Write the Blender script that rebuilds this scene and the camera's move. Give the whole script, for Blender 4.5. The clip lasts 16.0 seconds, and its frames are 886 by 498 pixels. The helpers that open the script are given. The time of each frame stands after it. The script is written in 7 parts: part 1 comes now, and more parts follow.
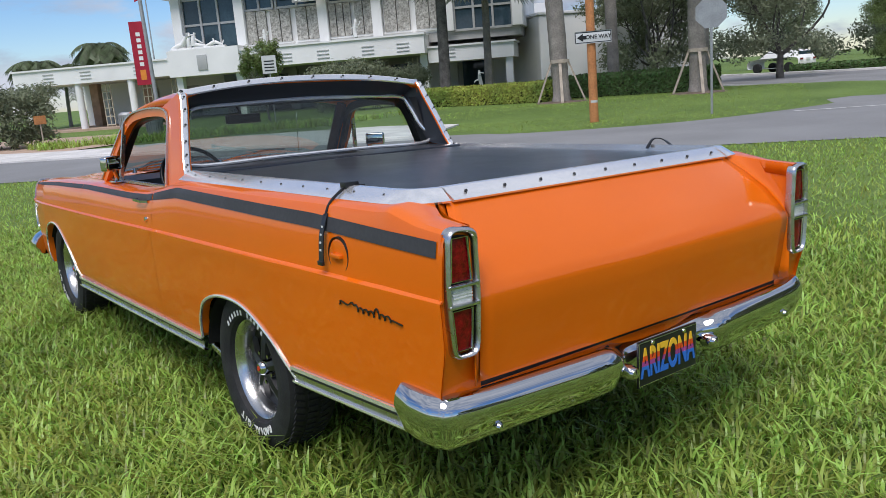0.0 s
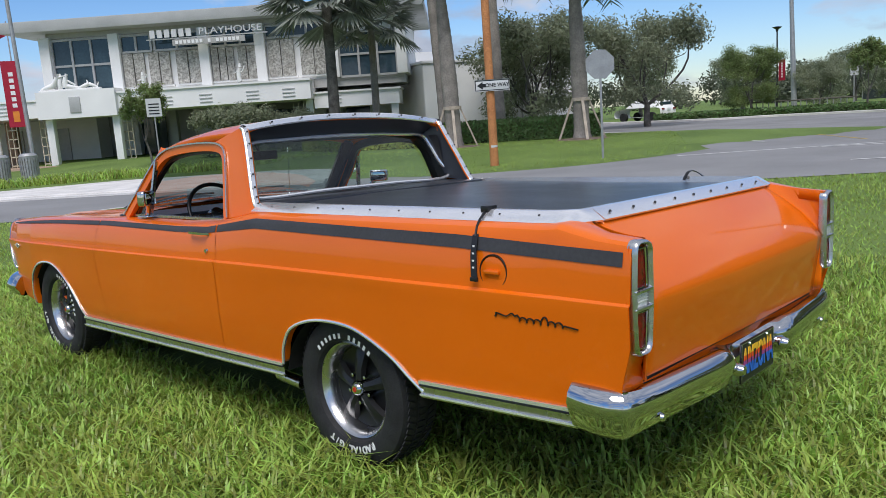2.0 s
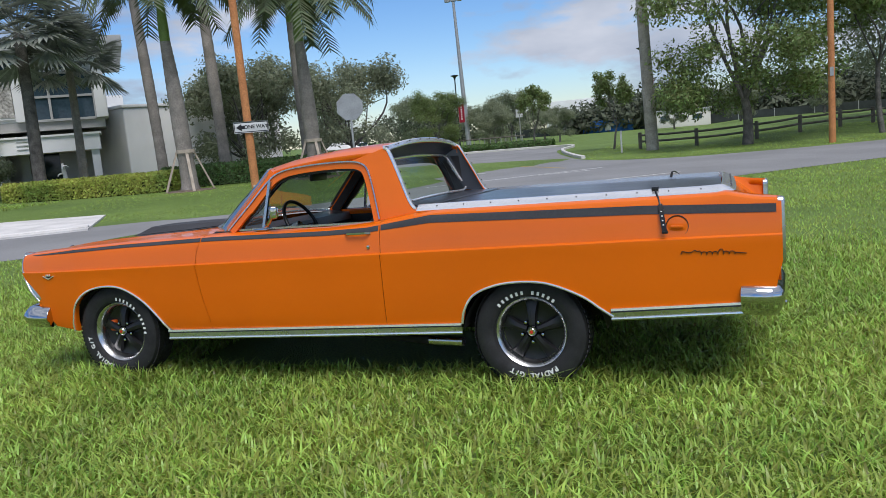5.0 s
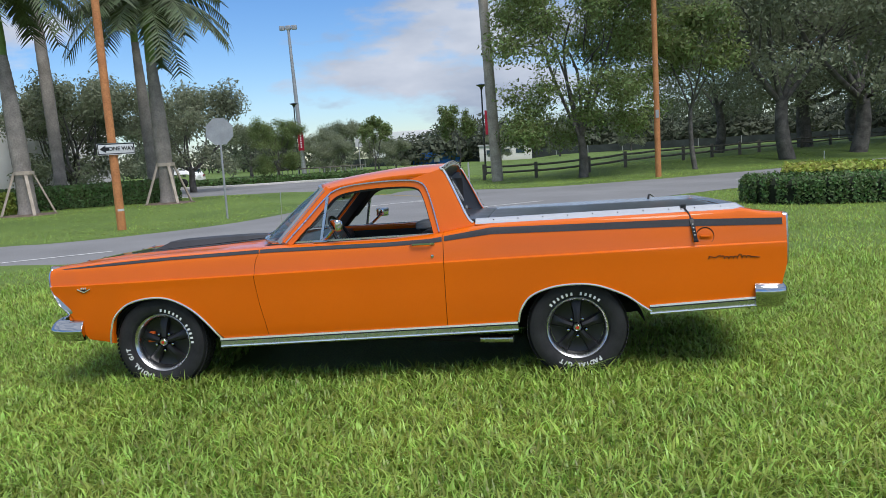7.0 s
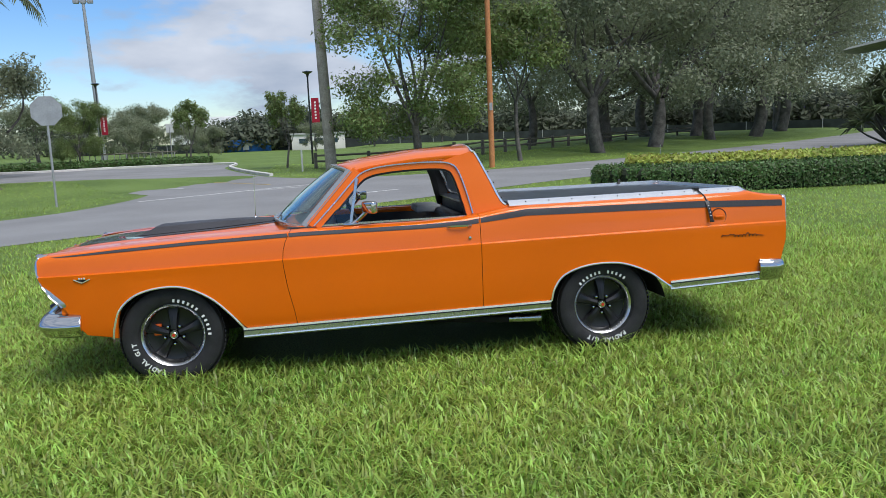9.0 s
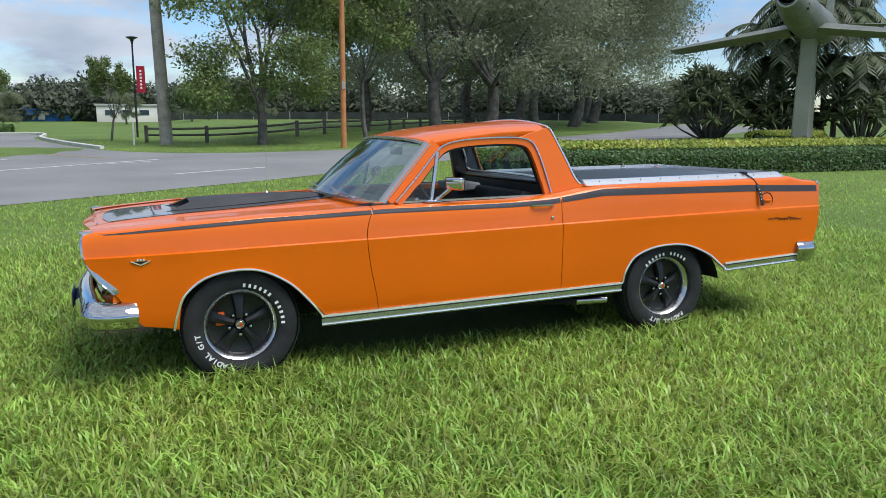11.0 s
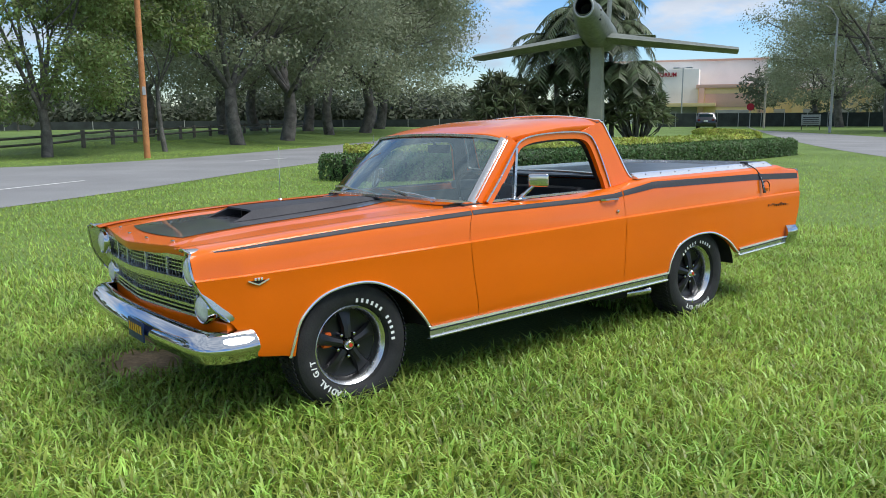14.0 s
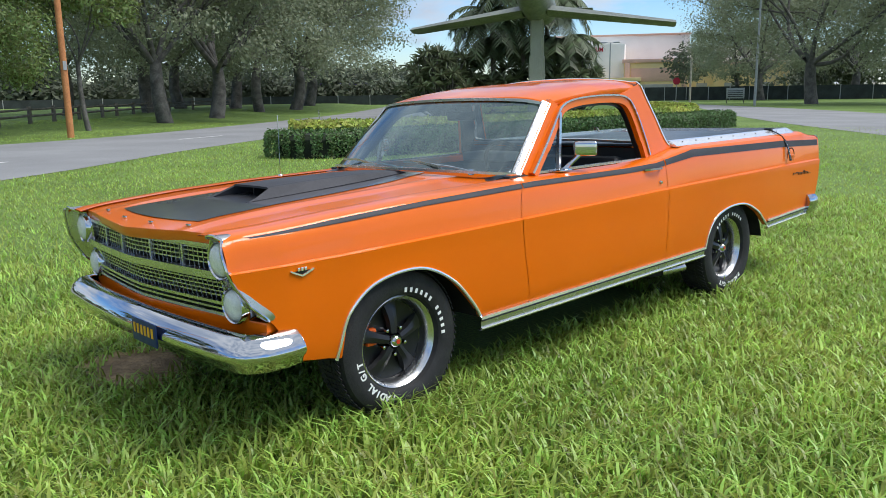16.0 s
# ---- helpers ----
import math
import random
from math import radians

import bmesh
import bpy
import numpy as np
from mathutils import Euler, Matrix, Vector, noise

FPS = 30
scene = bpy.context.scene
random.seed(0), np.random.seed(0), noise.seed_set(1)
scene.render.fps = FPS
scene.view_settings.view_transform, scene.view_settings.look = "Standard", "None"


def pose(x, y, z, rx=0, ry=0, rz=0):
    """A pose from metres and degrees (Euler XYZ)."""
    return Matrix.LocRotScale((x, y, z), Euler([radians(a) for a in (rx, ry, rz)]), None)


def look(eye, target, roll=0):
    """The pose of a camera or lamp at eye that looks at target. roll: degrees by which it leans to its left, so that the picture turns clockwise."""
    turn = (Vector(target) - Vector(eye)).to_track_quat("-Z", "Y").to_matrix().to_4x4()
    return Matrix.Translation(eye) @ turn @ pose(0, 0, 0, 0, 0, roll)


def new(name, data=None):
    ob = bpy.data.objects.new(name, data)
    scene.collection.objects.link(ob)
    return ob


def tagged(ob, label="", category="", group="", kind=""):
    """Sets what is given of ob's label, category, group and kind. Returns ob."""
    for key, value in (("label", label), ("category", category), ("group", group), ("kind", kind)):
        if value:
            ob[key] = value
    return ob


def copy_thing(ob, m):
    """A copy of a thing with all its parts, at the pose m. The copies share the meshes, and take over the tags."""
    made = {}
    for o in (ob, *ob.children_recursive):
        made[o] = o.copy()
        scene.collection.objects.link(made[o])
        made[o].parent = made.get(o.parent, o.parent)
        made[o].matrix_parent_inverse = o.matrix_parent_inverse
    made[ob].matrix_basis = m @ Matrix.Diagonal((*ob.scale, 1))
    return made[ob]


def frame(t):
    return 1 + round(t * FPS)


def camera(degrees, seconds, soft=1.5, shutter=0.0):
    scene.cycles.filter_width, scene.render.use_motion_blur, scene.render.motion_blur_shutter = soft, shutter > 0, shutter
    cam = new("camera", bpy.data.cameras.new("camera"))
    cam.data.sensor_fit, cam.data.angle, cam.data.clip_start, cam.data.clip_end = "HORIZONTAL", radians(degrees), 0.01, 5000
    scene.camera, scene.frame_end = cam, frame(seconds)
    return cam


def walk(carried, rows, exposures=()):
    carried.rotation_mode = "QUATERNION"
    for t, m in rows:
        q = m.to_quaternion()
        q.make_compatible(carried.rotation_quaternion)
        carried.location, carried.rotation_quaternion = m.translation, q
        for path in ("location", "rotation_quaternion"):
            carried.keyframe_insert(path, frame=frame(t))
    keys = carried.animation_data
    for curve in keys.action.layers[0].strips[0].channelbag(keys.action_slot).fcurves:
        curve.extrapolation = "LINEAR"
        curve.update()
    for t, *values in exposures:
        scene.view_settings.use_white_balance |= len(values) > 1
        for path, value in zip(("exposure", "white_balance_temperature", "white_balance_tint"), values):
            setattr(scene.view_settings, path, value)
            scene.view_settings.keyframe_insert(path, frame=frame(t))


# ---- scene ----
cam = camera(58.40, 16.0, soft=0.6)
# the lawn falls a little across the car: its frame leans by 1.58 degrees
CAR = pose(0, 0, 0, 0, 1.58, 0)
PATH = [
    (0, (-1.991, -4.259, 1.402), (-0.808, -2.702, 0.983), -4.57),
    (0.5, (-1.982, -4.240, 1.403), (-0.769, -2.703, 0.994), -4.30),
    (1, (-2.183, -4.195, 1.408), (-0.916, -2.697, 1.020), -3.88),
    (1.5, (-2.495, -4.113, 1.465), (-1.153, -2.675, 1.103), -3.72),
    (2, (-2.793, -3.862, 1.425), (-1.357, -2.509, 1.094), -3.93),
    (2.5, (-3.147, -3.622, 1.442), (-1.613, -2.378, 1.128), -4.60),
    (3, (-3.554, -3.439, 1.480), (-1.928, -2.314, 1.175), -5.46),
    (3.5, (-3.891, -3.197, 1.473), (-2.192, -2.190, 1.161), -5.86),
    (3.7, (-4.056, -3.112, 1.475), (-2.333, -2.147, 1.159), -5.79),
    (5.8, (-5.410, -1.991, 1.510), (-3.492, -1.487, 1.253), -4.88),
    (6, (-5.477, -1.846, 1.522), (-3.548, -1.383, 1.269), -4.86),
    (6.5, (-5.762, -1.492, 1.543), (-3.809, -1.136, 1.298), -4.30),
    (7, (-5.972, -1.197, 1.553), (-4.001, -0.961, 1.307), -3.59),
    (7.5, (-6.020, -0.819, 1.553), (-4.038, -0.720, 1.306), -2.90),
    (8, (-6.097, -0.406, 1.555), (-4.113, -0.437, 1.301), -2.41),
    (8.5, (-6.067, -0.056, 1.552), (-4.091, -0.206, 1.283), -2.26),
    (9, (-5.970, 0.348, 1.579), (-4.009, 0.088, 1.283), -2.35),
    (9.2, (-5.962, 0.541, 1.578), (-4.009, 0.237, 1.270), -2.28),
    (11.3, (-5.096, 2.170, 1.547), (-3.294, 1.377, 1.198), 0.52),
    (11.5, (-5.007, 2.311, 1.561), (-3.226, 1.471, 1.211), 0.60),
    (12, (-4.842, 2.656, 1.549), (-3.117, 1.708, 1.198), 0.59),
    (12.5, (-4.656, 2.877, 1.524), (-2.984, 1.838, 1.175), 0.41),
    (13, (-4.405, 3.043, 1.495), (-2.781, 1.928, 1.151), 0.24),
    (13.5, (-4.272, 3.267, 1.492), (-2.685, 2.098, 1.155), -0.03),
    (14, (-4.127, 3.422, 1.475), (-2.568, 2.213, 1.144), -0.36),
    (14.5, (-3.887, 3.432, 1.449), (-2.359, 2.186, 1.116), -0.59),
    (15, (-3.703, 3.470, 1.414), (-2.204, 2.190, 1.072), -0.74),
    (15.5, (-3.492, 3.555, 1.404), (-2.029, 2.241, 1.040), -0.69),
    (16, (-3.346, 3.529, 1.402), (-1.910, 2.192, 1.013), -0.76),
]
walk(cam, [(t, look(eye, target, roll)) for t, eye, target, roll in PATH],
     exposures=((0, .42, 6250, 15), (3.5, .41, 6250, 15), (7, .48, 6200, 13), (9, .56, 6200, 12), (12.5, .70, 6220, 10), (16, .82, 6250, 10)))

# ---- world and sun ----
SUN_EL, SUN_AZ = 57, 232   # degrees: height, and compass angle from +y towards +x
world = bpy.data.worlds.new("world")
scene.world = world
world.use_nodes = True
wn, wl = world.node_tree.nodes, world.node_tree.links
wn.clear()
w_out = wn.new("ShaderNodeOutputWorld")
w_bg = wn.new("ShaderNodeBackground")
w_sky = wn.new("ShaderNodeTexSky")
w_sky.sky_type, w_sky.sun_disc = "NISHITA", False
w_sky.sun_elevation, w_sky.sun_rotation = radians(SUN_EL), radians(SUN_AZ)
w_sky.air_density, w_sky.dust_density, w_sky.ozone_density = 1.0, 0.2, 1.5
w_co = wn.new("ShaderNodeTexCoord")
w_map = wn.new("ShaderNodeMapping")
w_map.inputs["Scale"].default_value = (1.0, 1.0, 2.9)
w_map.inputs["Location"].default_value = (0.35, 0.1, 0.2)
w_n = wn.new("ShaderNodeTexNoise")
w_n.inputs["Scale"].default_value, w_n.inputs["Detail"].default_value, w_n.inputs["Roughness"].default_value = 3.4, 10, 0.56
w_r = wn.new("ShaderNodeValToRGB")
w_r.color_ramp.elements[0].position, w_r.color_ramp.elements[1].position = 0.505, 0.60
w_n2 = wn.new("ShaderNodeTexNoise")
w_n2.inputs["Scale"].default_value, w_n2.inputs["Detail"].default_value = 4.5, 6
w_r2 = wn.new("ShaderNodeValToRGB")
w_r2.color_ramp.elements[0].position, w_r2.color_ramp.elements[1].position = 0.35, 0.65
w_r2.color_ramp.elements[0].color, w_r2.color_ramp.elements[1].color = (2.2, 2.6, 3.2, 1), (4.0, 4.25, 4.6, 1)
w_mix = wn.new("ShaderNodeMix")
w_mix.data_type = "RGBA"
wl.new(w_co.outputs["Generated"], w_map.inputs["Vector"])
wl.new(w_map.outputs["Vector"], w_n.inputs["Vector"])
wl.new(w_map.outputs["Vector"], w_n2.inputs["Vector"])
wl.new(w_n.outputs["Fac"], w_r.inputs["Fac"])
wl.new(w_n2.outputs["Fac"], w_r2.inputs["Fac"])
# the cloud closes into a bright veil overhead
w_sep, w_up, w_max, w_wob = wn.new("ShaderNodeSeparateXYZ"), wn.new("ShaderNodeMapRange"), wn.new("ShaderNodeMath"), wn.new("ShaderNodeMath")
w_up.interpolation_type = "SMOOTHSTEP"
w_up.inputs["From Min"].default_value, w_up.inputs["From Max"].default_value = 0.62, 1.15
w_max.operation, w_wob.operation = "MAXIMUM", "ADD"
wl.new(w_co.outputs["Generated"], w_sep.inputs["Vector"])
wl.new(w_sep.outputs["Z"], w_wob.inputs[0])
wl.new(w_n.outputs["Fac"], w_wob.inputs[1])
wl.new(w_wob.outputs["Value"], w_up.inputs["Value"])
wl.new(w_r.outputs["Color"], w_max.inputs[0])
wl.new(w_up.outputs["Result"], w_max.inputs[1])
wl.new(w_max.outputs["Value"], w_mix.inputs["Factor"])
w_sat = wn.new("ShaderNodeHueSaturation")
w_sat.inputs["Saturation"].default_value, w_sat.inputs["Value"].default_value = 1.25, 0.7
wl.new(w_sky.outputs["Color"], w_sat.inputs["Color"])
w_tint = wn.new("ShaderNodeMix")
w_tint.data_type, w_tint.blend_type = "RGBA", "MULTIPLY"
w_tint.inputs["Factor"].default_value, w_tint.inputs["B"].default_value = 1.0, (0.82, 0.93, 1.10, 1)
wl.new(w_sat.outputs["Color"], w_tint.inputs["A"])
wl.new(w_tint.outputs["Result"], w_mix.inputs["A"])
wl.new(w_r2.outputs["Color"], w_mix.inputs["B"])
wl.new(w_mix.outputs["Result"], w_bg.inputs["Color"])
w_bg.inputs["Strength"].default_value = 0.12
wl.new(w_bg.outputs["Background"], w_out.inputs["Surface"])
sun = new("sun", bpy.data.lights.new("sun", "SUN"))
sun.data.energy, sun.data.angle, sun.data.color = 2.12, radians(34), (1.0, 0.965, 0.925)
az, el = radians(SUN_AZ), radians(SUN_EL)
sun_dir = Vector((math.sin(az) * math.cos(el), math.cos(az) * math.cos(el), math.sin(el)))
sun.matrix_world = look(sun_dir * 60, (0, 0, 0))

# ---- materials ----
def mat(name, base, rough=0.6, metal=0.0, var=0.12, scale=6.0, fine=60.0, bump=0.0, coat=0.0, spec=0.5, second=None, per_piece=0.0, trans=0.0, ior=1.45, leaf=0.0):
    """A surface with grain at two scales; second: a colour for broad patches; per_piece: change from piece to piece."""
    m = bpy.data.materials.new(name)
    m.use_nodes = True
    nt = m.node_tree
    b = nt.nodes["Principled BSDF"]
    b.inputs["Roughness"].default_value, b.inputs["Metallic"].default_value = rough, metal
    b.inputs["Coat Weight"].default_value, b.inputs["Coat Roughness"].default_value = coat, 0.04
    b.inputs["Specular IOR Level"].default_value, b.inputs["IOR"].default_value = spec, ior
    b.inputs["Transmission Weight"].default_value = trans
    co = nt.nodes.new("ShaderNodeTexCoord")
    n1, n2 = nt.nodes.new("ShaderNodeTexNoise"), nt.nodes.new("ShaderNodeTexNoise")
    n1.inputs["Scale"].default_value, n1.inputs["Detail"].default_value = scale, 5
    n2.inputs["Scale"].default_value, n2.inputs["Detail"].default_value = fine, 4
    for n in (n1, n2):
        nt.links.new(co.outputs["Object"], n.inputs["Vector"])
    mix = nt.nodes.new("ShaderNodeMix")
    mix.data_type = "RGBA"
    c2 = second or tuple(c * (1 - 2 * var) for c in base)
    mix.inputs["A"].default_value, mix.inputs["B"].default_value = (*base, 1), (*c2, 1)
    ramp = nt.nodes.new("ShaderNodeMapRange")
    ramp.inputs["From Min"].default_value, ramp.inputs["From Max"].default_value = 0.35, 0.68
    nt.links.new(n1.outputs["Fac"], ramp.inputs["Value"])
    nt.links.new(ramp.outputs["Result"], mix.inputs["Factor"])
    hsv = nt.nodes.new("ShaderNodeHueSaturation")
    nt.links.new(mix.outputs["Result"], hsv.inputs["Color"])
    vr = nt.nodes.new("ShaderNodeMapRange")
    vr.inputs["From Min"].default_value, vr.inputs["From Max"].default_value = 0.3, 0.7
    vr.inputs["To Min"].default_value, vr.inputs["To Max"].default_value = 1 - var, 1 + var
    nt.links.new(n2.outputs["Fac"], vr.inputs["Value"])
    last = vr.outputs["Result"]
    if per_piece:
        geo = nt.nodes.new("ShaderNodeNewGeometry")
        pr = nt.nodes.new("ShaderNodeMapRange")
        pr.inputs["To Min"].default_value, pr.inputs["To Max"].default_value = 1 - per_piece, 1 + per_piece
        nt.links.new(geo.outputs["Random Per Island"], pr.inputs["Value"])
        mul = nt.nodes.new("ShaderNodeMath")
        mul.operation = "MULTIPLY"
        nt.links.new(last, mul.inputs[0])
        nt.links.new(pr.outputs["Result"], mul.inputs[1])
        last = mul.outputs["Value"]
        hr = nt.nodes.new("ShaderNodeMapRange")
        hr.inputs["To Min"].default_value, hr.inputs["To Max"].default_value = 0.5 - per_piece * 0.06, 0.5 + per_piece * 0.06
        nt.links.new(geo.outputs["Random Per Island"], hr.inputs["Value"])
        nt.links.new(hr.outputs["Result"], hsv.inputs["Hue"])
    nt.links.new(last, hsv.inputs["Value"])
    nt.links.new(hsv.outputs["Color"], b.inputs["Base Color"])
    rr = nt.nodes.new("ShaderNodeMapRange")
    rr.inputs["To Min"].default_value, rr.inputs["To Max"].default_value = max(0.0, rough * 0.8), min(1.0, rough * 1.2)
    nt.links.new(n1.outputs["Fac"], rr.inputs["Value"])
    nt.links.new(rr.outputs["Result"], b.inputs["Roughness"])
    if bump:
        bp = nt.nodes.new("ShaderNodeBump")
        bp.inputs["Strength"].default_value, bp.inputs["Distance"].default_value = bump, 0.02
        nt.links.new(n2.outputs["Fac"], bp.inputs["Height"])
        nt.links.new(bp.outputs["Normal"], b.inputs["Normal"])
    if leaf:
        tl = nt.nodes.new("ShaderNodeBsdfTranslucent")
        nt.links.new(hsv.outputs["Color"], tl.inputs["Color"])
        ms = nt.nodes.new("ShaderNodeMixShader")
        ms.inputs["Fac"].default_value = leaf
        nt.links.new(b.outputs["BSDF"], ms.inputs[1])
        nt.links.new(tl.outputs["BSDF"], ms.inputs[2])
        nt.links.new(ms.outputs["Shader"], nt.nodes["Material Output"].inputs["Surface"])
    return m


def glass(name, tint, rough=0.0, gloss=0.6, least=0.05, sheen=(0.95, 0.97, 0.97)):
    """Thin pane: mostly clear, with a mirror gloss that grows at grazing angles."""
    m = bpy.data.materials.new(name)
    m.use_nodes = True
    nt = m.node_tree
    nt.nodes.remove(nt.nodes["Principled BSDF"])
    tr, gl, fr, ms = (nt.nodes.new(k) for k in ("ShaderNodeBsdfTransparent", "ShaderNodeBsdfGlossy", "ShaderNodeLayerWeight", "ShaderNodeMixShader"))
    pw, ma = nt.nodes.new("ShaderNodeMath"), nt.nodes.new("ShaderNodeMath")
    pw.operation, ma.operation = "POWER", "MULTIPLY_ADD"
    pw.inputs[1].default_value = 4.5
    ma.inputs[1].default_value, ma.inputs[2].default_value = gloss, least
    tr.inputs["Color"].default_value = (*tint, 1)
    gl.inputs["Roughness"].default_value = rough
    gl.inputs["Color"].default_value = (*sheen, 1)
    nt.links.new(fr.outputs["Facing"], pw.inputs[0])
    nt.links.new(pw.outputs["Value"], ma.inputs[0])
    nt.links.new(ma.outputs["Value"], ms.inputs["Fac"])
    nt.links.new(tr.outputs["BSDF"], ms.inputs[1])
    nt.links.new(gl.outputs["BSDF"], ms.inputs[2])
    nt.links.new(ms.outputs["Shader"], nt.nodes["Material Output"].inputs["Surface"])
    return m


PAINT = mat("orange_paint", (0.78, 0.144, 0.0012), 0.36, 0.0, 0.03, 1.5, 300, 0.0, coat=0.75, spec=0.12, second=(0.735, 0.135, 0.0012))
DARKSTRIPE = mat("charcoal_stripe", (0.06, 0.06, 0.066), 0.55, 0, 0.08, 4, 80, spec=0.2)
HOODSTRIPE = mat("satin_bonnet_stripe", (0.075, 0.075, 0.083), 0.3, 0, 0.08, 4, 80, coat=1.0, spec=0.8)
CHROME = mat("chrome", (0.58, 0.585, 0.60), 0.05, 1.0, 0.02, 5, 40)
BRUSHED = mat("aluminium_trim", (0.60, 0.60, 0.60), 0.27, 1.0, 0.05, 8, 90)
SATIN = mat("satin_aluminium", (0.52, 0.52, 0.52), 0.15, 1.0, 0.06, 8, 90)
RAIL = mat("polished_aluminium", (0.92, 0.915, 0.91), 0.18, 0.75, 0.03, 8, 90)
RUBBER = mat("tyre_rubber", (0.022, 0.022, 0.023), 0.72, 0, 0.2, 12, 120, 0.15)
BLACK = mat("black_paint", (0.014, 0.014, 0.015), 0.35, 0, 0.1, 10, 90)
WELL = mat("underbody_black", (0.012, 0.011, 0.011), 0.85, 0, 0.2, 10, 90)
VINYL = mat("black_vinyl", (0.022, 0.025, 0.034), 0.34, 0, 0.12, 5, 420, 0.08, coat=0.4, spec=0.9)
VINYL.node_tree.nodes["Principled BSDF"].inputs["Coat Roughness"].default_value = 0.22
SEATV = mat("seat_vinyl", (0.03, 0.03, 0.032), 0.55, 0, 0.1, 6, 200, 0.1)
GREYV = mat("grey_cloth", (0.42, 0.43, 0.43), 0.8, 0, 0.1, 6, 200, 0.1)
WHITEINK = mat("white_lettering", (0.82, 0.82, 0.8), 0.6, 0, 0.06, 20, 200)
REDLENS = mat("red_lens", (0.24, 0.004, 0.006), 0.16, 0, 0.3, 60, 220, 0.15, coat=0.2, spec=0.3)
CLEARLENS = mat("clear_lens", (0.86, 0.86, 0.83), 0.12, 0.05, 0.08, 60, 160, 0.2, coat=1.0)
AMBER = mat("orange_caliper", (0.75, 0.12, 0.01), 0.4, 0, 0.05, 10, 80)
GLASS = glass("car_glass", (0.76, 0.83, 0.80), 0.0, 0.75)
GLASSW = glass("windscreen_glass", (0.42, 0.49, 0.475), 0.04, 0.9, 0.20, (0.80, 0.95, 0.95))
GRASS = mat("lawn", (0.14, 0.215, 0.04), 0.85, 0, 0.4, 0.35, 55, 0.8, second=(0.095, 0.155, 0.028))
BLADE = mat("grass_blade", (0.43, 0.54, 0.11), 0.34, 0, 0.25, 0.8, 9, second=(0.29, 0.415, 0.078), per_piece=0.5, leaf=0.42)
LIGHTASPH = mat("worn_asphalt", (0.25, 0.25, 0.25), 0.9, 0, 0.10, 0.4, 90, 0.3)
ROADPAINT = mat("road_paint", (0.72, 0.72, 0.70), 0.7, 0, 0.15, 2, 60)
CONCRETE = mat("concrete", (0.70, 0.68, 0.65), 0.85, 0, 0.12, 1.2, 50, 0.2)
PAVER = mat("pink_paving", (0.50, 0.36, 0.27), 0.85, 0, 0.12, 1.0, 40, 0.2)
WHITEWALL = mat("white_stucco", (0.83, 0.83, 0.81), 0.8, 0, 0.05, 0.6, 40, 0.1)
GREYROOF = mat("grey_roof_edge", (0.42, 0.43, 0.42), 0.7, 0, 0.08, 1, 20)
TANPIER = mat("tan_stone", (0.42, 0.29, 0.21), 0.85, 0, 0.15, 2, 30, 0.2)
CREAMMETAL = mat("cream_lattice", (0.62, 0.56, 0.42), 0.6, 0, 0.1, 3, 40)
# grey that paints shade into covered places; plain grey on bins and sign board
SHADEFITTINGS = mat("shade_and_fittings_grey", (0.40, 0.40, 0.38), 0.9, 0, 0.1, 1, 20)
STONEPANEL = mat("screen_panel", (0.44, 0.43, 0.39), 0.85, 0, 0.5, 3.5, 9, 0.6, second=(0.26, 0.25, 0.22))
BLUEGLASS = mat("window_glass", (0.04, 0.07, 0.09), 0.06, 0.0, 0.15, 1, 8, spec=0.5, coat=0.2)
FRAMEGREY = mat("window_frame_grey", (0.45, 0.45, 0.44), 0.5, 0.3, 0.05, 5, 60)
BARK = mat("oak_bark", (0.16, 0.148, 0.135), 0.95, 0, 0.3, 3, 26, 0.8)
PALMBARK = mat("palm_trunk", (0.29, 0.26, 0.23), 0.9, 0, 0.2, 2, 20, 0.5)
CROWNSHAFT = mat("palm_crownshaft", (0.17, 0.26, 0.05), 0.5, 0, 0.15, 2, 20)
LEAF = mat("oak_leaf", (0.275, 0.305, 0.19), 0.5, 0, 0.15, 0.25, 5, second=(0.20, 0.23, 0.14), per_piece=0.22, leaf=0.5)
FARLEAF = mat("distant_leaf", (0.11, 0.13, 0.08), 0.7, 0, 0.15, 0.1, 3, per_piece=0.25, leaf=0.3)
LEAFB = mat("bright_leaf", (0.23, 0.29, 0.095), 0.55, 0, 0.2, 0.3, 5, second=(0.15, 0.205, 0.07), per_piece=0.45, leaf=0.5)
LEAFY = mat("variegated_leaf", (0.46, 0.48, 0.09), 0.55, 0, 0.2, 0.6, 6, second=(0.24, 0.32, 0.06), per_piece=0.4, leaf=0.35)
FROND = mat("palm_frond", (0.11, 0.145, 0.065), 0.5, 0, 0.2, 1.0, 6, per_piece=0.35, leaf=0.25)
PINELEAF = mat("screw_pine_leaf", (0.19, 0.235, 0.13), 0.45, 0, 0.2, 1.0, 6, per_piece=0.4, leaf=0.3)
FANLEAF = mat("fan_palm_leaf", (0.31, 0.34, 0.29), 0.5, 0, 0.2, 1.0, 6, per_piece=0.3, leaf=0.25)
HEDGE = mat("hedge_leaf", (0.10, 0.17, 0.045), 0.5, 0, 0.2, 1.2, 6, second=(0.065, 0.12, 0.03), per_piece=0.5, leaf=0.25)
# near-black for hedge cores: shade between the leaves, put into colour
HEDGEIN = mat("hedge_inner_shade", (0.02, 0.03, 0.012), 0.95, 0, 0.3, 4, 30, 0.5)
WOODGREY = mat("weathered_wood", (0.16, 0.145, 0.12), 0.9, 0, 0.2, 3, 30, 0.4)
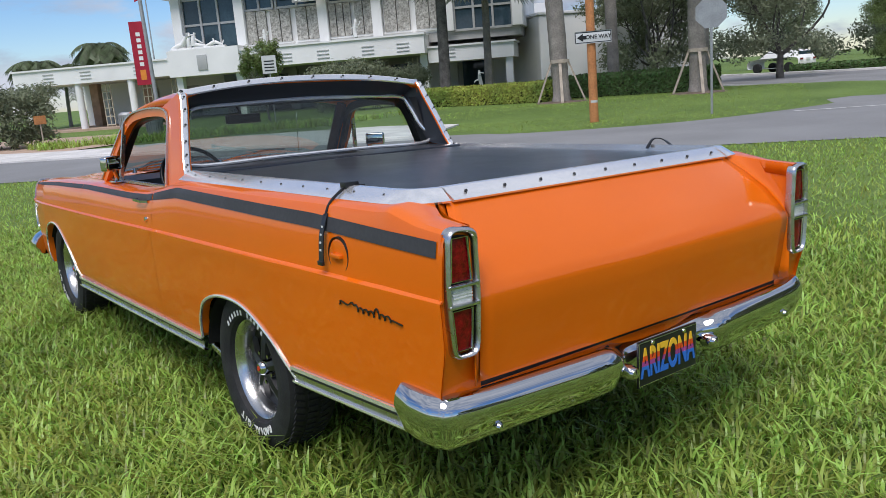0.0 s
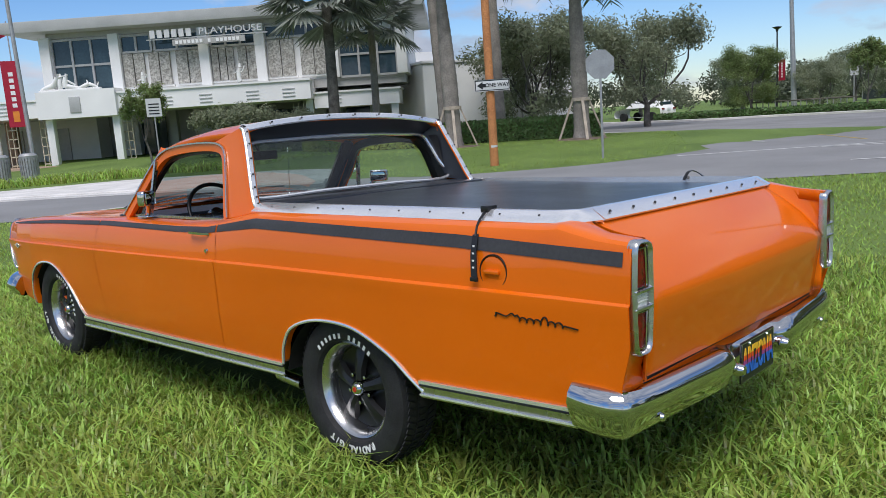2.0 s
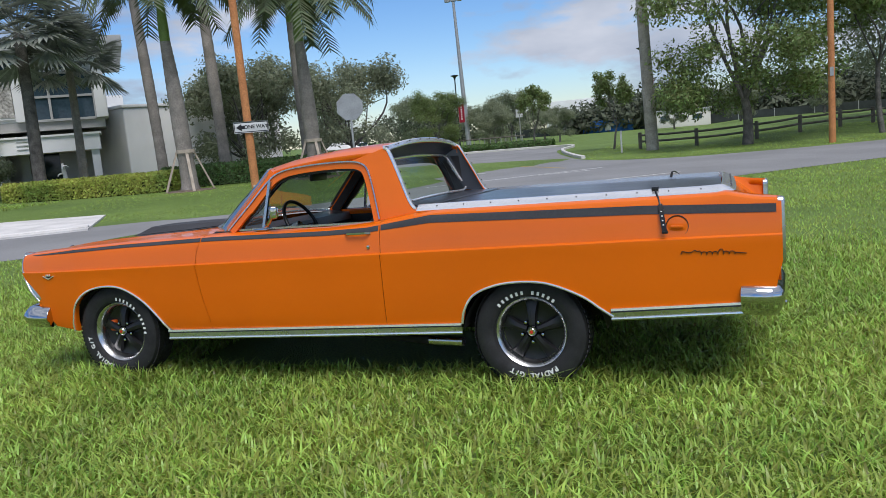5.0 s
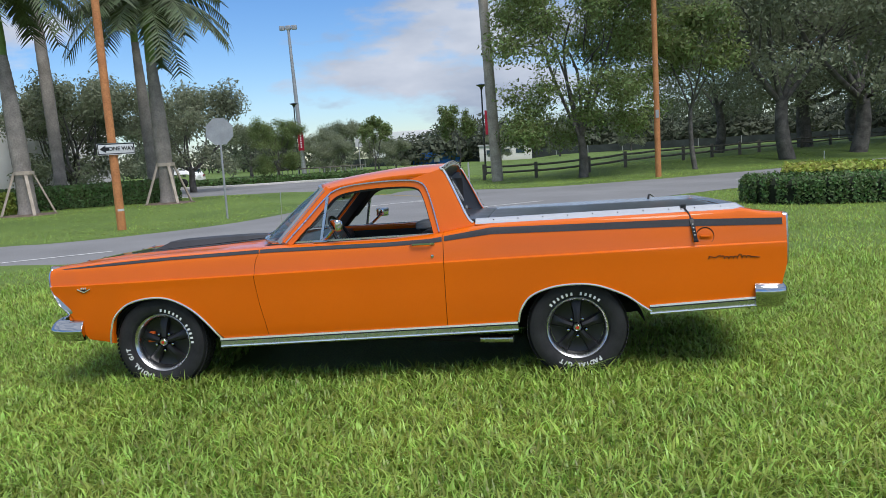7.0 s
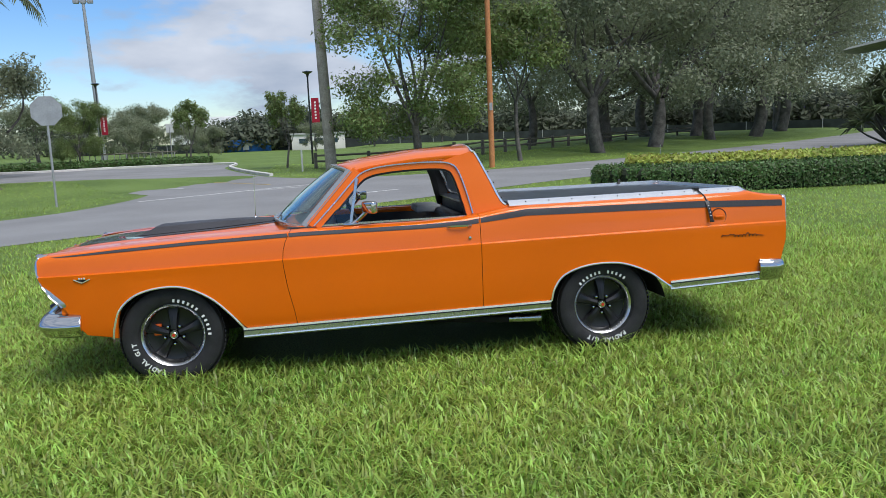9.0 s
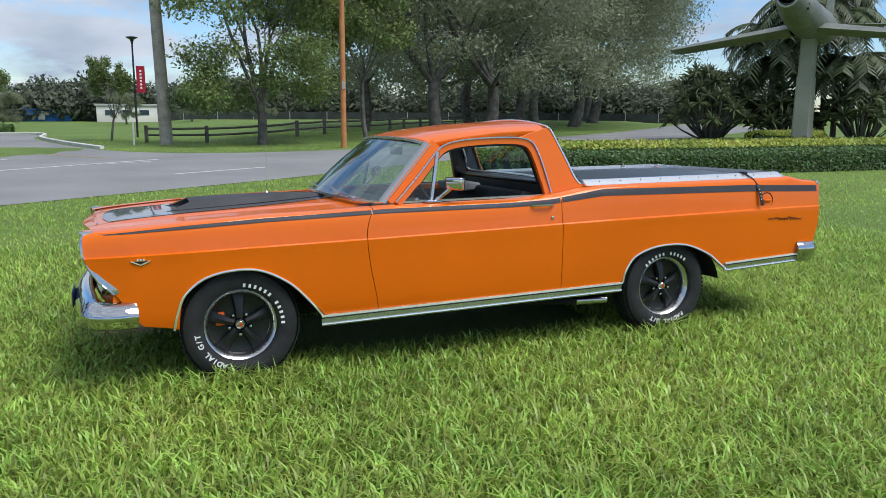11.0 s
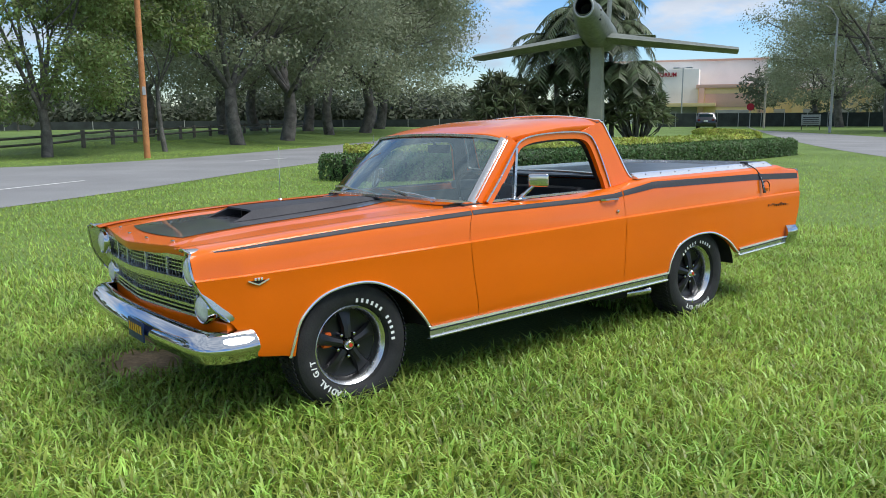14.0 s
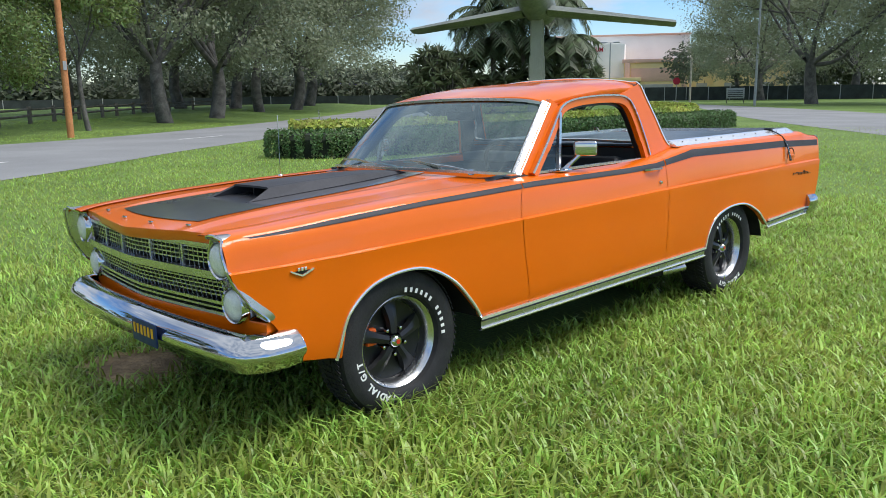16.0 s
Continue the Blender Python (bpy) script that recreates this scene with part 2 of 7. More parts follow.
RUST = mat("rusty_steel", (0.54, 0.235, 0.085), 0.75, 0.1, 0.2, 2.5, 26, 0.3, second=(0.42, 0.17, 0.065))
GALV = mat("galvanised_steel", (0.42, 0.43, 0.43), 0.5, 0.5, 0.1, 6, 60)
POLEWOOD = mat("grey_pole_wood", (0.44, 0.40, 0.345), 0.9, 0, 0.2, 2, 18, 0.4)
RED = mat("crimson_banner", (0.38, 0.012, 0.035), 0.7, 0, 0.08, 3, 60)
ORANGEINK = mat("orange_print", (0.75, 0.25, 0.03), 0.7, 0, 0.08, 3, 60)
JETGREEN = mat("faded_olive_paint", (0.19, 0.205, 0.165), 0.5, 0.1, 0.25, 0.9, 10, second=(0.115, 0.13, 0.11))
PYLON = mat("pylon_concrete", (0.35, 0.345, 0.26), 0.8, 0, 0.1, 0.8, 30, 0.2)
CREAM = mat("cream_stucco", (0.80, 0.62, 0.32), 0.85, 0, 0.06, 0.5, 20)
PINK = mat("pink_stucco", (0.66, 0.42, 0.33), 0.85, 0, 0.06, 0.5, 20)
PALEWALL = mat("weathered_pale_stucco", (0.82, 0.79, 0.74), 0.85, 0, 0.08, 0.3, 20)
FENCEMESH = mat("dark_windscreen_mesh", (0.04, 0.05, 0.048), 0.85, 0, 0.2, 1, 20)
BLUEBOX = mat("blue_tarp", (0.03, 0.16, 0.50), 0.6, 0, 0.1, 1, 20)
PURPLE = mat("purple_panel", (0.12, 0.09, 0.30), 0.7, 0, 0.1, 1, 20)
CARDARK = mat("dark_car_paint", (0.02, 0.022, 0.026), 0.25, 0, 0.05, 5, 80, coat=0.8)
SOIL = mat("bare_soil", (0.50, 0.34, 0.18), 0.95, 0, 0.3, 5, 40, 0.6)
MULCH = mat("mulch", (0.20, 0.15, 0.11), 0.95, 0, 0.3, 6, 40, 0.6)

# ---- building tools ----
def smooth_by(me, deg=35):
    me.polygons.foreach_set("use_smooth", [True] * len(me.polygons))
    me.set_sharp_from_angle(angle=radians(deg))


def mesh_ob(name, verts, faces, material, parent=None, label="", deg=35, m=None):
    """One mesh object from points and faces, under a thing or a part if parent is given."""
    me = bpy.data.meshes.new(name)
    me.from_pydata([tuple(v) for v in verts], [], [tuple(f) for f in faces])
    me.materials.append(material)
    smooth_by(me, deg)
    ob = new(name, me)
    if m is not None:
        ob.matrix_basis = m
    if parent is not None:
        ob.parent = parent
    if label:
        ob["label"] = label
    return ob


def part(name, bm, material, parent, label="", deg=35):
    """Links a bmesh as one mesh object under a thing or a part."""
    bmesh.ops.recalc_face_normals(bm, faces=bm.faces)
    me = bpy.data.meshes.new(name)
    bm.to_mesh(me)
    bm.free()
    me.materials.append(material)
    smooth_by(me, deg)
    ob = new(name, me)
    if parent is not None:
        ob.parent = parent
    if label:
        ob["label"] = label
    return ob


def thing(name, label, category, m=None, group="", kind=""):
    ob = new(name)
    ob.empty_display_size = 0.1
    if m is not None:
        ob.matrix_basis = m
    return tagged(ob, label, category, group, kind)


def thick(ob, d=0.005, offset=-1, rim=True):
    md = ob.modifiers.new("thickness", "SOLIDIFY")
    md.use_rim = rim
    md.thickness, md.offset = d, offset
    return ob


def grid(rows, flip=False, close=False):
    """Points and quads of a net of rows."""
    n, k = len(rows), len(rows[0])
    v = [p for r in rows for p in r]
    f = []
    for i in range(n - 1):
        for j in range(k if close else k - 1):
            a, b = i * k + j, i * k + (j + 1) % k
            q = (a, b, b + k, a + k)
            f.append(q[::-1] if flip else q)
    return v, f


def box_bm(sx, sy, sz, x=0, y=0, z=0, bevel=0.0, bm=None, seg=2):
    """A box centred at x, y with its foot at z."""
    own = bmesh.new()
    bmesh.ops.create_cube(own, size=1)
    for q in own.verts:
        q.co = Vector((q.co.x * sx, q.co.y * sy, (q.co.z + 0.5) * sz))
    if bevel:
        bmesh.ops.bevel(own, geom=own.edges[:], offset=bevel, segments=seg, affect="EDGES", profile=0.6)
    for q in own.verts:
        q.co += Vector((x, y, z))
    if bm is None:
        return own
    tmp = bpy.data.meshes.new("tmp")
    own.to_mesh(tmp)
    own.free()
    bm.from_mesh(tmp)
    bpy.data.meshes.remove(tmp)
    return bm


def cyl_bm(r0, r1, h, n=16, m=None, caps=True, bm=None):
    """A tapered round bar along z from 0 to h."""
    own = bm or bmesh.new()
    lo = [own.verts.new((m or Matrix()) @ Vector((r0 * math.cos(2 * math.pi * i / n), r0 * math.sin(2 * math.pi * i / n), 0))) for i in range(n)]
    hi = [own.verts.new((m or Matrix()) @ Vector((r1 * math.cos(2 * math.pi * i / n), r1 * math.sin(2 * math.pi * i / n), h))) for i in range(n)]
    for i in range(n):
        own.faces.new((lo[i], lo[(i + 1) % n], hi[(i + 1) % n], hi[i]))
    if caps:
        own.faces.new(lo[::-1])
        own.faces.new(hi)
    return own


def spun(profile, n=48, axis="x"):
    """Points and faces of a profile (r, h) spun round an axis."""
    rows = []
    for r, h in profile:
        row = []
        for i in range(n):
            a = 2 * math.pi * i / n
            c, s = r * math.cos(a), r * math.sin(a)
            row.append((h, c, s) if axis == "x" else ((c, s, h) if axis == "z" else (c, h, s)))
        rows.append(row)
    return grid(rows, close=True)


def sweep(path, outline, up=(0, 0, 1), closed_path=False, caps=True):
    """Carries an outline (side, up) along a path of points."""
    pts = [Vector(p) for p in path]
    rows = []
    for i, p in enumerate(pts):
        a = pts[i - 1] if (i or closed_path) else p
        b = pts[(i + 1) % len(pts)] if (i + 1 < len(pts) or closed_path) else p
        d = (b - a).normalized()
        s = d.cross(Vector(up))
        s = s.normalized() if s.length > 1e-6 else Vector((1, 0, 0))
        u = s.cross(d).normalized()
        rows.append([p + s * o[0] + u * o[1] for o in outline])
    if closed_path:
        rows.append(rows[0])
    v, f = grid(rows, close=True)
    if caps and not closed_path:
        k = len(outline)
        f.append(tuple(range(k))[::-1])
        f.append(tuple(range((len(rows) - 1) * k, len(rows) * k)))
    return v, f


def ring(r, n=8, squash=1.0):
    return [(r * math.cos(2 * math.pi * i / n), r * squash * math.sin(2 * math.pi * i / n)) for i in range(n)]


def catmull(pts, n=8, closed=False):
    """A smooth line through points."""
    p = [Vector(q) for q in pts]
    out = []
    for i in range(len(p) if closed else len(p) - 1):
        a, b, c, d = (p[(i + k) % len(p)] if closed else p[min(max(i + k, 0), len(p) - 1)] for k in (-1, 0, 1, 2))
        for j in range(n):
            t = j / n
            out.append(0.5 * (2 * b + (c - a) * t + (2 * a - 5 * b + 4 * c - d) * t * t + (3 * b - a - 3 * c + d) * t ** 3))
    if not closed:
        out.append(p[-1])
    return out


def merged(pieces):
    """Joins several (points, faces) into one."""
    v, f = [], []
    for a, b in pieces:
        k = len(v)
        v += [tuple(q) for q in a]
        f += [tuple(i + k for i in q) for q in b]
    return v, f


def from_bm(bm):
    bm.verts.index_update()
    r = [v.co.copy() for v in bm.verts], [[v.index for v in f.verts] for f in bm.faces]
    bm.free()
    return r


def letters(text, size, depth, material, name, parent=None, m=None, label="", bold=0.0):
    """Writing in the built-in font as a mesh: x along the line, y up, centred."""
    cu = bpy.data.curves.new(name, "FONT")
    cu.body, cu.size, cu.extrude, cu.align_x, cu.align_y, cu.offset = text, size, depth, "CENTER", "CENTER", bold
    tmp = new(name, cu)
    bpy.context.view_layer.update()
    me = bpy.data.meshes.new_from_object(tmp.evaluated_get(bpy.context.evaluated_depsgraph_get()))
    bpy.data.objects.remove(tmp)
    bpy.data.curves.remove(cu)
    me.materials.clear()
    me.materials.append(material)
    ob = new(name, me)
    if m is not None:
        ob.matrix_basis = m
    if parent is not None:
        ob.parent = parent
    if label:
        ob["label"] = label
    return ob


def leaf_cloud(centres, radii, count, size, rng, flat=0.75, shell=0.55):
    """Many small bent leaves spread through clumps: numpy points and quads."""
    cen, rad = np.asarray(centres, float), np.asarray(radii, float)
    pick = rng.choice(len(cen), count, p=rad ** 2 / (rad ** 2).sum())
    d = rng.normal(size=(count, 3))
    d /= np.linalg.norm(d, axis=1, keepdims=True)
    r = rng.uniform(shell, 1.05, count)[:, None] * rad[pick][:, None]
    p = cen[pick] + d * r * np.array([1, 1, flat])
    nrm = d * 0.8 + rng.normal(size=(count, 3)) * 0.5 + np.array([0, 0, 0.4])
    nrm /= np.linalg.norm(nrm, axis=1, keepdims=True)
    a = np.cross(nrm, rng.normal(size=(count, 3)))
    a /= np.linalg.norm(a, axis=1, keepdims=True)
    b = np.cross(nrm, a)
    s = size * rng.uniform(0.6, 1.35, count)[:, None]
    v = np.stack([p - a * s, p + b * s * 0.42 - nrm * s * 0.1, p + a * s, p - b * s * 0.42 - nrm * s * 0.1], 1).reshape(-1, 3)
    f = np.arange(count * 4).reshape(-1, 4)
    return v, f


def np_mesh(name, v, f, material):
    me = bpy.data.meshes.new(name)
    n, k = f.shape
    me.vertices.add(len(v))
    me.vertices.foreach_set("co", np.ascontiguousarray(v, dtype=np.float32).ravel())
    me.loops.add(n * k)
    me.loops.foreach_set("vertex_index", np.ascontiguousarray(f, dtype=np.int32).ravel())
    me.polygons.add(n)
    me.polygons.foreach_set("loop_start", np.arange(0, n * k, k, dtype=np.int32))
    me.update(calc_edges=True)
    me.validate()
    me.materials.append(material)
    return me

# ---- ground, roads, kerbs ----
rng = np.random.default_rng(7)


def sheet(name, outline, z, material, label, kind="structure", depth=0.0, holes=None):
    """A flat outlined area; depth: how far its rim goes down."""
    bm = bmesh.new()
    f = bm.faces.new([bm.verts.new((x, y, z)) for x, y in outline])
    if f.normal.z < 0 or f.calc_area() and f.normal.z < 0:
        f.normal_flip()
    bm.normal_update()
    if f.normal.z < 0:
        f.normal_flip()
    if depth:
        ext = bmesh.ops.extrude_face_region(bm, geom=[f])
        for q in ext["geom"]:
            if isinstance(q, bmesh.types.BMVert):
                q.co.z += 0
        for q in f.verts:
            q.co.z -= depth
    bmesh.ops.triangulate(bm, faces=[q for q in bm.faces if len(q.verts) > 4], ngon_method="EAR_CLIP")
    if not depth:
        bm.normal_update()
        up = sum(q.calc_area() * q.normal.z for q in bm.faces)
        bmesh.ops.delete(bm, geom=[q for q in bm.faces if q.normal.z * up < 0], context="FACES")
    ob = part(name, bm, material, None)
    return tagged(ob, label, name, kind=kind)


ground_rows = []
axis = np.concatenate([np.linspace(-400, -72, 9), np.linspace(-64, 72, 103), np.linspace(80, 400, 9)])


def rise(x, y):
    """Height of the ground: flat by the roads, gently raised under the palms and the oaks."""
    t = min(1.0, max(0.0, ((x - 14) * .5 + (y - 8.5) * .87 - 1.5) / 5.5)) * min(1.0, max(0.0, (x - 13) / 4)) * min(1.0, max(0.0, (30 - x) / 4))
    edge = float(np.interp(-y, [0, 5, 9, 13, 19.5, 28.5, 41, 54], [24, 24.5, 26.5, 29.5, 34, 41.5, 53, 66]))
    k = min(1.0, max(0.0, (x - edge - 4.5) / 5)) * min(1.0, max(0.0, (-1 - y) / 4)) * min(1.0, max(0.0, (y + 60) / 8))
    return .24 * t * t * (3 - 2 * t) + .25 * k * k * (3 - 2 * k)


for y in axis:
    ground_rows.append([(x, y, 0.012 * math.sin(x * .7) * math.sin(y * .6) if abs(x) < 8 and abs(y) < 10 else rise(x, y)) for x in axis])
ground = tagged(mesh_ob("ground", *grid(ground_rows), GRASS), "flat green lawn", "ground", kind="structure")

NEAR = [(-30, 53), (-8, 25), (1.0, 14.0), (5.0, 9.0), (8.0, 5.2), (9.7, 2.8), (11.0, .9), (13.0, -1.9), (15.8, -5.2), (18.0, -8.2), (24, -16.6), (31, -26.5), (40, -39), (53, -54)]
FAR = [(66, -54), (53, -41), (41, -28.5), (33.7, -19.5), (28.6, -12.6), (26.0, -8.8), (24.0, -5), (23.2, -1.5), (24.2, 1.2), (26.4, 2.8), (29.5, 3.9), (34, 5.2), (39, 6.3), (45.5, 7.2), (46.5, 14), (46, 21), (52, 34), (42, 34), (34, 21), (30, 14.8), (28.0, 11.6), (20.0, 6.7), (18.2, 5.9), (14.2, 6.6), (11.9, 8.2), (10.8, 9.8), (10.2, 11.6), (4.6, 20), (2, 23), (-18, 49)]


def rounded(pts, n=5):
    return [(p.x, p.y) for p in catmull([(x, y, 0) for x, y in pts], n)]


near_r, far_r = rounded(NEAR), rounded(FAR)
sheet("road", near_r + far_r, .009, LIGHTASPH, "worn grey asphalt road")
sheet("side_road", rounded([(-14, -3), (-4, -12), (3.9, -20.5), (14.6, -33), (30, -55), (48, -82), (62, -104)]) + rounded([(72, -104), (56, -84), (38, -66), (24, -54), (15.7, -46), (9, -39), (0, -30), (-12, -20)]), .010, LIGHTASPH, "grey asphalt side road")
sheet("pavement", [(1.5, 22.3), (3.9, 19.05), (9.3, 11.35), (13, 14.2), (12.4, 17.4), (9.2, 21.4), (5.5, 22.8), (4.2, 24), (1.5, 29), (-3, 33), (-6, 30.5)], .055, CONCRETE, "pale concrete apron beside the road", depth=.05)
sheet("paving", [(1.6, 29.2), (4.3, 24.2), (7, 25.6), (9.5, 35), (4, 42), (-8, 42)], .03, PAVER, "pinkish paved path")


def kerb(path, label="pale concrete kerb", w=.16, h=.13):
    v, f = sweep([(x, y, 0) for x, y in path], [(-w / 2, 0), (w / 2, 0), (w / 2, h - .02), (w / 2 - .03, h), (-w / 2 + .02, h), (-w / 2, h - .015)])
    return tagged(mesh_ob("kerb", v, f, CONCRETE), label, "kerb", kind="structure")


kerb(rounded([(60, 52), (46.3, 21.5), (46.8, 14), (45.8, 7.0), (39, 6.0), (34, 4.9), (29.5, 3.65), (27.2, 2.9)]))
kerb(rounded([(33.8, 21.4), (29.8, 15.2), (28.2, 12.4)]))
kerb([(x + .3, y + .25) for x, y in rounded([(3.9, 19.05), (9.3, 11.35)])], w=.2, h=.1)


def road_line(a, b, w=.12, label="worn white road marking"):
    a, b = Vector((*a, .015)), Vector((*b, .015))
    s = (b - a).normalized().cross(Vector((0, 0, 1))) * w / 2
    return tagged(mesh_ob("road_marking", [a - s, a + s, b + s, b - s], [(3, 2, 1, 0)], ROADPAINT), label, "road marking", kind="structure")


for a, b in (((16.2, 5.6), (20.2, 1.15)), ((14.4, 1.0), (16.0, -1.4)), ((7.4, 8.6), (8.5, 7.0)), ((22.2, 6.2), (21.4, 5.35)), ((18.4, 2.8), (19.2, 1.4)), ((21.2, -7.8), (22.1, -9.8)), ((26, -17), (28, -20))):
    road_line(a, b)
road_line((21.2, 2.5), (25.8, 5.8), .10, "faded yellow road marking").data.materials[0] = mat("yellow_line", (0.5, 0.38, 0.1), 0.8, 0, .2, 3, 40)

# bare patch of soil under the car's nose
soil_r = np.random.default_rng(9).uniform(.72, 1.12, 48)
sheet("soil_patch", [(.62 + .36 * q * math.cos(a), 2.0 + .30 * q * math.sin(a)) for a, q in zip(np.linspace(0, 2 * math.pi, 49)[:-1], soil_r)], .016, SOIL, "bare brown soil patch in the lawn")


# ---- lawn of separate blades ----
def blades(name, n, region, h, w, label, keep, seed, simple=False):
    r = np.random.default_rng(seed)
    x0, x1, y0, y1 = region
    p = np.stack([r.uniform(x0, x1, n), r.uniform(y0, y1, n)], 1)
    p = p[keep(p[:, 0], p[:, 1], r)]
    n = len(p)
    a = r.uniform(0, 2 * math.pi, n)
    patch = .75 + .35 * np.sin(p[:, 0] * 2.1 + 1.3 * np.sin(p[:, 1] * 1.7)) * np.sin(p[:, 1] * 2.4 + .7)
    hh = h * r.uniform(.45, 1.25, n) * (.75 + .35 * patch)
    tuft = np.min([np.hypot(p[:, 0] - x, p[:, 1] - y) for x in (-.8, .8) for y in (-1.435, 1.435)], axis=0)
    hh = hh * (1 + .9 * np.exp(-(tuft / .36) ** 2))
    lean = hh * r.uniform(.2, 1.6, n)
    d = np.stack([np.cos(a), np.sin(a)], 1)
    s = np.stack([-d[:, 1], d[:, 0]], 1) * (w * r.uniform(.6, 1.2, n))[:, None]
    base_z = np.array([[rise(x, y)] for x, y in p]) if x1 > 20 else np.zeros((n, 1))
    z0 = np.zeros((n, 1))
    def pt(q, z):
        return np.concatenate([q, base_z + np.broadcast_to(np.asarray(z).reshape(-1, 1), (n, 1))], 1)
    v = np.stack([pt(p - s, z0), pt(p + s, z0), pt(p + d * (lean * .38)[:, None] + s * .85, hh * .62), pt(p + d * (lean * .38)[:, None] - s * .85, hh * .62), pt(p + d * lean[:, None], hh * r.uniform(.7, 1.0, n))], 1)
    v = v.reshape(-1, 3)
    base = np.arange(n)[:, None] * 5
    tri = np.concatenate([base + [0, 1, 2], base + [0, 2, 3], base + [3, 2, 4]], 1).reshape(-1, 3)
    if simple:
        tri = (base + [0, 1, 4]).reshape(-1, 3)
    ob = new(name, np_mesh(name, v, tri, BLADE))
    return tagged(ob, label, "grass", kind="stuff")


nr = np.array(NEAR)
order = np.argsort(nr[:, 0])
def lawn_side(x, y):
    """True on the car's side of the road's near edge."""
    return y < np.interp(x, nr[order, 0], nr[order, 1]) - .08
def clear_of_car(x, y):
    soil = ((x - .62) / .34) ** 2 + ((y - 2.0) / .28) ** 2 > .35 + .9 * np.random.default_rng(5).uniform(0, 1, len(x)) ** 1.5
    return soil
def near_keep(x, y, r):
    d = np.minimum(np.hypot(x + 1.6, y + 2.4), np.hypot(x + 2.2, y - 1.8))
    edge = np.minimum(np.minimum(x + 6.5, 4.5 - x), np.minimum(y + 7.0, 6.5 - y))
    return (r.uniform(0, 1, len(x)) < np.clip(1.5 - d / 5.0, .42, 1) * np.clip(.15 + edge / 1.6, 0, 1)) & lawn_side(x, y) & clear_of_car(x, y) & ~((np.abs(x) < .5) & (np.abs(y) < 1.2))
blades("near_lawn_grass", 430000, (-6.5, 4.5, -7.0, 6.5), .078, .0064, "thick green lawn grass round the car", near_keep, 11)
def mid_keep(x, y, r):
    edge = np.minimum(np.minimum(x + 6.5, 4.5 - x), np.minimum(y + 7.0, 6.5 - y))
    near = edge / 1.6 > r.uniform(0, 1, len(x))
    d = np.hypot(x, y)
    return lawn_side(x, y) & ~near & (r.uniform(0, 1, len(x)) < np.clip(1.6 - d / 14, .12, 1))
blades("far_lawn_grass", 560000, (-10, 18, -26, 14), .052, .007, "green lawn grass further off", mid_keep, 12, True)
def verge_keep(x, y, r):
    lawn1 = (x > 11.2) & (x < 28) & (y > np.interp(x, [11, 12, 14.2, 18.2, 20, 28], [9.8, 8.4, 6.8, 6.2, 7.0, 11.9])) & (y < 18)
    right = (x > 23) & (x < 40) & (y < 3.6) & (y > -16) & (x > np.interp(-y, [-3.5, -2.8, -1.2, 1.5, 5, 8.8, 12.6, 16], [29, 26.8, 24.6, 23.6, 24.4, 26.4, 29, 31.4]))
    return lawn1 | right
blades("verge_grass", 100000, (10, 40, -16, 18), .04, .010, "short green verge grass across the road", verge_keep, 13, True)


# ---- trees ----
def limb(bits, a, b, r0, r1, r, bend=.08, n=6):
    a, b = Vector(a), Vector(b)
    L = (b - a).length
    k = Vector(r.normal(size=3)) * L * bend
    pts = [a.lerp(b, u) + k * math.sin(u * math.pi) for u in np.linspace(0, 1, n)]
    rows = []
    for i, p in enumerate(pts):
        d = (pts[min(i + 1, n - 1)] - pts[max(i - 1, 0)]).normalized()
        s = d.orthogonal().normalized()
        t = d.cross(s)
        rad = r0 + (r1 - r0) * i / (n - 1)
        rows.append([p + (s * math.cos(q) + t * math.sin(q)) * rad for q in np.linspace(0, 2 * math.pi, 8)[:-1]])
    bits.append(grid(rows, close=True))


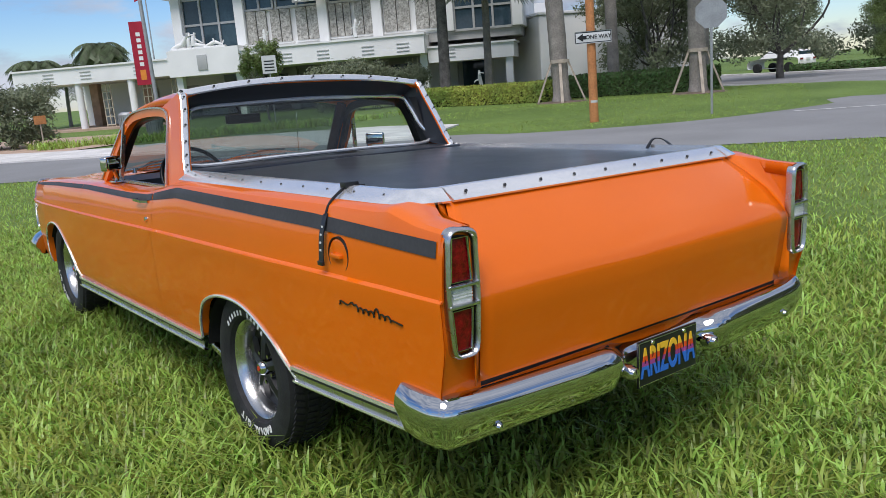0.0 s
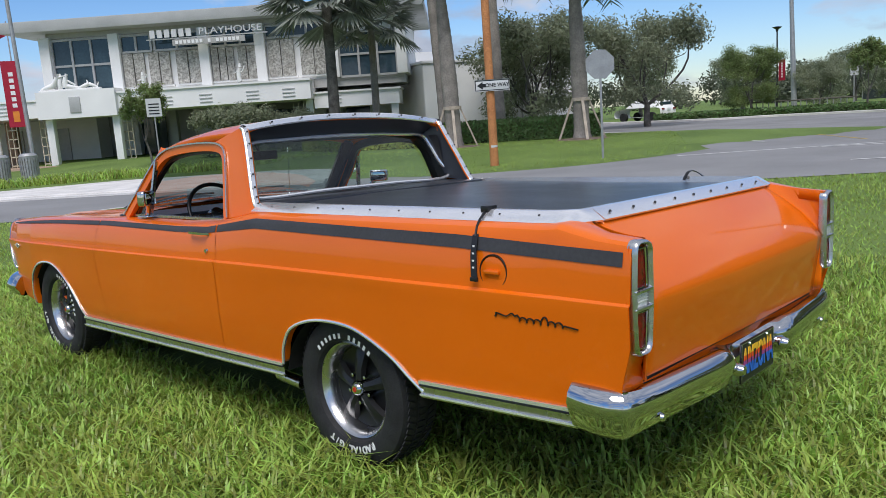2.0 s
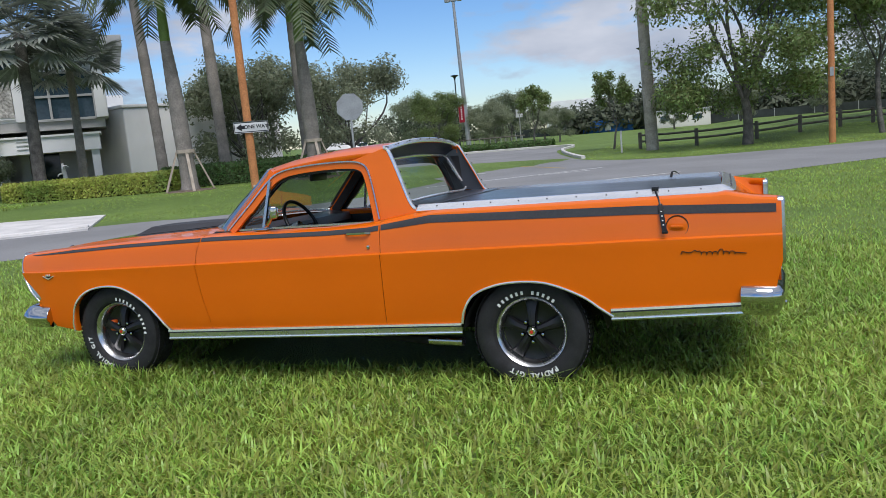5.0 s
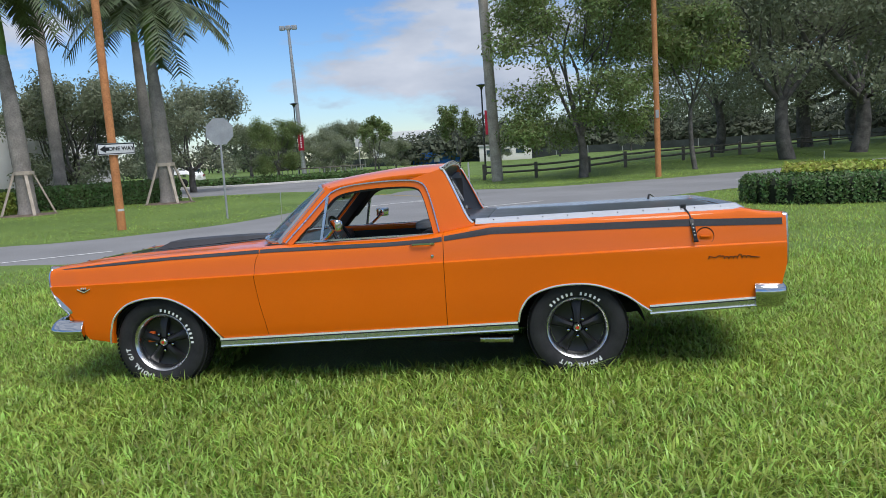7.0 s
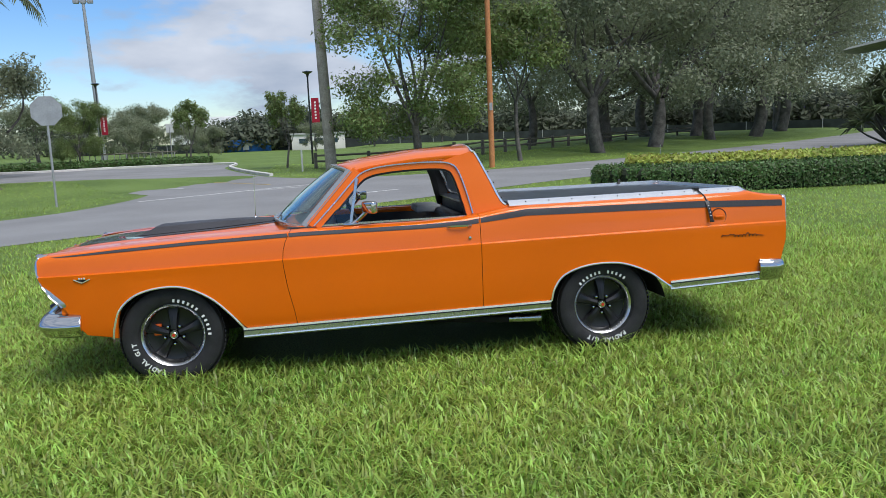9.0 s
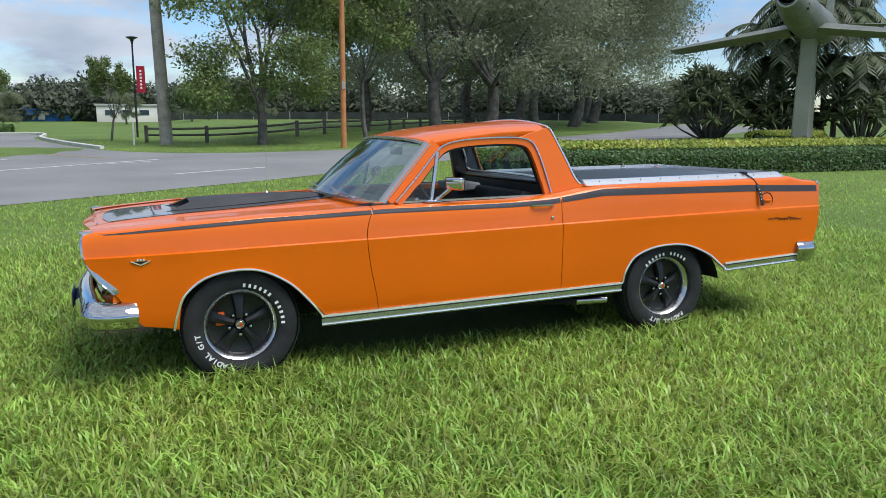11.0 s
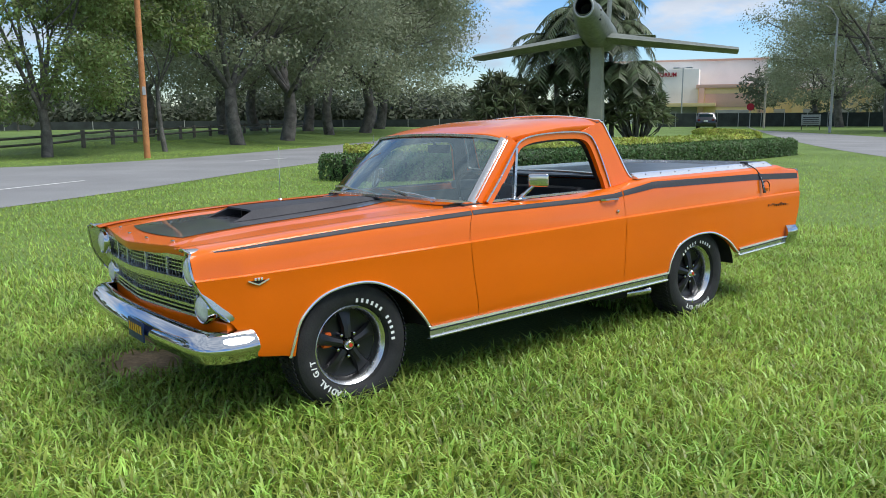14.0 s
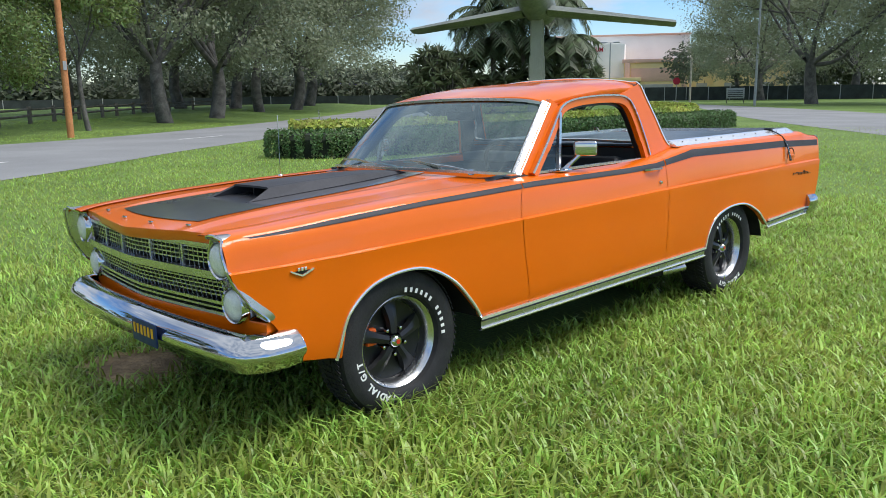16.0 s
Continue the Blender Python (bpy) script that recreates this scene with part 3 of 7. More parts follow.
def make_tree(name, seed, h, crown_r, bole, trunk_r, leaves, leaf_size, leafmat, label, forks=5, flat=.62, skirt=0):
    """Trunk that forks into limbs, and a crown of leaf clumps about their ends."""
    r = np.random.default_rng(seed)
    t = thing(name, label, "tree")
    bits, cen, rad = [], [], []
    top = Vector((r.normal() * .15, r.normal() * .15, bole))
    limb(bits, (0, 0, -.1), top, trunk_r * 1.25, trunk_r * .85, r, .04)
    for i in range(forks):
        a = 2 * math.pi * i / forks + r.uniform(-.4, .4)
        out = crown_r * r.uniform(.45, .72)
        end = top + Vector((math.cos(a) * out, math.sin(a) * out, (h - bole) * r.uniform(.35, .72)))
        limb(bits, top - Vector((0, 0, .1)), end, trunk_r * .48, trunk_r * .12, r, .10, 8)
        for j in range(4):
            st = top.lerp(end, r.uniform(.45, .95))
            e2 = st + Vector((math.cos(a + r.uniform(-1.2, 1.2)) * crown_r * .4, math.sin(a + r.uniform(-1.2, 1.2)) * crown_r * .4, (h - bole) * r.uniform(.02, .3)))
            limb(bits, st, e2, trunk_r * .18, trunk_r * .05, r, .12, 5)
            cen.append(e2)
            rad.append(crown_r * r.uniform(.22, .36))
        cen.append(end)
        rad.append(crown_r * r.uniform(.28, .4))
    for j in range(skirt):
        a = 2 * math.pi * j / skirt + r.uniform(-.2, .2)
        q = crown_r * r.uniform(.5, .95)
        cen.append(Vector((math.cos(a) * q, math.sin(a) * q, bole + (h - bole) * r.uniform(.0, .26))))
        rad.append(crown_r * r.uniform(.2, .3))
    for j in range(14):
        a, q = r.uniform(0, 2 * math.pi), crown_r * math.sqrt(r.uniform(0, .8))
        cen.append(Vector((math.cos(a) * q, math.sin(a) * q, bole + (h - bole) * (.45 + .42 * math.sqrt(max(0, 1 - (q / crown_r) ** 2)) * r.uniform(.6, 1.05)))))
        rad.append(crown_r * r.uniform(.2, .34))
    v, f = merged(bits)
    mesh_ob("trunk", v, f, BARK, t, "rough grey-brown trunk and limbs", 60)
    lv, lf = leaf_cloud([tuple(c) for c in cen], rad, leaves, leaf_size, r, flat, .25)
    crown = new("crown", np_mesh("crown", lv, lf, leafmat))
    crown.parent = t
    return t


def at(x, y, s=1.0, rz=0):
    return Matrix.Translation((x, y, rise(x, y))) @ Matrix.Rotation(radians(rz), 4, "Z") @ Matrix.Diagonal((s, s, s, 1))


oak_a = make_tree("oak_tree", 21, 10.5, 6.2, 2.6, .30, 29000, .100, LEAF, "broad dark live oak on the mown verge", 6, .62, 13)
oak_b = make_tree("oak_tree", 22, 11.0, 6.6, 2.4, .32, 29000, .100, LEAF, "broad dark live oak with low limbs", 7, .62, 13)
oak_c = make_tree("oak_tree", 23, 9.5, 5.6, 2.8, .26, 26000, .100, LEAF, "spreading dark live oak", 5, .62, 12)
oak_a.matrix_basis, oak_b.matrix_basis, oak_c.matrix_basis = at(35.8, -13.9, 1.12), at(39.8, -18.8, 1.18, 70), at(47.3, -26.0, 1.25, 200)
for src, x, y, s, rz in ((oak_a, 52, -32, 1.25, 120), (oak_b, 62, -40, 1.25, 10), (oak_c, 70, -44.5, 1.3, 60), (oak_a, 64, -28, 1.3, 300), (oak_b, 52, -20, 1.15, 150), (oak_c, 58, -30, 1.25, 20), (oak_c, 49, -13.5, .85, 300),
                         (oak_a, 45.6, -92.4, .88, 45), (oak_b, 38.6, -84.9, 1.1, 190), (oak_b, 24.7, -64.8, 1.2, 120), (oak_a, 17, -71, 1.2, 330), (oak_c, 11, -62, 1.1, 80), (oak_b, 33, -96, 1.2, 20)):
    copy_thing(src, at(x, y, s, rz))
tree_a = make_tree("shade_tree", 31, 9.4, 3.3, 1.6, .16, 44000, .078, LEAFB, "leafy green shade tree by the road", 8, .8, 34)
tree_a.matrix_basis = at(29.4, -3.35, 1.14)
tree_s = make_tree("young_tree", 32, 6.5, 2.2, 2.4, .085, 6000, .10, LEAFB, "slim young green tree", 4, .8)
tree_s.matrix_basis = at(31.0, -8.45, 1.18)
tree_d = make_tree("park_tree", 33, 8.5, 4.0, 1.6, .22, 15000, .13, LEAF, "dense dark green tree behind the palms", 6, .85, 12)
tree_d.matrix_basis = at(33.0, 22.4, .85)
for src, x, y, s, rz in ((tree_d, 39.3, 18.9, .98, 80), (tree_d, 35.0, 23.8, .9, 220), (tree_a, 49.1, 16.8, .48, 40), (tree_d, 52.7, 13.6, .44, 20), (tree_d, 61, 10.4, .42, 30), (tree_d, 66, 18, .6, 10), (tree_d, 72, 14, .5, 90), (tree_d, 75, 2, .45, 150), (tree_d, 78, -4, .5, 250), (tree_d, 84, -12, .55, 20), (tree_d, 90, 22, .9, 0), (tree_d, 80, 30, .9, 120), (tree_d, 66, 34, 1.0, 200), (tree_d, 52, 36, 1.0, 300)):
    copy_thing(src, at(x, y, s, rz))
bush = make_tree("shrub", 34, 2.6, 1.7, .25, .05, 13000, .075, LEAF, "rounded dark green shrub", 6, .8, 22)
bush.matrix_basis = at(3.9, 31, 1.05)
for x, y, s, rz in ((1.4, 32.5, 1.1, 90), (18.4, 29.2, .95, 30), (21.0, 28.2, .8, 130), (-1.5, 33.5, 1.2, 200)):
    copy_thing(bush, at(x, y, s, rz))
sap = make_tree("sapling", 35, 4.1, 1.0, 1.2, .05, 6500, .065, LEAFB, "slender young tree by the theatre", 4, 1.1)
sap.matrix_basis = at(14.6, 30.0, .95)
copy_thing(sap, at(47.4, 9.4, 1.14, 50))
copy_thing(sap, at(35.3, 2.7, 1.05, 140))

# far belt of trees
cen, rad = [], []
r = np.random.default_rng(44)
for i in range(190):
    a = radians(r.uniform(-45, 62))
    d = r.uniform(118, 165)
    cen.append((d * math.cos(a), d * math.sin(a), r.uniform(.8, 4.6)))
    rad.append(r.uniform(2.2, 4.2))
for i in range(150):
    a = radians(r.uniform(-44, 8))
    d = r.uniform(92, 116)
    cen.append((d * math.cos(a), d * math.sin(a), r.uniform(1.0, 4.2)))
    rad.append(r.uniform(1.6, 3.0))
for i in range(300):
    a = radians(r.uniform(-46, 10))
    d = r.uniform(92, 104)
    cen.append((d * math.cos(a), d * math.sin(a), r.uniform(.8, 2.0)))
    rad.append(r.uniform(1.4, 2.2))
for i in range(60):
    a = radians(r.uniform(-88, -60))
    d = r.uniform(112, 150)
    cen.append((d * math.cos(a), d * math.sin(a), r.uniform(1.0, 6.0)))
    rad.append(r.uniform(2.4, 4.4))
lv, lf = leaf_cloud(cen, rad, 150000, .40, r, .8, .5)
tagged(new("distant_trees", np_mesh("distant_trees", lv, lf, FARLEAF)), "dark belt of distant trees", "trees", kind="stuff")


# ---- palms ----
def frond(bits, base, az, L, droop, leaflet, r, n=26, rise=.75, width=.06):
    """A feather leaf: a bowed midrib with narrow leaflets on both sides."""
    d = Vector((math.cos(az), math.sin(az), 0))
    pts = []
    for i in range(n + 1):
        u = i / n
        pts.append(Vector(base) + d * L * (u - .12 * u * u) * .92 + Vector((0, 0, L * (rise * u - droop * u * u))))
    s = Vector((-d.y, d.x, 0))
    for i in range(2, n):
        u = i / n
        t = (pts[i + 1] - pts[i - 1]).normalized()
        ll = leaflet * math.sin(min(1, u * 1.25 + .12) * math.pi * .72) * r.uniform(.85, 1.1)
        for sg in (-1, 1):
            tip = pts[i] + s * sg * ll * .82 + t * ll * .45 + Vector((0, 0, -ll * r.uniform(.25, .6)))
            w = t * width
            bits.append(([pts[i] - w, pts[i] + w, pts[i].lerp(tip, .6) + w * .7 + Vector((0, 0, .03)), tip, pts[i].lerp(tip, .6) - w * .7 + Vector((0, 0, .03))], [(0, 1, 2, 3, 4)]))
    v, f = sweep([tuple(p) for p in pts], [(-.02, -.015), (.02, -.015), (0, .02)], caps=False)
    bits.append((v, f))


def royal_palm(x, y, lean, seed, h=5.4, shaft=1.9, braces=True, r0=.30, fronds=34, L=3.5, green=True, label="royal palm with a ringed grey trunk held by timber props"):
    r = np.random.default_rng(seed)
    p = thing("palm_tree", label, "palm tree", at(x, y))
    pts = [Vector((lean[0] * u ** 1.4, lean[1] * u ** 1.4, -.05 + (h + .05) * u)) for u in np.linspace(0, 1, 40)]
    rows = []
    for i, q in enumerate(pts):
        u = i / 39
        rad = float(np.interp(u, [0, .06, .2, .45, .8, 1], [r0 * 1.25, r0, r0 * .93, r0 * .98, r0 * .78, r0 * .6])) + (.008 if i % 2 else -.004)
        rows.append([q + Vector((math.cos(a) * rad, math.sin(a) * rad, 0)) for a in np.linspace(0, 2 * math.pi, 15)[:-1]])
    mesh_ob("trunk", *grid(rows, close=True), PALMBARK, p, "ringed grey trunk", 60)
    top = pts[-1]
    if green:
        path = [top + Vector((0, 0, shaft * u)) for u in np.linspace(0, 1, 6)]
        rows = [[q + Vector((math.cos(a), math.sin(a), 0)) * rr for a in np.linspace(0, 2 * math.pi, 13)[:-1]] for q, rr in zip(path, (r0 * .6, r0 * .62, r0 * .55, r0 * .45, r0 * .36, r0 * .28))]
        mesh_ob("crownshaft", *grid(rows, close=True), CROWNSHAFT, p, "smooth green crownshaft")
        top = path[-1]
    bits = []
    for i in range(fronds):
        u = i / fronds
        frond(bits, top, 2.4 * i + r.uniform(-.2, .2), L * r.uniform(.85, 1.1), (r.uniform(.5, .85) if i % 3 else r.uniform(.7, 1.0)) if green else (r.uniform(.55, .95) if i % 3 else r.uniform(.8, 1.2)), .80, r, rise=r.uniform(.25, .75) if green else r.uniform(.15, .6), width=.045 if green else .06, n=34 if green else 26)
    mesh_ob("crown", *merged(bits), FROND, p, "feathery dark green fronds", 60)
    if braces:
        for k in range(4):
            a = math.pi / 4 + k * math.pi / 2
            dv = Vector((math.cos(a), math.sin(a), 0))
            mesh_ob("prop", *sweep([tuple(dv * .85), tuple(dv * .29 + Vector((lean[0] * .1, lean[1] * .1, 1.45)))], [(-.05, -.028), (.05, -.028), (.05, .028), (-.05, .028)]), PROPWOOD, p, "pale timber prop")
        mesh_ob("prop_band", *spun([(.31, 1.38), (.33, 1.38), (.33, 1.50), (.31, 1.50)], 16, "z"), PROPWOOD, p)
        mesh_ob("mulch_bed", *spun([(0, .05), (.5, .05), (.85, .03), (1.0, -.01)], 20, "z"), MULCH, p)
    return p


PROPWOOD = mat("pale_timber", (0.50, 0.42, 0.34), 0.85, 0, 0.15, 4, 40, 0.2)
royal_palm(19.2, 15.9, (.25, .45), 51, 5.4, 2.2, fronds=22)
royal_palm(22.2, 12.3, (.1, .2), 52, 5.15, 1.9, fronds=24)
royal_palm(24.6, 21.3, (-.1, .5), 53, 10.6, 2.0, False, .24, 16, 3.4, label="slim leaning royal palm behind the hedge")
royal_palm(24.6, 18.0, (0, .3), 54, 10.0, 1.8, False, .25, 16, 3.4, label="slim royal palm behind the hedge")
royal_palm(26.4, 14.9, (0, .2), 55, 6.6, 1.8, False, .25, 16, 3.2, label="royal palm half hidden by dark trees")


def fan_palm(x, y, h, seed, r0=.22, n=34, L=1.7, label="fan palm with drooping grey-green leaves before the theatre", dark=True):
    r = np.random.default_rng(seed)
    p = thing("fan_palm", label, "palm tree", at(x, y))
    bits = []
    limb(bits, (0, 0, -.1), (.1, 0, h), r0 * 1.1, r0 * .85, r, .01, 14)
    mesh_ob("trunk", *merged(bits), BARK if dark else PALMBARK, p, "dark rough trunk" if dark else "grey trunk", 60)
    bits = []
    for i in range(n):
        az, el = 2.4 * i, radians(75 - 105 * i / n + r.uniform(-8, 8))
        d = Vector((math.cos(az) * math.cos(el), math.sin(az) * math.cos(el), math.sin(el)))
        c = Vector((.1, 0, h)) + d * L * r.uniform(.55, .8)
        s = d.cross(Vector((0, 0, 1))).normalized()
        for q in range(17):
            a = radians(-82 + 164 * q / 16)
            way = (d * math.cos(a) + s * math.sin(a)).normalized()
            tip = c + way * L * .62 * r.uniform(.85, 1.05) + Vector((0, 0, -.22 * L * abs(math.sin(a)) - .12))
            w = way.cross(d.cross(s)).normalized() * .032 * L
            m_ = c.lerp(tip, .6) + Vector((0, 0, .05))
            bits.append(([c, m_ + w, tip, m_ - w], [(0, 1, 2, 3)]))
        bits.append(sweep([(.1, 0, h), tuple(c)], [(-.015, -.01), (.015, -.01), (0, .015)], caps=False))
    mesh_ob("crown", *merged(bits), FANLEAF, p, "stiff folded fan leaves", 60)
    return p


fan_palm(20.9, 24.7, 6.9, 61, .25, 60, 2.6)
fan_palm(24.5, 25.8, 6.0, 62, .19, 40, 2.1, dark=False)

for i, (x, y, h) in enumerate(((11.3, 60.4, 4.7), (15.6, 59.3, 5.6), (17.0, 63.4, 5.3), (13.6, 62.5, 4.4))):
    royal_palm(x, y, (.2, .1), 90 + i, h, .5, False, .14, 26, 2.6, False, "feathery palm behind the theatre's wing")

# clump of palms and screw pines behind the aeroplane
for i, (x, y, h, L) in enumerate(((26.2, -30.3, 7.0, 3.2), (27.5, -29.3, 5.6, 3.0), (25.3, -31.3, 6.2, 3.0), (26.6, -31.9, 7.8, 3.2), (24.6, -31.7, 4.0, 2.8), (27.9, -30.5, 4.2, 2.8))):
    royal_palm(x, y, (.2, .1), 70 + i, h, .5, False, .14, 44, L, False, "dark clumping palm behind the monument")


def screw_pine(x, y, h, spread, n, seed, L=.75):
    """Forking stems that end in rosettes of sword leaves."""
    r = np.random.default_rng(seed)
    p = thing("screw_pine", "dense screw pine with sword-leaf rosettes", "shrub", at(x, y))
    wood, leaf = [], []
    for i in range(n):
        a, q = 2.4 * i, math.sqrt((i + .5) / n)
        top = Vector((math.cos(a) * spread * q, math.sin(a) * spread * q, h * math.sqrt(max(.02, 1 - (q * .96) ** 2)) * r.uniform(.55, 1.0) + .3))
        limb(wood, (math.cos(a) * .3, math.sin(a) * .3, -.05), top, .06, .035, r, .08, 5)
        for k in range(34):
            az, el = r.uniform(0, 2 * math.pi), radians(r.uniform(-30, 75))
            d = Vector((math.cos(az) * math.cos(el), math.sin(az) * math.cos(el), math.sin(el)))
            s = d.cross(Vector((0, 0, 1))).normalized() * .035
            l_ = L * r.uniform(.7, 1.1)
            m_ = top + d * l_ * .55
            tip = top + d * l_ + Vector((0, 0, -.22 * l_))
            leaf.append(([top - s, top + s, m_ + s, tip, m_ - s], [(0, 1, 2, 3, 4)]))
    mesh_ob("trunk", *merged(wood), BARK, p, "grey forking stems", 60)
    mesh_ob("crown", *merged(leaf), PINELEAF, p, "rosettes of narrow dark leaves", 30)


screw_pine(28.6, -26.4, 3.7, 2.1, 60, 301)
screw_pine(23.7, -31.4, 3.0, 1.7, 46, 302)
screw_pine(26.4, -29.1, 2.4, 1.6, 34, 303)


# ---- hedges ----
def hedge(name, path, w, h, leafmat, n, size, seed, label, top_only=False):
    """A clipped hedge: a core with rounded shoulders, near-black as painted inner shade, and a coat of small leaves."""
    r = np.random.default_rng(seed)
    t = thing(name, label, "hedge", Matrix.Translation((0, 0, rise(*path[len(path) // 2]))))
    pts = [Vector((x, y, 0)) for x, y in path]
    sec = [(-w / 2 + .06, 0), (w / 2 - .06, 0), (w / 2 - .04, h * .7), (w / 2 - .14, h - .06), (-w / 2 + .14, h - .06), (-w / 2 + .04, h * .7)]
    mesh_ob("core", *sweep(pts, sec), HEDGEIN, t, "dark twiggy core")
    seg = np.array([(b - a).length for a, b in zip(pts, pts[1:])])
    cum = np.concatenate([[0], np.cumsum(seg)])
    L = cum[-1]
    u = r.uniform(-w / 2, L + w / 2, n)
    k = np.clip(np.searchsorted(cum, u) - 1, 0, len(seg) - 1)
    A = np.array([tuple(p) for p in pts])
    d = (A[1:] - A[:-1]) / seg[:, None]
    base = A[k] + d[k] * (u - cum[k])[:, None]
    side = np.stack([-d[k][:, 1], d[k][:, 0], np.zeros(n)], 1)
    ang = r.uniform(0, math.pi, n)
    ex = np.sign(np.cos(ang)) * np.abs(np.cos(ang)) ** .35
    ez = np.abs(np.sin(ang)) ** .4
    lower = r.uniform(0, 1, n) < .45
    ez = np.where(lower, r.uniform(.03, .9, n), ez)
    ex = np.where(lower, np.sign(ex), ex)
    over = np.maximum(0, np.maximum(-u, u - L)) / (w / 2)
    shrink = np.sqrt(np.maximum(0.0, 1 - over ** 2))
    ex = ex * shrink
    p = base + side * (ex * w / 2)[:, None] + np.stack([np.zeros(n), np.zeros(n), ez * h], 1)
    p += r.normal(size=(n, 3)) * np.array([.02, .02, .025])
    nrm = side * ex[:, None] + np.array([0, 0, .5]) + r.normal(size=(n, 3)) * .6
    nrm /= np.linalg.norm(nrm, axis=1, keepdims=True)
    a = np.cross(nrm, r.normal(size=(n, 3)))
    a /= np.linalg.norm(a, axis=1, keepdims=True)
    b = np.cross(nrm, a)
    s = size * r.uniform(.6, 1.3, n)[:, None]
    v = np.stack([p - a * s, p + b * s * .5, p + a * s, p - b * s * .5], 1).reshape(-1, 3)
    ob = new("leaves", np_mesh("leaves", v, np.arange(n * 4).reshape(-1, 4), leafmat))
    ob.parent = t
    return t


hedge("hedge", rounded([(12.25, -6.35), (11.55, -6.75), (10.95, -8.6), (10.75, -13), (10.75, -19), (11.3, -24.0)]), 1.2, .58, HEDGE, 50000, .038, 81, "clipped dark green hedge along the lawn")
hedge("variegated_hedge", rounded([(13.0, -7.5), (12.35, -8.7), (11.95, -13), (11.95, -18), (12.4, -23.2)]), 1.2, .72, LEAFY, 44000, .065, 82, "yellow-green variegated shrub row behind the hedge")
hedge("hedge", rounded([(15.6, -24.4), (17.2, -22.4), (20.0, -22.0)]), .9, .5, HEDGE, 9000, .05, 83, "low green hedge before the monument")
hedge("hedge", rounded([(14.8, -27.5), (16.8, -29.6), (19.2, -31.2)]), 1.3, .75, LEAFY, 9000, .06, 84, "yellow-green hedge beside the monument")
hedge("hedge", rounded([(22.6, -24.0), (24.0, -26.5), (24.4, -29)]), 1.1, .6, LEAFY, 7000, .06, 85, "yellow-green hedge beside the monument")
hedge("hedge", rounded([(19.6, 24.6), (19.4, 21), (20.0, 17.6)]), 1.1, .75, LEAFY, 16000, .06, 86, "yellow-green hedge before the theatre")
hedge("hedge", rounded([(21.6, 18.3), (23.0, 15.8), (23.9, 13.2)]), 1.1, .85, HEDGE, 16000, .06, 87, "dark green hedge behind the palms")
hedge("hedge", rounded([(47.6, 22), (48.4, 14), (47.6, 9.0)]), 1.6, .5, HEDGE, 9000, .10, 88, "low green hedge beyond the road")


# ---- poles, signs, lamps ----
def pole(name, x, y, h, r0, r1, material, label, category, n=12, lean=(0, 0)):
    t = thing(name, label, category, Matrix.Translation((x, y, 0)))
    rows = []
    for u in np.linspace(0, 1, 9):
        rr = r0 + (r1 - r0) * u
        rows.append([(lean[0] * u + rr * math.cos(a), lean[1] * u + rr * math.sin(a), -.05 + (h + .05) * u) for a in np.linspace(0, 2 * math.pi, n + 1)[:-1]])
    v, f = grid(rows, close=True)
    f.append(tuple(range(8 * n, 9 * n)))
    mesh_ob("shaft", v, f, material, t)
    return t


def facing(x, y, z, tx=-4.0, ty=0.0):
    """A pose whose +z looks from x, y towards tx, ty, with y up."""
    d = Vector((tx - x, ty - y, 0)).normalized()
    s = Vector((0, 0, 1)).cross(d)
    return Matrix(((s.x, 0, d.x, x), (s.y, 0, d.y, y), (0, 1, d.z, z), (0, 0, 0, 1)))


def octagon(r):
    return [(r * math.cos(math.pi / 8 + i * math.pi / 4), r * math.sin(math.pi / 8 + i * math.pi / 4)) for i in range(8)]


stop = pole("stop_sign", 15.86, 7.57, 2.86, .032, .032, GALV, "grey back of an octagonal road sign on a steel post", "road sign", 8)
oc = octagon(.40)
sm = Matrix.Translation((-15.86, -7.57, 0)) @ facing(15.86, 7.57, 2.48, -3.5, -2.5)
mesh_ob("sign_plate", [(x, y, .035) for x, y in oc] + [(x, y, .030) for x, y in oc], [tuple(range(8)), tuple(range(15, 7, -1))] + [(i, (i + 1) % 8, 8 + (i + 1) % 8, 8 + i) for i in range(8)], mat("sign_back_grey", (0.33, 0.35, 0.36), 0.6, 0.2, 0.1, 3, 40), stop, "grey octagonal plate seen from behind", m=sm)
one = pole("one_way_post", 13.83, 9.68, 10.0, .115, .09, RUST, "rust-orange steel pole with a one-way sign", "pole", 14, (.05, .1))
WHITESIGN = mat("sign_white", (0.62, 0.63, 0.62), 0.5, 0, 0.06, 4, 60)
om = Matrix.Translation((-13.83, -9.68, 0)) @ facing(13.83, 9.70, 2.13, -3.2, -3.6)
sp_ = mesh_ob("sign_plate", *from_bm(box_bm(.92, .30, .006, .07, 0, .12, .02)), WHITESIGN, one, "white one-way sign with a dark border", m=om)
mesh_ob("sign_border", *merged([from_bm(box_bm(.88, .02, .004, .07, y, .126)) for y in (-.125, .125)] + [from_bm(box_bm(.02, .26, .004, x, 0, .126)) for x in (-.37, .51)]), BLACK, sp_)
mesh_ob("sign_arrow", [(-.33, 0, .131), (-.18, .10, .131), (-.18, .045, .131), (-.10, .045, .131), (-.10, -.045, .131), (-.18, -.045, .131), (-.18, -.10, .131)], [tuple(range(6, -1, -1))], BLACK, sp_, "dark arrow")
letters("ONE WAY", .135, .002, BLACK, "sign_lettering", sp_, Matrix.Translation((.20, 0, .132)), "", .003)
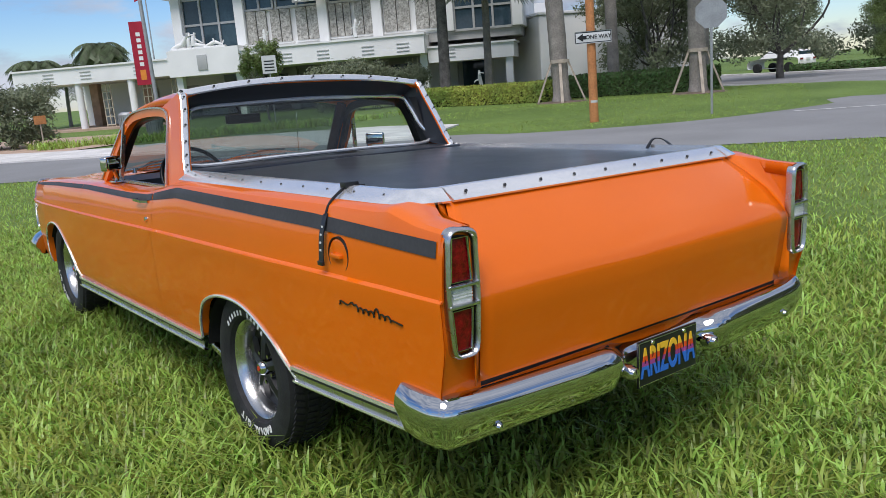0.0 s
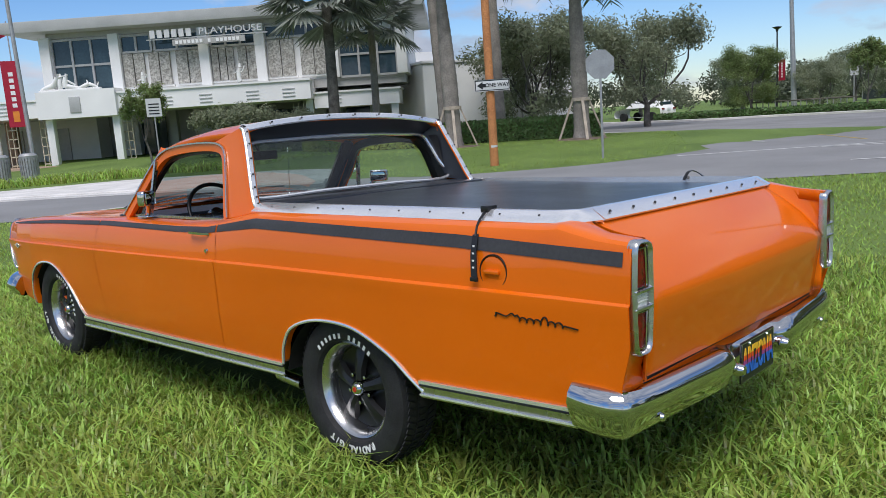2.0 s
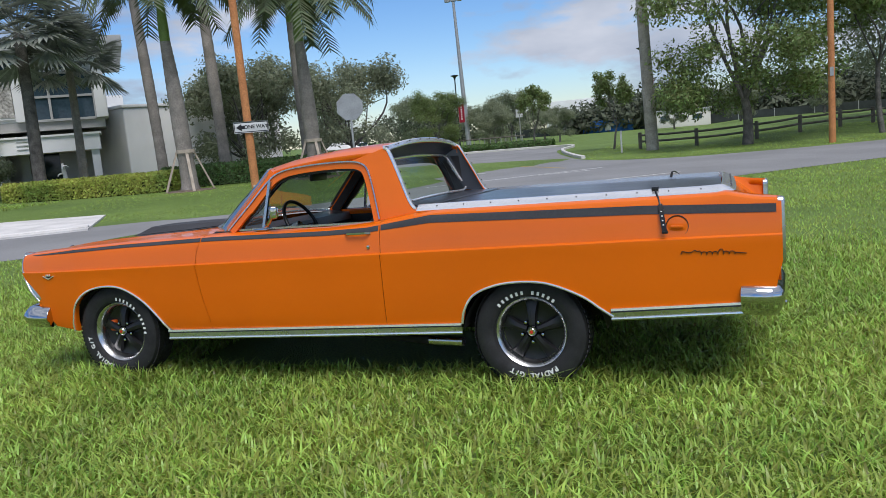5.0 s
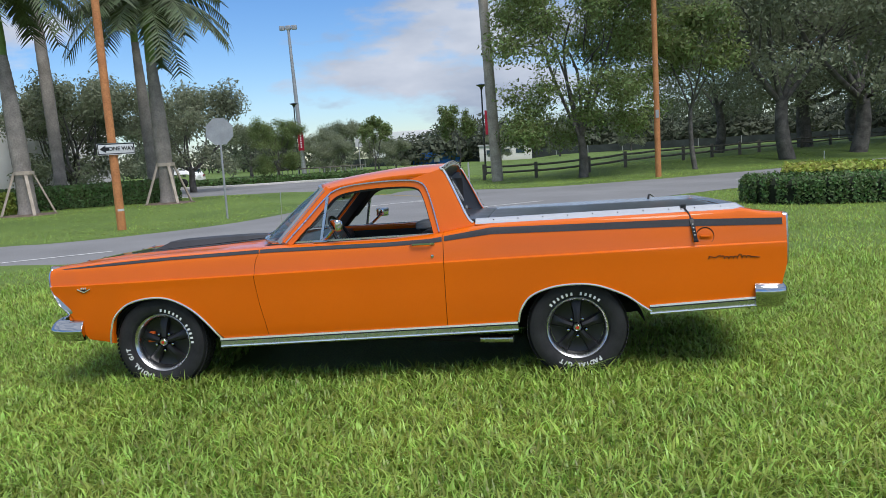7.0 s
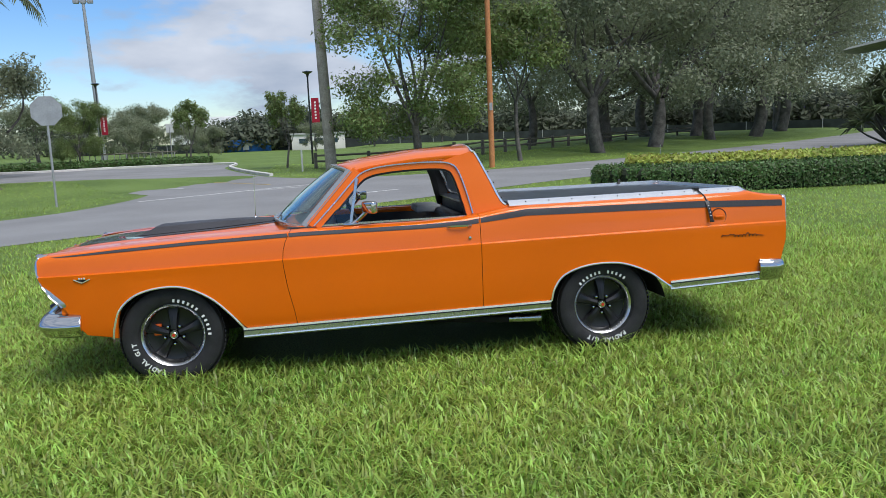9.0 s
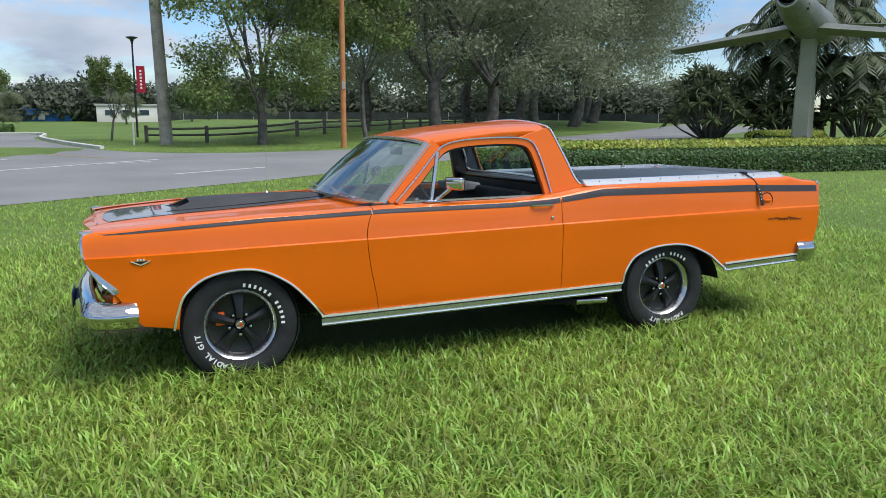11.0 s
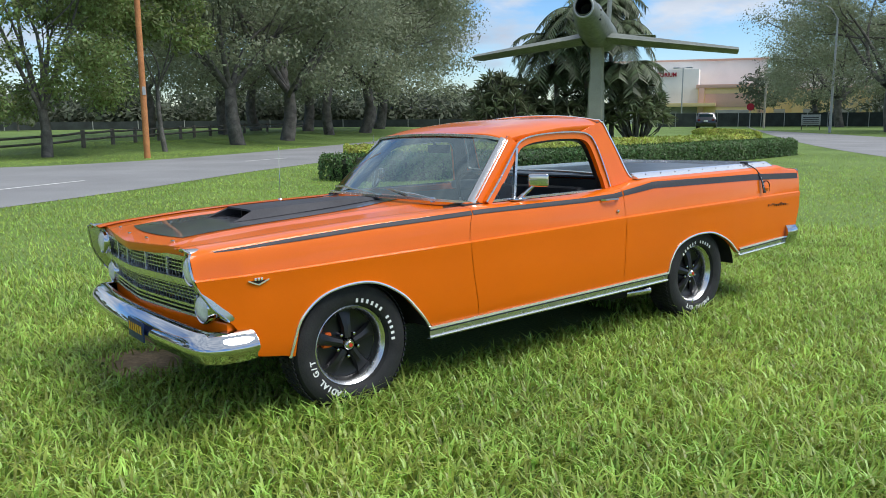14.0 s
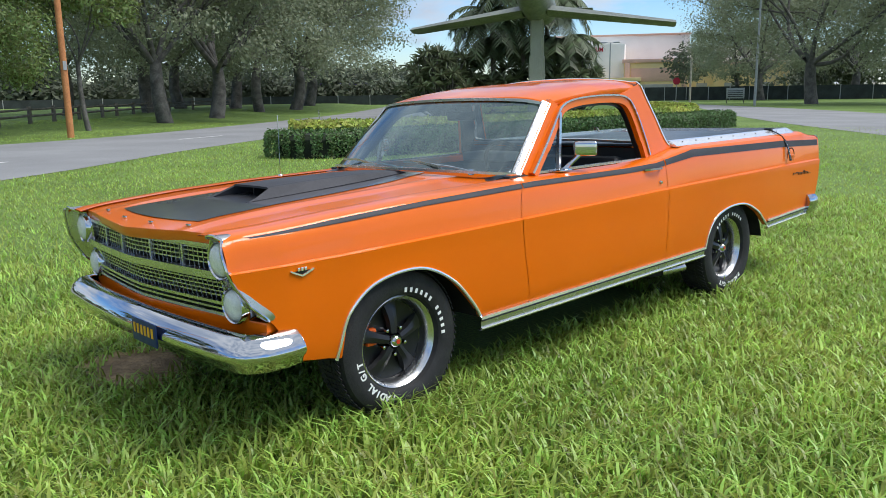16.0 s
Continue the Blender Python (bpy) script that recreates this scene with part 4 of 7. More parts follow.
mesh_ob("pole_band", *spun([(.108, .50), (.110, .50), (.110, .56), (.108, .56)], 16, "z"), WHITESIGN, one)
pole("utility_pole", 30.6, .45, 12, .27, .19, POLEWOOD, "weathered grey timber utility pole", "pole", 14, (.0, .35))
op = pole("steel_pole", 25.9, -6.04, 12, .115, .09, RUST, "tall rust-orange steel pole on the verge", "pole", 14)
mesh_ob("pole_tag", *from_bm(box_bm(.03, .12, .30, -.11, 0, 2.3)), GALV, op)
flood = pole("floodlight_mast", 65, 19.6, 13.3, .24, .12, GALV, "tall grey floodlight mast", "floodlight", 12, (0, .4))
mesh_ob("crossbar", *from_bm(box_bm(.08, 1.6, .08, 0, .4, 13.22)), GALV, flood)
for k in (-1, 0, 1):
    mesh_ob("floodlight_head", *from_bm(box_bm(.32, .46, .40, 0, .4 + .56 * k, 13.1, .06)), GALV, flood, "grey floodlight head")


def lamp_post(x, y, h, banner, label, yb=0):
    t = pole("street_lamp", x, y, h, .06, .045, CARDARK, label, "street lamp", 10)
    mesh_ob("lamp_head", *spun([(.04, h - .3), (.10, h - .1), (.27, h), (.30, h + .04), (.05, h + .10), (0, h + .1)], 16, "z"), CARDARK, t, "dark flared lamp head")
    if banner:
        b = mesh_ob("banner", *from_bm(box_bm(.02, .42, 1.35, -.02, yb, banner)), RED, t, "crimson banner with white marks")
        for i in range(6):
            mesh_ob("banner_mark", *from_bm(box_bm(.004, .10, .10, -.033, yb, banner + .2 + .17 * i)), WHITEINK, b)
    return t


lamp_post(39.4, 1.5, 5.05, 2.3, "dark street lamp with a crimson banner", -.32)
lamp_post(51.4, 16.0, 5.6, 2.2, "dark street lamp with a crimson banner", -.32)
pole("mast", 90, -52, 9, .08, .05, GALV, "slim grey mast beyond the park", "pole", 8)
pole("delineator_post", 30.4, 1.75, .95, .04, .04, ROADPAINT, "short white roadside post", "post", 8)
pole("garden_stake", 13.4, -7.9, 1.0, .012, .012, BRUSHED, "thin metal stake by the hedge", "stake", 6)
lane = pole("lane_sign", 52.4, 11.6, 2.6, .04, .04, GALV, "small sign on a grey post", "road sign", 8)
mesh_ob("sign_plate", *from_bm(box_bm(.03, .5, .6, 0, 0, 2.2)), WHITESIGN, lane)


# split-rail fence
fence = thing("rail_fence", "low weathered split-rail timber fence", "fence")
fpts = catmull([(33.0, 1.2, 0), (31.9, -2.0, 0), (32.6, -5.0, 0), (36.2, -8.2, 0), (42.3, -13.2, 0), (50.3, -19.2, 0), (70, -37, 0)], 5)
fl = [fpts[0]]
for p in fpts:
    if (p - fl[-1]).length > 2.0:
        fl.append(p)
for i, p in enumerate(fl):
    mesh_ob("post", *from_bm(box_bm(.16, .16, .80, p.x, p.y, rise(p.x, p.y) - .04, .02)), WOODGREY, fence)
    if i:
        for z in (.34, .62):
            a, b = Vector((*fl[i - 1].xy, z + rise(*fl[i - 1].xy))), Vector((*p.xy, z + .02 + rise(*p.xy)))
            mesh_ob("rail", *sweep([tuple(a), tuple(a.lerp(b, .5) + Vector((0, 0, -.02))), tuple(b)], ring(.055, 6)), WOODGREY, fence)

# dark screened fences far off
def screen_fence(path, h, label):
    v, f = [], []
    rows = [[(x, y, 0) for x, y in path], [(x, y, h) for x, y in path]]
    t = thing("screen_fence", label, "fence")
    thick(mesh_ob("screen", *grid(rows), FENCEMESH, t, "", 2), .03, 0, False)
    for x, y in path:
        mesh_ob("post", *from_bm(box_bm(.08, .08, h + .1, x, y, -.02)), GALV, t)
    return t


screen_fence(rounded([(100, 24), (93, 8), (90, -4), (88, -20), (82, -38), (74, -52), (66, -62)], 4), 1.1, "dark mesh-screened fence across the park")
screen_fence(rounded([(58, -76), (52, -82), (44, -88), (36, -92), (24, -98), (10, -100)], 4), 1.6, "dark mesh-screened fence before the auditorium")

# ---- theatre across the road: plan axes along its front ----
TU, TN = Vector((.669, -.743, 0)), Vector((.743, .669, 0))
TM = Matrix(((TU.x, TN.x, 0, 18.69), (TU.y, TN.y, 0, 39.0), (0, 0, 1, .06), (0, 0, 0, 1)))
# the side wing stands at another angle
SU, SN = Vector((.902, -.431, 0)), Vector((.431, .902, 0))
SO = Vector((-2, -4.3, 0)) + SN * 50
SM = Matrix(((SU.x, SN.x, 0, SO.x), (SU.y, SN.y, 0, SO.y), (0, 0, 1, 0), (0, 0, 0, 1)))
theatre = thing("theatre", "white mid-century theatre with screened upper windows and a colonnade", "building", TM)


def tb(name, u0, u1, d0, d1, z0, z1, material, label="", parent=None, bevel=.0):
    return mesh_ob(name, *from_bm(box_bm(u1 - u0, d1 - d0, z1 - z0, (u0 + u1) / 2, (d0 + d1) / 2, z0, bevel)), material, parent or theatre, label)


# undercroft wall and ceiling: the shade is painted into their grey
tb("back_wall", -5.2, 15.0, 8.2, 12, 0, 3.9, SHADEFITTINGS, "shaded ground-floor wall")
tb("undercroft_ceiling", -5.2, 15.0, 1.0, 8.2, 3.4, 3.9, SHADEFITTINGS, "shaded undercroft ceiling")
tb("undercroft_floor", -16, 15.2, -1.2, 8.2, -.1, .06, PAVER, "paved undercroft floor")
for u, w in ((-3.6, 1.1), (1.6, 1.9), (4.2, .8), (8.6, 1.4), (13.0, 1.6)):
    tb("lobby_wall", u - w / 2, u + w / 2, 7.6, 8.2, 0, 3.4, WHITEWALL, "pale lobby wall")
for u in (-2.2, 3.1, 6.6, 11.4):
    tb("doorway", u - .8, u + .8, 8.1, 8.22, .06, 2.5, BLUEGLASS, "dark glazed lobby door")
# inner columns coloured grey for the undercroft's shade
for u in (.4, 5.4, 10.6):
    tb("inner_column", u - .22, u + .22, 4.4, 4.84, 0, 3.4, SHADEFITTINGS, "shaded inner column")
tb("upper_wall", -5.0, 15.2, 1.0, 12, 3.9, 7.1, WHITEWALL, "white upper storey")
tb("rear_hall", 0, 14.5, 12, 18, 0, 8.2, WHITEWALL, "white stage house")
tb("roof", -6.9, 16.3, -.3, 12.5, 7.35, 7.95, GREYROOF, "broad flat overhanging roof", bevel=.05)
tb("roof_soffit", -5.0, 15.2, .9, 12, 7.05, 7.36, FRAMEGREY)
tb("canopy", -.9, 9.8, -.3, 4, 2.80, 3.80, WHITEWALL, "white balcony band")
tb("canopy", -15.8, -5.2, -.2, 4, 2.75, 3.65, WHITEWALL, "lower white colonnade band")
tb("canopy", 9.8, 14.6, .6, 4, 2.25, 3.05, WHITEWALL, "white entrance canopy")
box_ = tb("balcony_box", -5.3, -.9, -.6, 3, 2.62, 4.10, WHITEWALL, "projecting white balcony box")
tb("emblem", -3.45, -2.85, -.66, -.6, 2.9, 3.75, GREYROOF, "pale relief emblem", box_, .02)
for u0, u1, z in ((-.9, 9.85, 3.80), (-15.9, -5.2, 3.65), (9.8, 14.7, 3.05)):
    tb("coping", u0, u1, -.40 if z > 3.7 else (-.3 if z > 3.3 else .5), 4, z, z + .1, WHITEWALL)
for u in (-15.2, -11.7, -8.2):
    mesh_ob("column", *from_bm(cyl_bm(.21, .21, 2.75, 20, Matrix.Translation((u, .1, 0)))), WHITEWALL, theatre, "round white column")
for u in (-4.95, -1.2, 9.5, 14.3):
    tb("column", u - .2, u + .2, -.15 if u < 9 else .75, .25 if u < 9 else 1.15, 0, 2.8, WHITEWALL, "square white column", bevel=.02)
for u in (-10.2, -7.5, -5.6, -.9, 8.9):
    for k in range(5):
        tb("lattice_screen", u - .3, u + .3, .55, .6, .15 + .5 * k, .21 + .5 * k, CREAMMETAL)
    for k in range(3):
        tb("lattice_screen", u - .3 + .28 * k, u - .26 + .28 * k, .55, .6, 0, 2.6, CREAMMETAL)
for k in range(9):
    u = (-13.4, -10.9, -7.4, -.2, 1.8, 4.0, 6.6, 8.6, 11)[k]
    zc = 3.2 if k < 3 else (3.2 if k < 8 else 2.7)
    dd = -.23 if k < 3 else (-.33 if k < 8 else .57)
    for dz in (-.2, 0, .2):
        tb("relief_panel", u - .35, u + .35, dd - .01, dd + .04, zc + dz - .025, zc + dz + .025, GREYROOF)
for u in (-5.0, -1.1, 3.9, 7.05, 11.1, 14.9):
    tb("pilaster", u - .28, u + .28, .55, 1.05, 3.9, 7.1, WHITEWALL, "white pilaster", bevel=.02)


def wide_window(u0, u1, z0, z1, cols, rows_):
    w = tb("window", u0, u1, .90, .98, z0, z1, BLUEGLASS, "dark reflecting window")
    for i in range(cols + 1):
        u = u0 + (u1 - u0) * i / cols
        tb("window_frame", u - .06, u + .06, .80, .97, z0, z1, FRAMEGREY, parent=w)
    for j in range(rows_ + 1):
        z = z0 + (z1 - z0) * j / rows_
        tb("window_frame", u0, u1, .82, .96, z - .06, z + .06, FRAMEGREY, parent=w)


wide_window(-4.7, -1.4, 4.1, 6.95, 3, 2)
wide_window(-.8, .9, 6.05, 6.95, 2, 1)
wide_window(1.1, 3.6, 6.05, 6.95, 2, 1)
wide_window(4.25, 6.75, 6.05, 6.95, 3, 1)
wide_window(11.4, 14.6, 3.9, 6.3, 3, 2)
wide_window(7.35, 10.8, 6.3, 6.95, 3, 1)
for u0, u1, c in ((-.8, .45, 2), (.65, 1.9, 2), (2.2, 3.6, 2), (4.2, 5.5, 3), (5.7, 6.75, 2), (7.4, 8.9, 2), (9.2, 10.8, 2)):
    for k in range(c):
        a, b = u0 + (u1 - u0) * k / c + .03, u0 + (u1 - u0) * (k + 1) / c - .03
        tb("screen_panel", a, b, .80, .98, 4.15, 5.95 if u0 < 7 else 6.15, STONEPANEL, "rough openwork screen panel")
    tb("panel_frame", u0 - .08, u1 + .08, .84, .99, 4.05, 4.15, WHITEWALL)
tb("sign_board", 2.45, 6.45, -.12, -.02, 6.14, 6.46, SHADEFITTINGS, "dark sign board with pale marks")
tb("sign_rail", 1.0, 7.7, -.05, 0, 6.50, 6.56, GREYROOF)
for k in range(16):
    if k not in (7, 9):
        tb("sign_mark", 2.62 + .225 * k, 2.77 + .225 * k, -.15, -.12, 6.21, 6.39, WHITEINK)
for k in range(6):
    tb("sign_block", 1.24 + .40 * k, 1.52 + .40 * k, -.10, -.02, 6.60, 7.02, WHITESIGN, "pale sign block")
letters("PLAYHOUSE", .50, .04, WHITESIGN, "sign_letters", theatre, Matrix.Translation((5.68, -.06, 6.80)) @ Matrix.Rotation(radians(90), 4, "X") @ Matrix.Diagonal((1.28, 1.0, 1, 1)), "pale stand-off letters")
for u, d, z, hh in ((-3.9, -.4, 4.15, .9), (6.0, -.3, 3.95, 1.0), (.6, -.3, 3.95, .9), (12.6, .3, .35, 1.3)):
    bits = []
    rs = np.random.default_rng(int(u * 10) + 100)
    limb(bits, (u, d, z), (u + .05, d, z + hh * .75), .13, .10, rs, .08)
    limb(bits, (u, d, z + hh * .6), (u + .3, d, z + hh * .85), .05, .03, rs, .2)
    limb(bits, (u, d, z + hh * .6), (u - .25, d, z + hh * .5), .05, .03, rs, .2)
    bits.append(from_bm(cyl_bm(.09, .05, hh * .22, 8, Matrix.Translation((u + .05, d, z + hh * .78)))))
    tagged(mesh_ob("statue", [TM @ Vector(q) for q in merged(bits)[0]], merged(bits)[1], WHITEWALL, None, "", 60), "white plaster statue on the theatre", "statue")
bits = []
rs = np.random.default_rng(5)
for a, b, r0, r1 in (((-5.0, 4.18), (-4.3, 4.42), .10, .17), ((-4.3, 4.40), (-4.0, 4.85), .17, .12), ((-4.0, 4.85), (-3.95, 5.02), .07, .08), ((-4.0, 4.75), (-4.4, 4.45), .05, .04), ((-3.6, 4.3), (-3.55, 4.85), .18, .12), ((-3.55, 4.85), (-3.5, 5.02), .07, .08), ((-3.55, 4.7), (-3.1, 4.4), .06, .05), ((-3.6, 4.35), (-2.9, 4.22), .15, .08), ((-2.9, 4.2), (-2.3, 4.42), .09, .12), ((-2.3, 4.42), (-2.45, 4.62), .05, .04), ((-2.3, 4.40), (-1.85, 4.2), .11, .06), ((-1.95, 4.2), (-1.8, 4.48), .05, .03)):
    limb(bits, (a[0], -.4, a[1]), (b[0], -.4 + rs.uniform(-.1, .1), b[1]), r0, r1, rs, .05, 7)
bits.append(from_bm(box_bm(3.4, .3, .12, -3.4, -.4, 4.08, .03)))
tagged(mesh_ob("statue", *merged(bits), WHITEWALL, None, "", 60, TM), "white sculptural group along the balcony edge", "statue")
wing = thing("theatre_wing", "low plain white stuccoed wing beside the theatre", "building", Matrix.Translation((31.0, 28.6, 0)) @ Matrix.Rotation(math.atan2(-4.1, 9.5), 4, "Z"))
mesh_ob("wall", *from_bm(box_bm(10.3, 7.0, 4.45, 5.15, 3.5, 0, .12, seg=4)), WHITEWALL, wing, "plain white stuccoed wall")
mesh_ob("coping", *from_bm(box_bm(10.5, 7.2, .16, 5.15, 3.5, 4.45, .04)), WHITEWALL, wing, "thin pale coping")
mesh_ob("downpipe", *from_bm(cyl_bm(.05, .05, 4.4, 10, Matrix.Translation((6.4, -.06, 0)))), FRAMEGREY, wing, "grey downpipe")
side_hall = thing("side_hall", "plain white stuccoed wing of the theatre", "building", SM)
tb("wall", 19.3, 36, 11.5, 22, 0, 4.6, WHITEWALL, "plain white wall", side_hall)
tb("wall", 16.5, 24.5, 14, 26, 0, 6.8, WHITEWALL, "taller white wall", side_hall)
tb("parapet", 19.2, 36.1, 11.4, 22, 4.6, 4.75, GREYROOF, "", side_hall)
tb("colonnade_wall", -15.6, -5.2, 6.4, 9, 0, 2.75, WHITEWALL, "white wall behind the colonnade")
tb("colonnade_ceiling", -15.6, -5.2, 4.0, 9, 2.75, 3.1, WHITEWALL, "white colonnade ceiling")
for u in (-14.2, -10.6, -7.6):
    tb("doorway", u - .55, u + .55, 6.3, 6.42, .06, 2.2, FRAMEGREY, "grey door behind the colonnade")
for u in (-12.9, -9.2):
    tb("inner_column", u - .28, u + .28, 3.4, 3.96, 0, 2.75, TANPIER, "tan stone pier", bevel=.02)

# banner mast, flag, bins and small sign before the theatre
bx = Vector((-2, -4.3, 0)) + SN * 35 + SU * -4.25
mast = pole("banner_mast", bx.x, bx.y, 8.5, .09, .07, GALV, "grey mast carrying a crimson banner", "pole", 10, (-.15, 0))
bann = mesh_ob("banner", *from_bm(box_bm(.55, .02, 2.5, 0, 0, 0)), RED, mast, "crimson banner with white marks", m=Matrix(((SU.x, SN.x, 0, -.36), (SU.y, SN.y, 0, .15), (0, 0, 1, 2.1), (0, 0, 0, 1))))
for i in range(6):
    mesh_ob("banner_mark", *from_bm(box_bm(.16, .004, .15, .02, -.013, .75 + .235 * i)), WHITEINK, bann)
mesh_ob("banner_mark", *from_bm(box_bm(.22, .004, .4, .02, -.013, .2)), ORANGEINK, bann)
fp = Vector((18.0, 54.4, 0))
flag = pole("flagpole", fp.x, fp.y, 9.6, .07, .04, GALV, "thin flagpole with a small striped flag", "flagpole", 8)
mesh_ob("flag", *grid([[(-.8 * u, .1 * math.sin(u * 6), 9.4 - .7 * w - .4 * u) for u in np.linspace(0, 1, 8)] for w in (0, .5, 1)]), RED, flag, "small hanging striped flag")
for k in range(2):
    c = Vector((-2, -4.3, 0)) + SN * 33 + SU * (-5.2 + .95 * k)
    b = thing("litter_bin", "round slatted grey litter bin", "litter bin", Matrix.Translation(c), "litter bins")
    mesh_ob("body", *spun([(.24, 0), (.27, .06), (.29, .92), (.24, .94)], 24, "z"), SHADEFITTINGS, b)
    for i in range(22):
        a = 2 * math.pi * i / 22
        mesh_ob("slat", *from_bm(box_bm(.062, .02, .88, 0, 0, .04)), GALV, b, m=Matrix.Rotation(a, 4, "Z") @ Matrix.Translation((0, .295, 0)) @ Matrix.Rotation(radians(-2), 4, "X"))
    mesh_ob("lid", *spun([(.31, .92), (.32, 1.0), (.25, 1.08), (.15, 1.10)], 24, "z"), GALV, b, "grey domed lid")
ns = pole("notice_sign", 13.8, 27.8, 2.9, .03, .03, GALV, "small white notice on a grey post", "road sign", 8)
mesh_ob("notice", *from_bm(box_bm(.6, .03, .75, 0, -.04, 2.2)), WHITESIGN, ns, m=Matrix.Rotation(radians(-20), 4, "Z"))
mesh_ob("notice_marks", *merged([from_bm(box_bm(.42, .005, .05, 0, -.06, 2.3 + .13 * i)) for i in range(4)]), BLACK, ns, m=Matrix.Rotation(radians(-20), 4, "Z"))
ys_ = pole("notice_sign", 4.7, 29.0, 1.1, .025, .025, PROPWOOD, "small orange-tan notice on a stake", "sign", 6)
mesh_ob("notice", *from_bm(box_bm(.42, .03, .32, 0, -.03, .9)), RUST, ys_)
# tufts of ornamental grass along the apron
def tuft_keep(x, y, r):
    return (np.abs((x - 9) * SN.x + (y - 25.2) * SN.y) < 1.1) & (np.sin(x * 3.1) + np.sin(y * 4.3) > -.6)
blades("ornamental_grass", 26000, (4, 18, 18, 30), .34, .018, "tufts of tall ornamental grass along the pavement", tuft_keep, 92)

# ---- aeroplane on its pylon ----
JP = Vector((18.8, -22.6, 0))
jf = Vector((-.57, .82, 0))
js = Vector((.82, .57, 0))
JM = Matrix(((js.x, jf.x, 0, JP.x), (js.y, jf.y, 0, JP.y), (0, 0, 1, 4.35), (0, 0, 0, 1)))
pyl = thing("pylon", "tall tapered olive concrete pylon", "monument", Matrix.Translation(JP))
rows = []
for z, w, d in ((0, .34, .45), (2.8, .295, .40), (2.84, .265, .38), (4.5, .25, .36)):
    rows.append([(js * (w * a) + jf * (d * b) + Vector((0, 0, z))) for a, b in ((-1, -.8), (-.8, -1), (.8, -1), (1, -.8), (1, .8), (.8, 1), (-.8, 1), (-1, .8))])
mesh_ob("shaft", *grid(rows, close=True), PYLON, pyl, "tapered olive-grey shaft", 30)
jet = thing("jet_aeroplane", "faded olive vintage jet fighter mounted nose-first on a pylon", "aeroplane", JM)
prof = [(4.7, .33, .98), (4.6, .42, .95), (4.0, .53, .86), (3.0, .64, .72), (1.5, .72, .56), (0, .75, .46), (-1.5, .74, .44), (-3.2, .60, .45), (-4.6, .42, .5)]
rows = []
for y, rr, zc in prof:
    rows.append([(rr * .92 * math.cos(a), y, zc + rr * (1.0 if math.sin(a) > 0 else .82) * math.sin(a)) for a in np.linspace(0, 2 * math.pi, 25)[:-1]])
mesh_ob("fuselage", *grid(rows, close=True), JETGREEN, jet, "rounded olive fuselage", 50)
mesh_ob("intake", *grid([[(rr * .92 * math.cos(a), y, zc + rr * math.sin(a)) for a in np.linspace(0, 2 * math.pi, 25)[:-1]] for y, rr, zc in ((4.7, .33, .98), (4.55, .30, .98), (3.6, .27, .94), (3.5, .01, .94))], close=True), BLACK, jet, "dark nose intake", 50)
mesh_ob("intake_lip", *sweep([(.365 * .92 * math.cos(a), 4.66, .98 + .365 * math.sin(a)) for a in np.linspace(0, 2 * math.pi, 25)[:-1]], ring(.045, 8), up=(0, 1, 0), closed_path=True), GALV, jet, "pale intake ring", 60)
for s_ in (-1, 1):
    rows = []
    for u in np.linspace(0, 1, 9):
        c0, c1 = 1.5 - 2.0 * u, -1.3 - 1.7 * u
        th = .24 * (1 - .45 * u)
        x = s_ * (.5 + 5.1 * u)
        z = .18 - .48 * u
        rows.append([(x, c0, z), (x, c0 * .8 + c1 * .2, z + th), (x, c0 * .4 + c1 * .6, z + th * .8), (x, c1, z), (x, c0 * .4 + c1 * .6, z - th * .6), (x, c0 * .8 + c1 * .2, z - th * .8)])
    v, f = grid(rows, close=True)
    f.append(tuple(range(48, 54)))
    mesh_ob("wing", v, f, JETGREEN, jet, "long faded olive wing", 40)
    rows = []
    for u in np.linspace(0, 1, 5):
        x = s_ * (.2 + 1.9 * u)
        rows.append([(x, -3.6 - .9 * u, .75), (x, -4.2 - .6 * u, .80), (x, -4.9 - .5 * u, .75), (x, -4.2 - .6 * u, .70)])
    mesh_ob("tailplane", *grid(rows, close=True), JETGREEN, jet)
rows = [[(-.05, -3.2 - 1.2 * u, .9 + 2.2 * u), (.05, -3.2 - 1.2 * u, .9 + 2.2 * u), (.03, -4.9 - .5 * u, .9 + 2.2 * u), (-.03, -4.9 - .5 * u, .9 + 2.2 * u)] for u in np.linspace(0, 1, 4)]
mesh_ob("fin", *grid(rows, close=True), JETGREEN, jet)
rows = [[(w * math.cos(a) * .9, y, 1.08 + h_ * max(0, math.sin(a))) for a in np.linspace(0, math.pi, 11)] for y, w, h_ in ((2.9, .05, .05), (2.4, .34, .32), (1.6, .40, .45), (.7, .36, .40), (0, .1, .1))]
mesh_ob("canopy", *grid(rows), BLUEGLASS, jet, "dark cockpit canopy", 60)
for k in range(3):
    for s_ in (-1, 1):
        mesh_ob("gun_port", *from_bm(cyl_bm(.04, .04, .1, 8, Matrix.Translation((s_ * .50, 3.62 - .02 * k, .62 + .17 * k)) @ Matrix.Rotation(radians(-90), 4, "X"))), BLACK, jet)

# ---- auditorium and other far buildings ----
AU = Vector((-.845, -.535, 0))
AN = Vector((.535, -.845, 0))
AO = Vector((81.3, -107.9, 0))
AM = Matrix(((AU.x * 1.42, AN.x, 0, AO.x), (AU.y * 1.42, AN.y, 0, AO.y), (0, 0, 1.14, 0), (0, 0, 0, 1)))
aud = thing("auditorium", "cream and pink stucco auditorium with a stepped front", "building", AM)


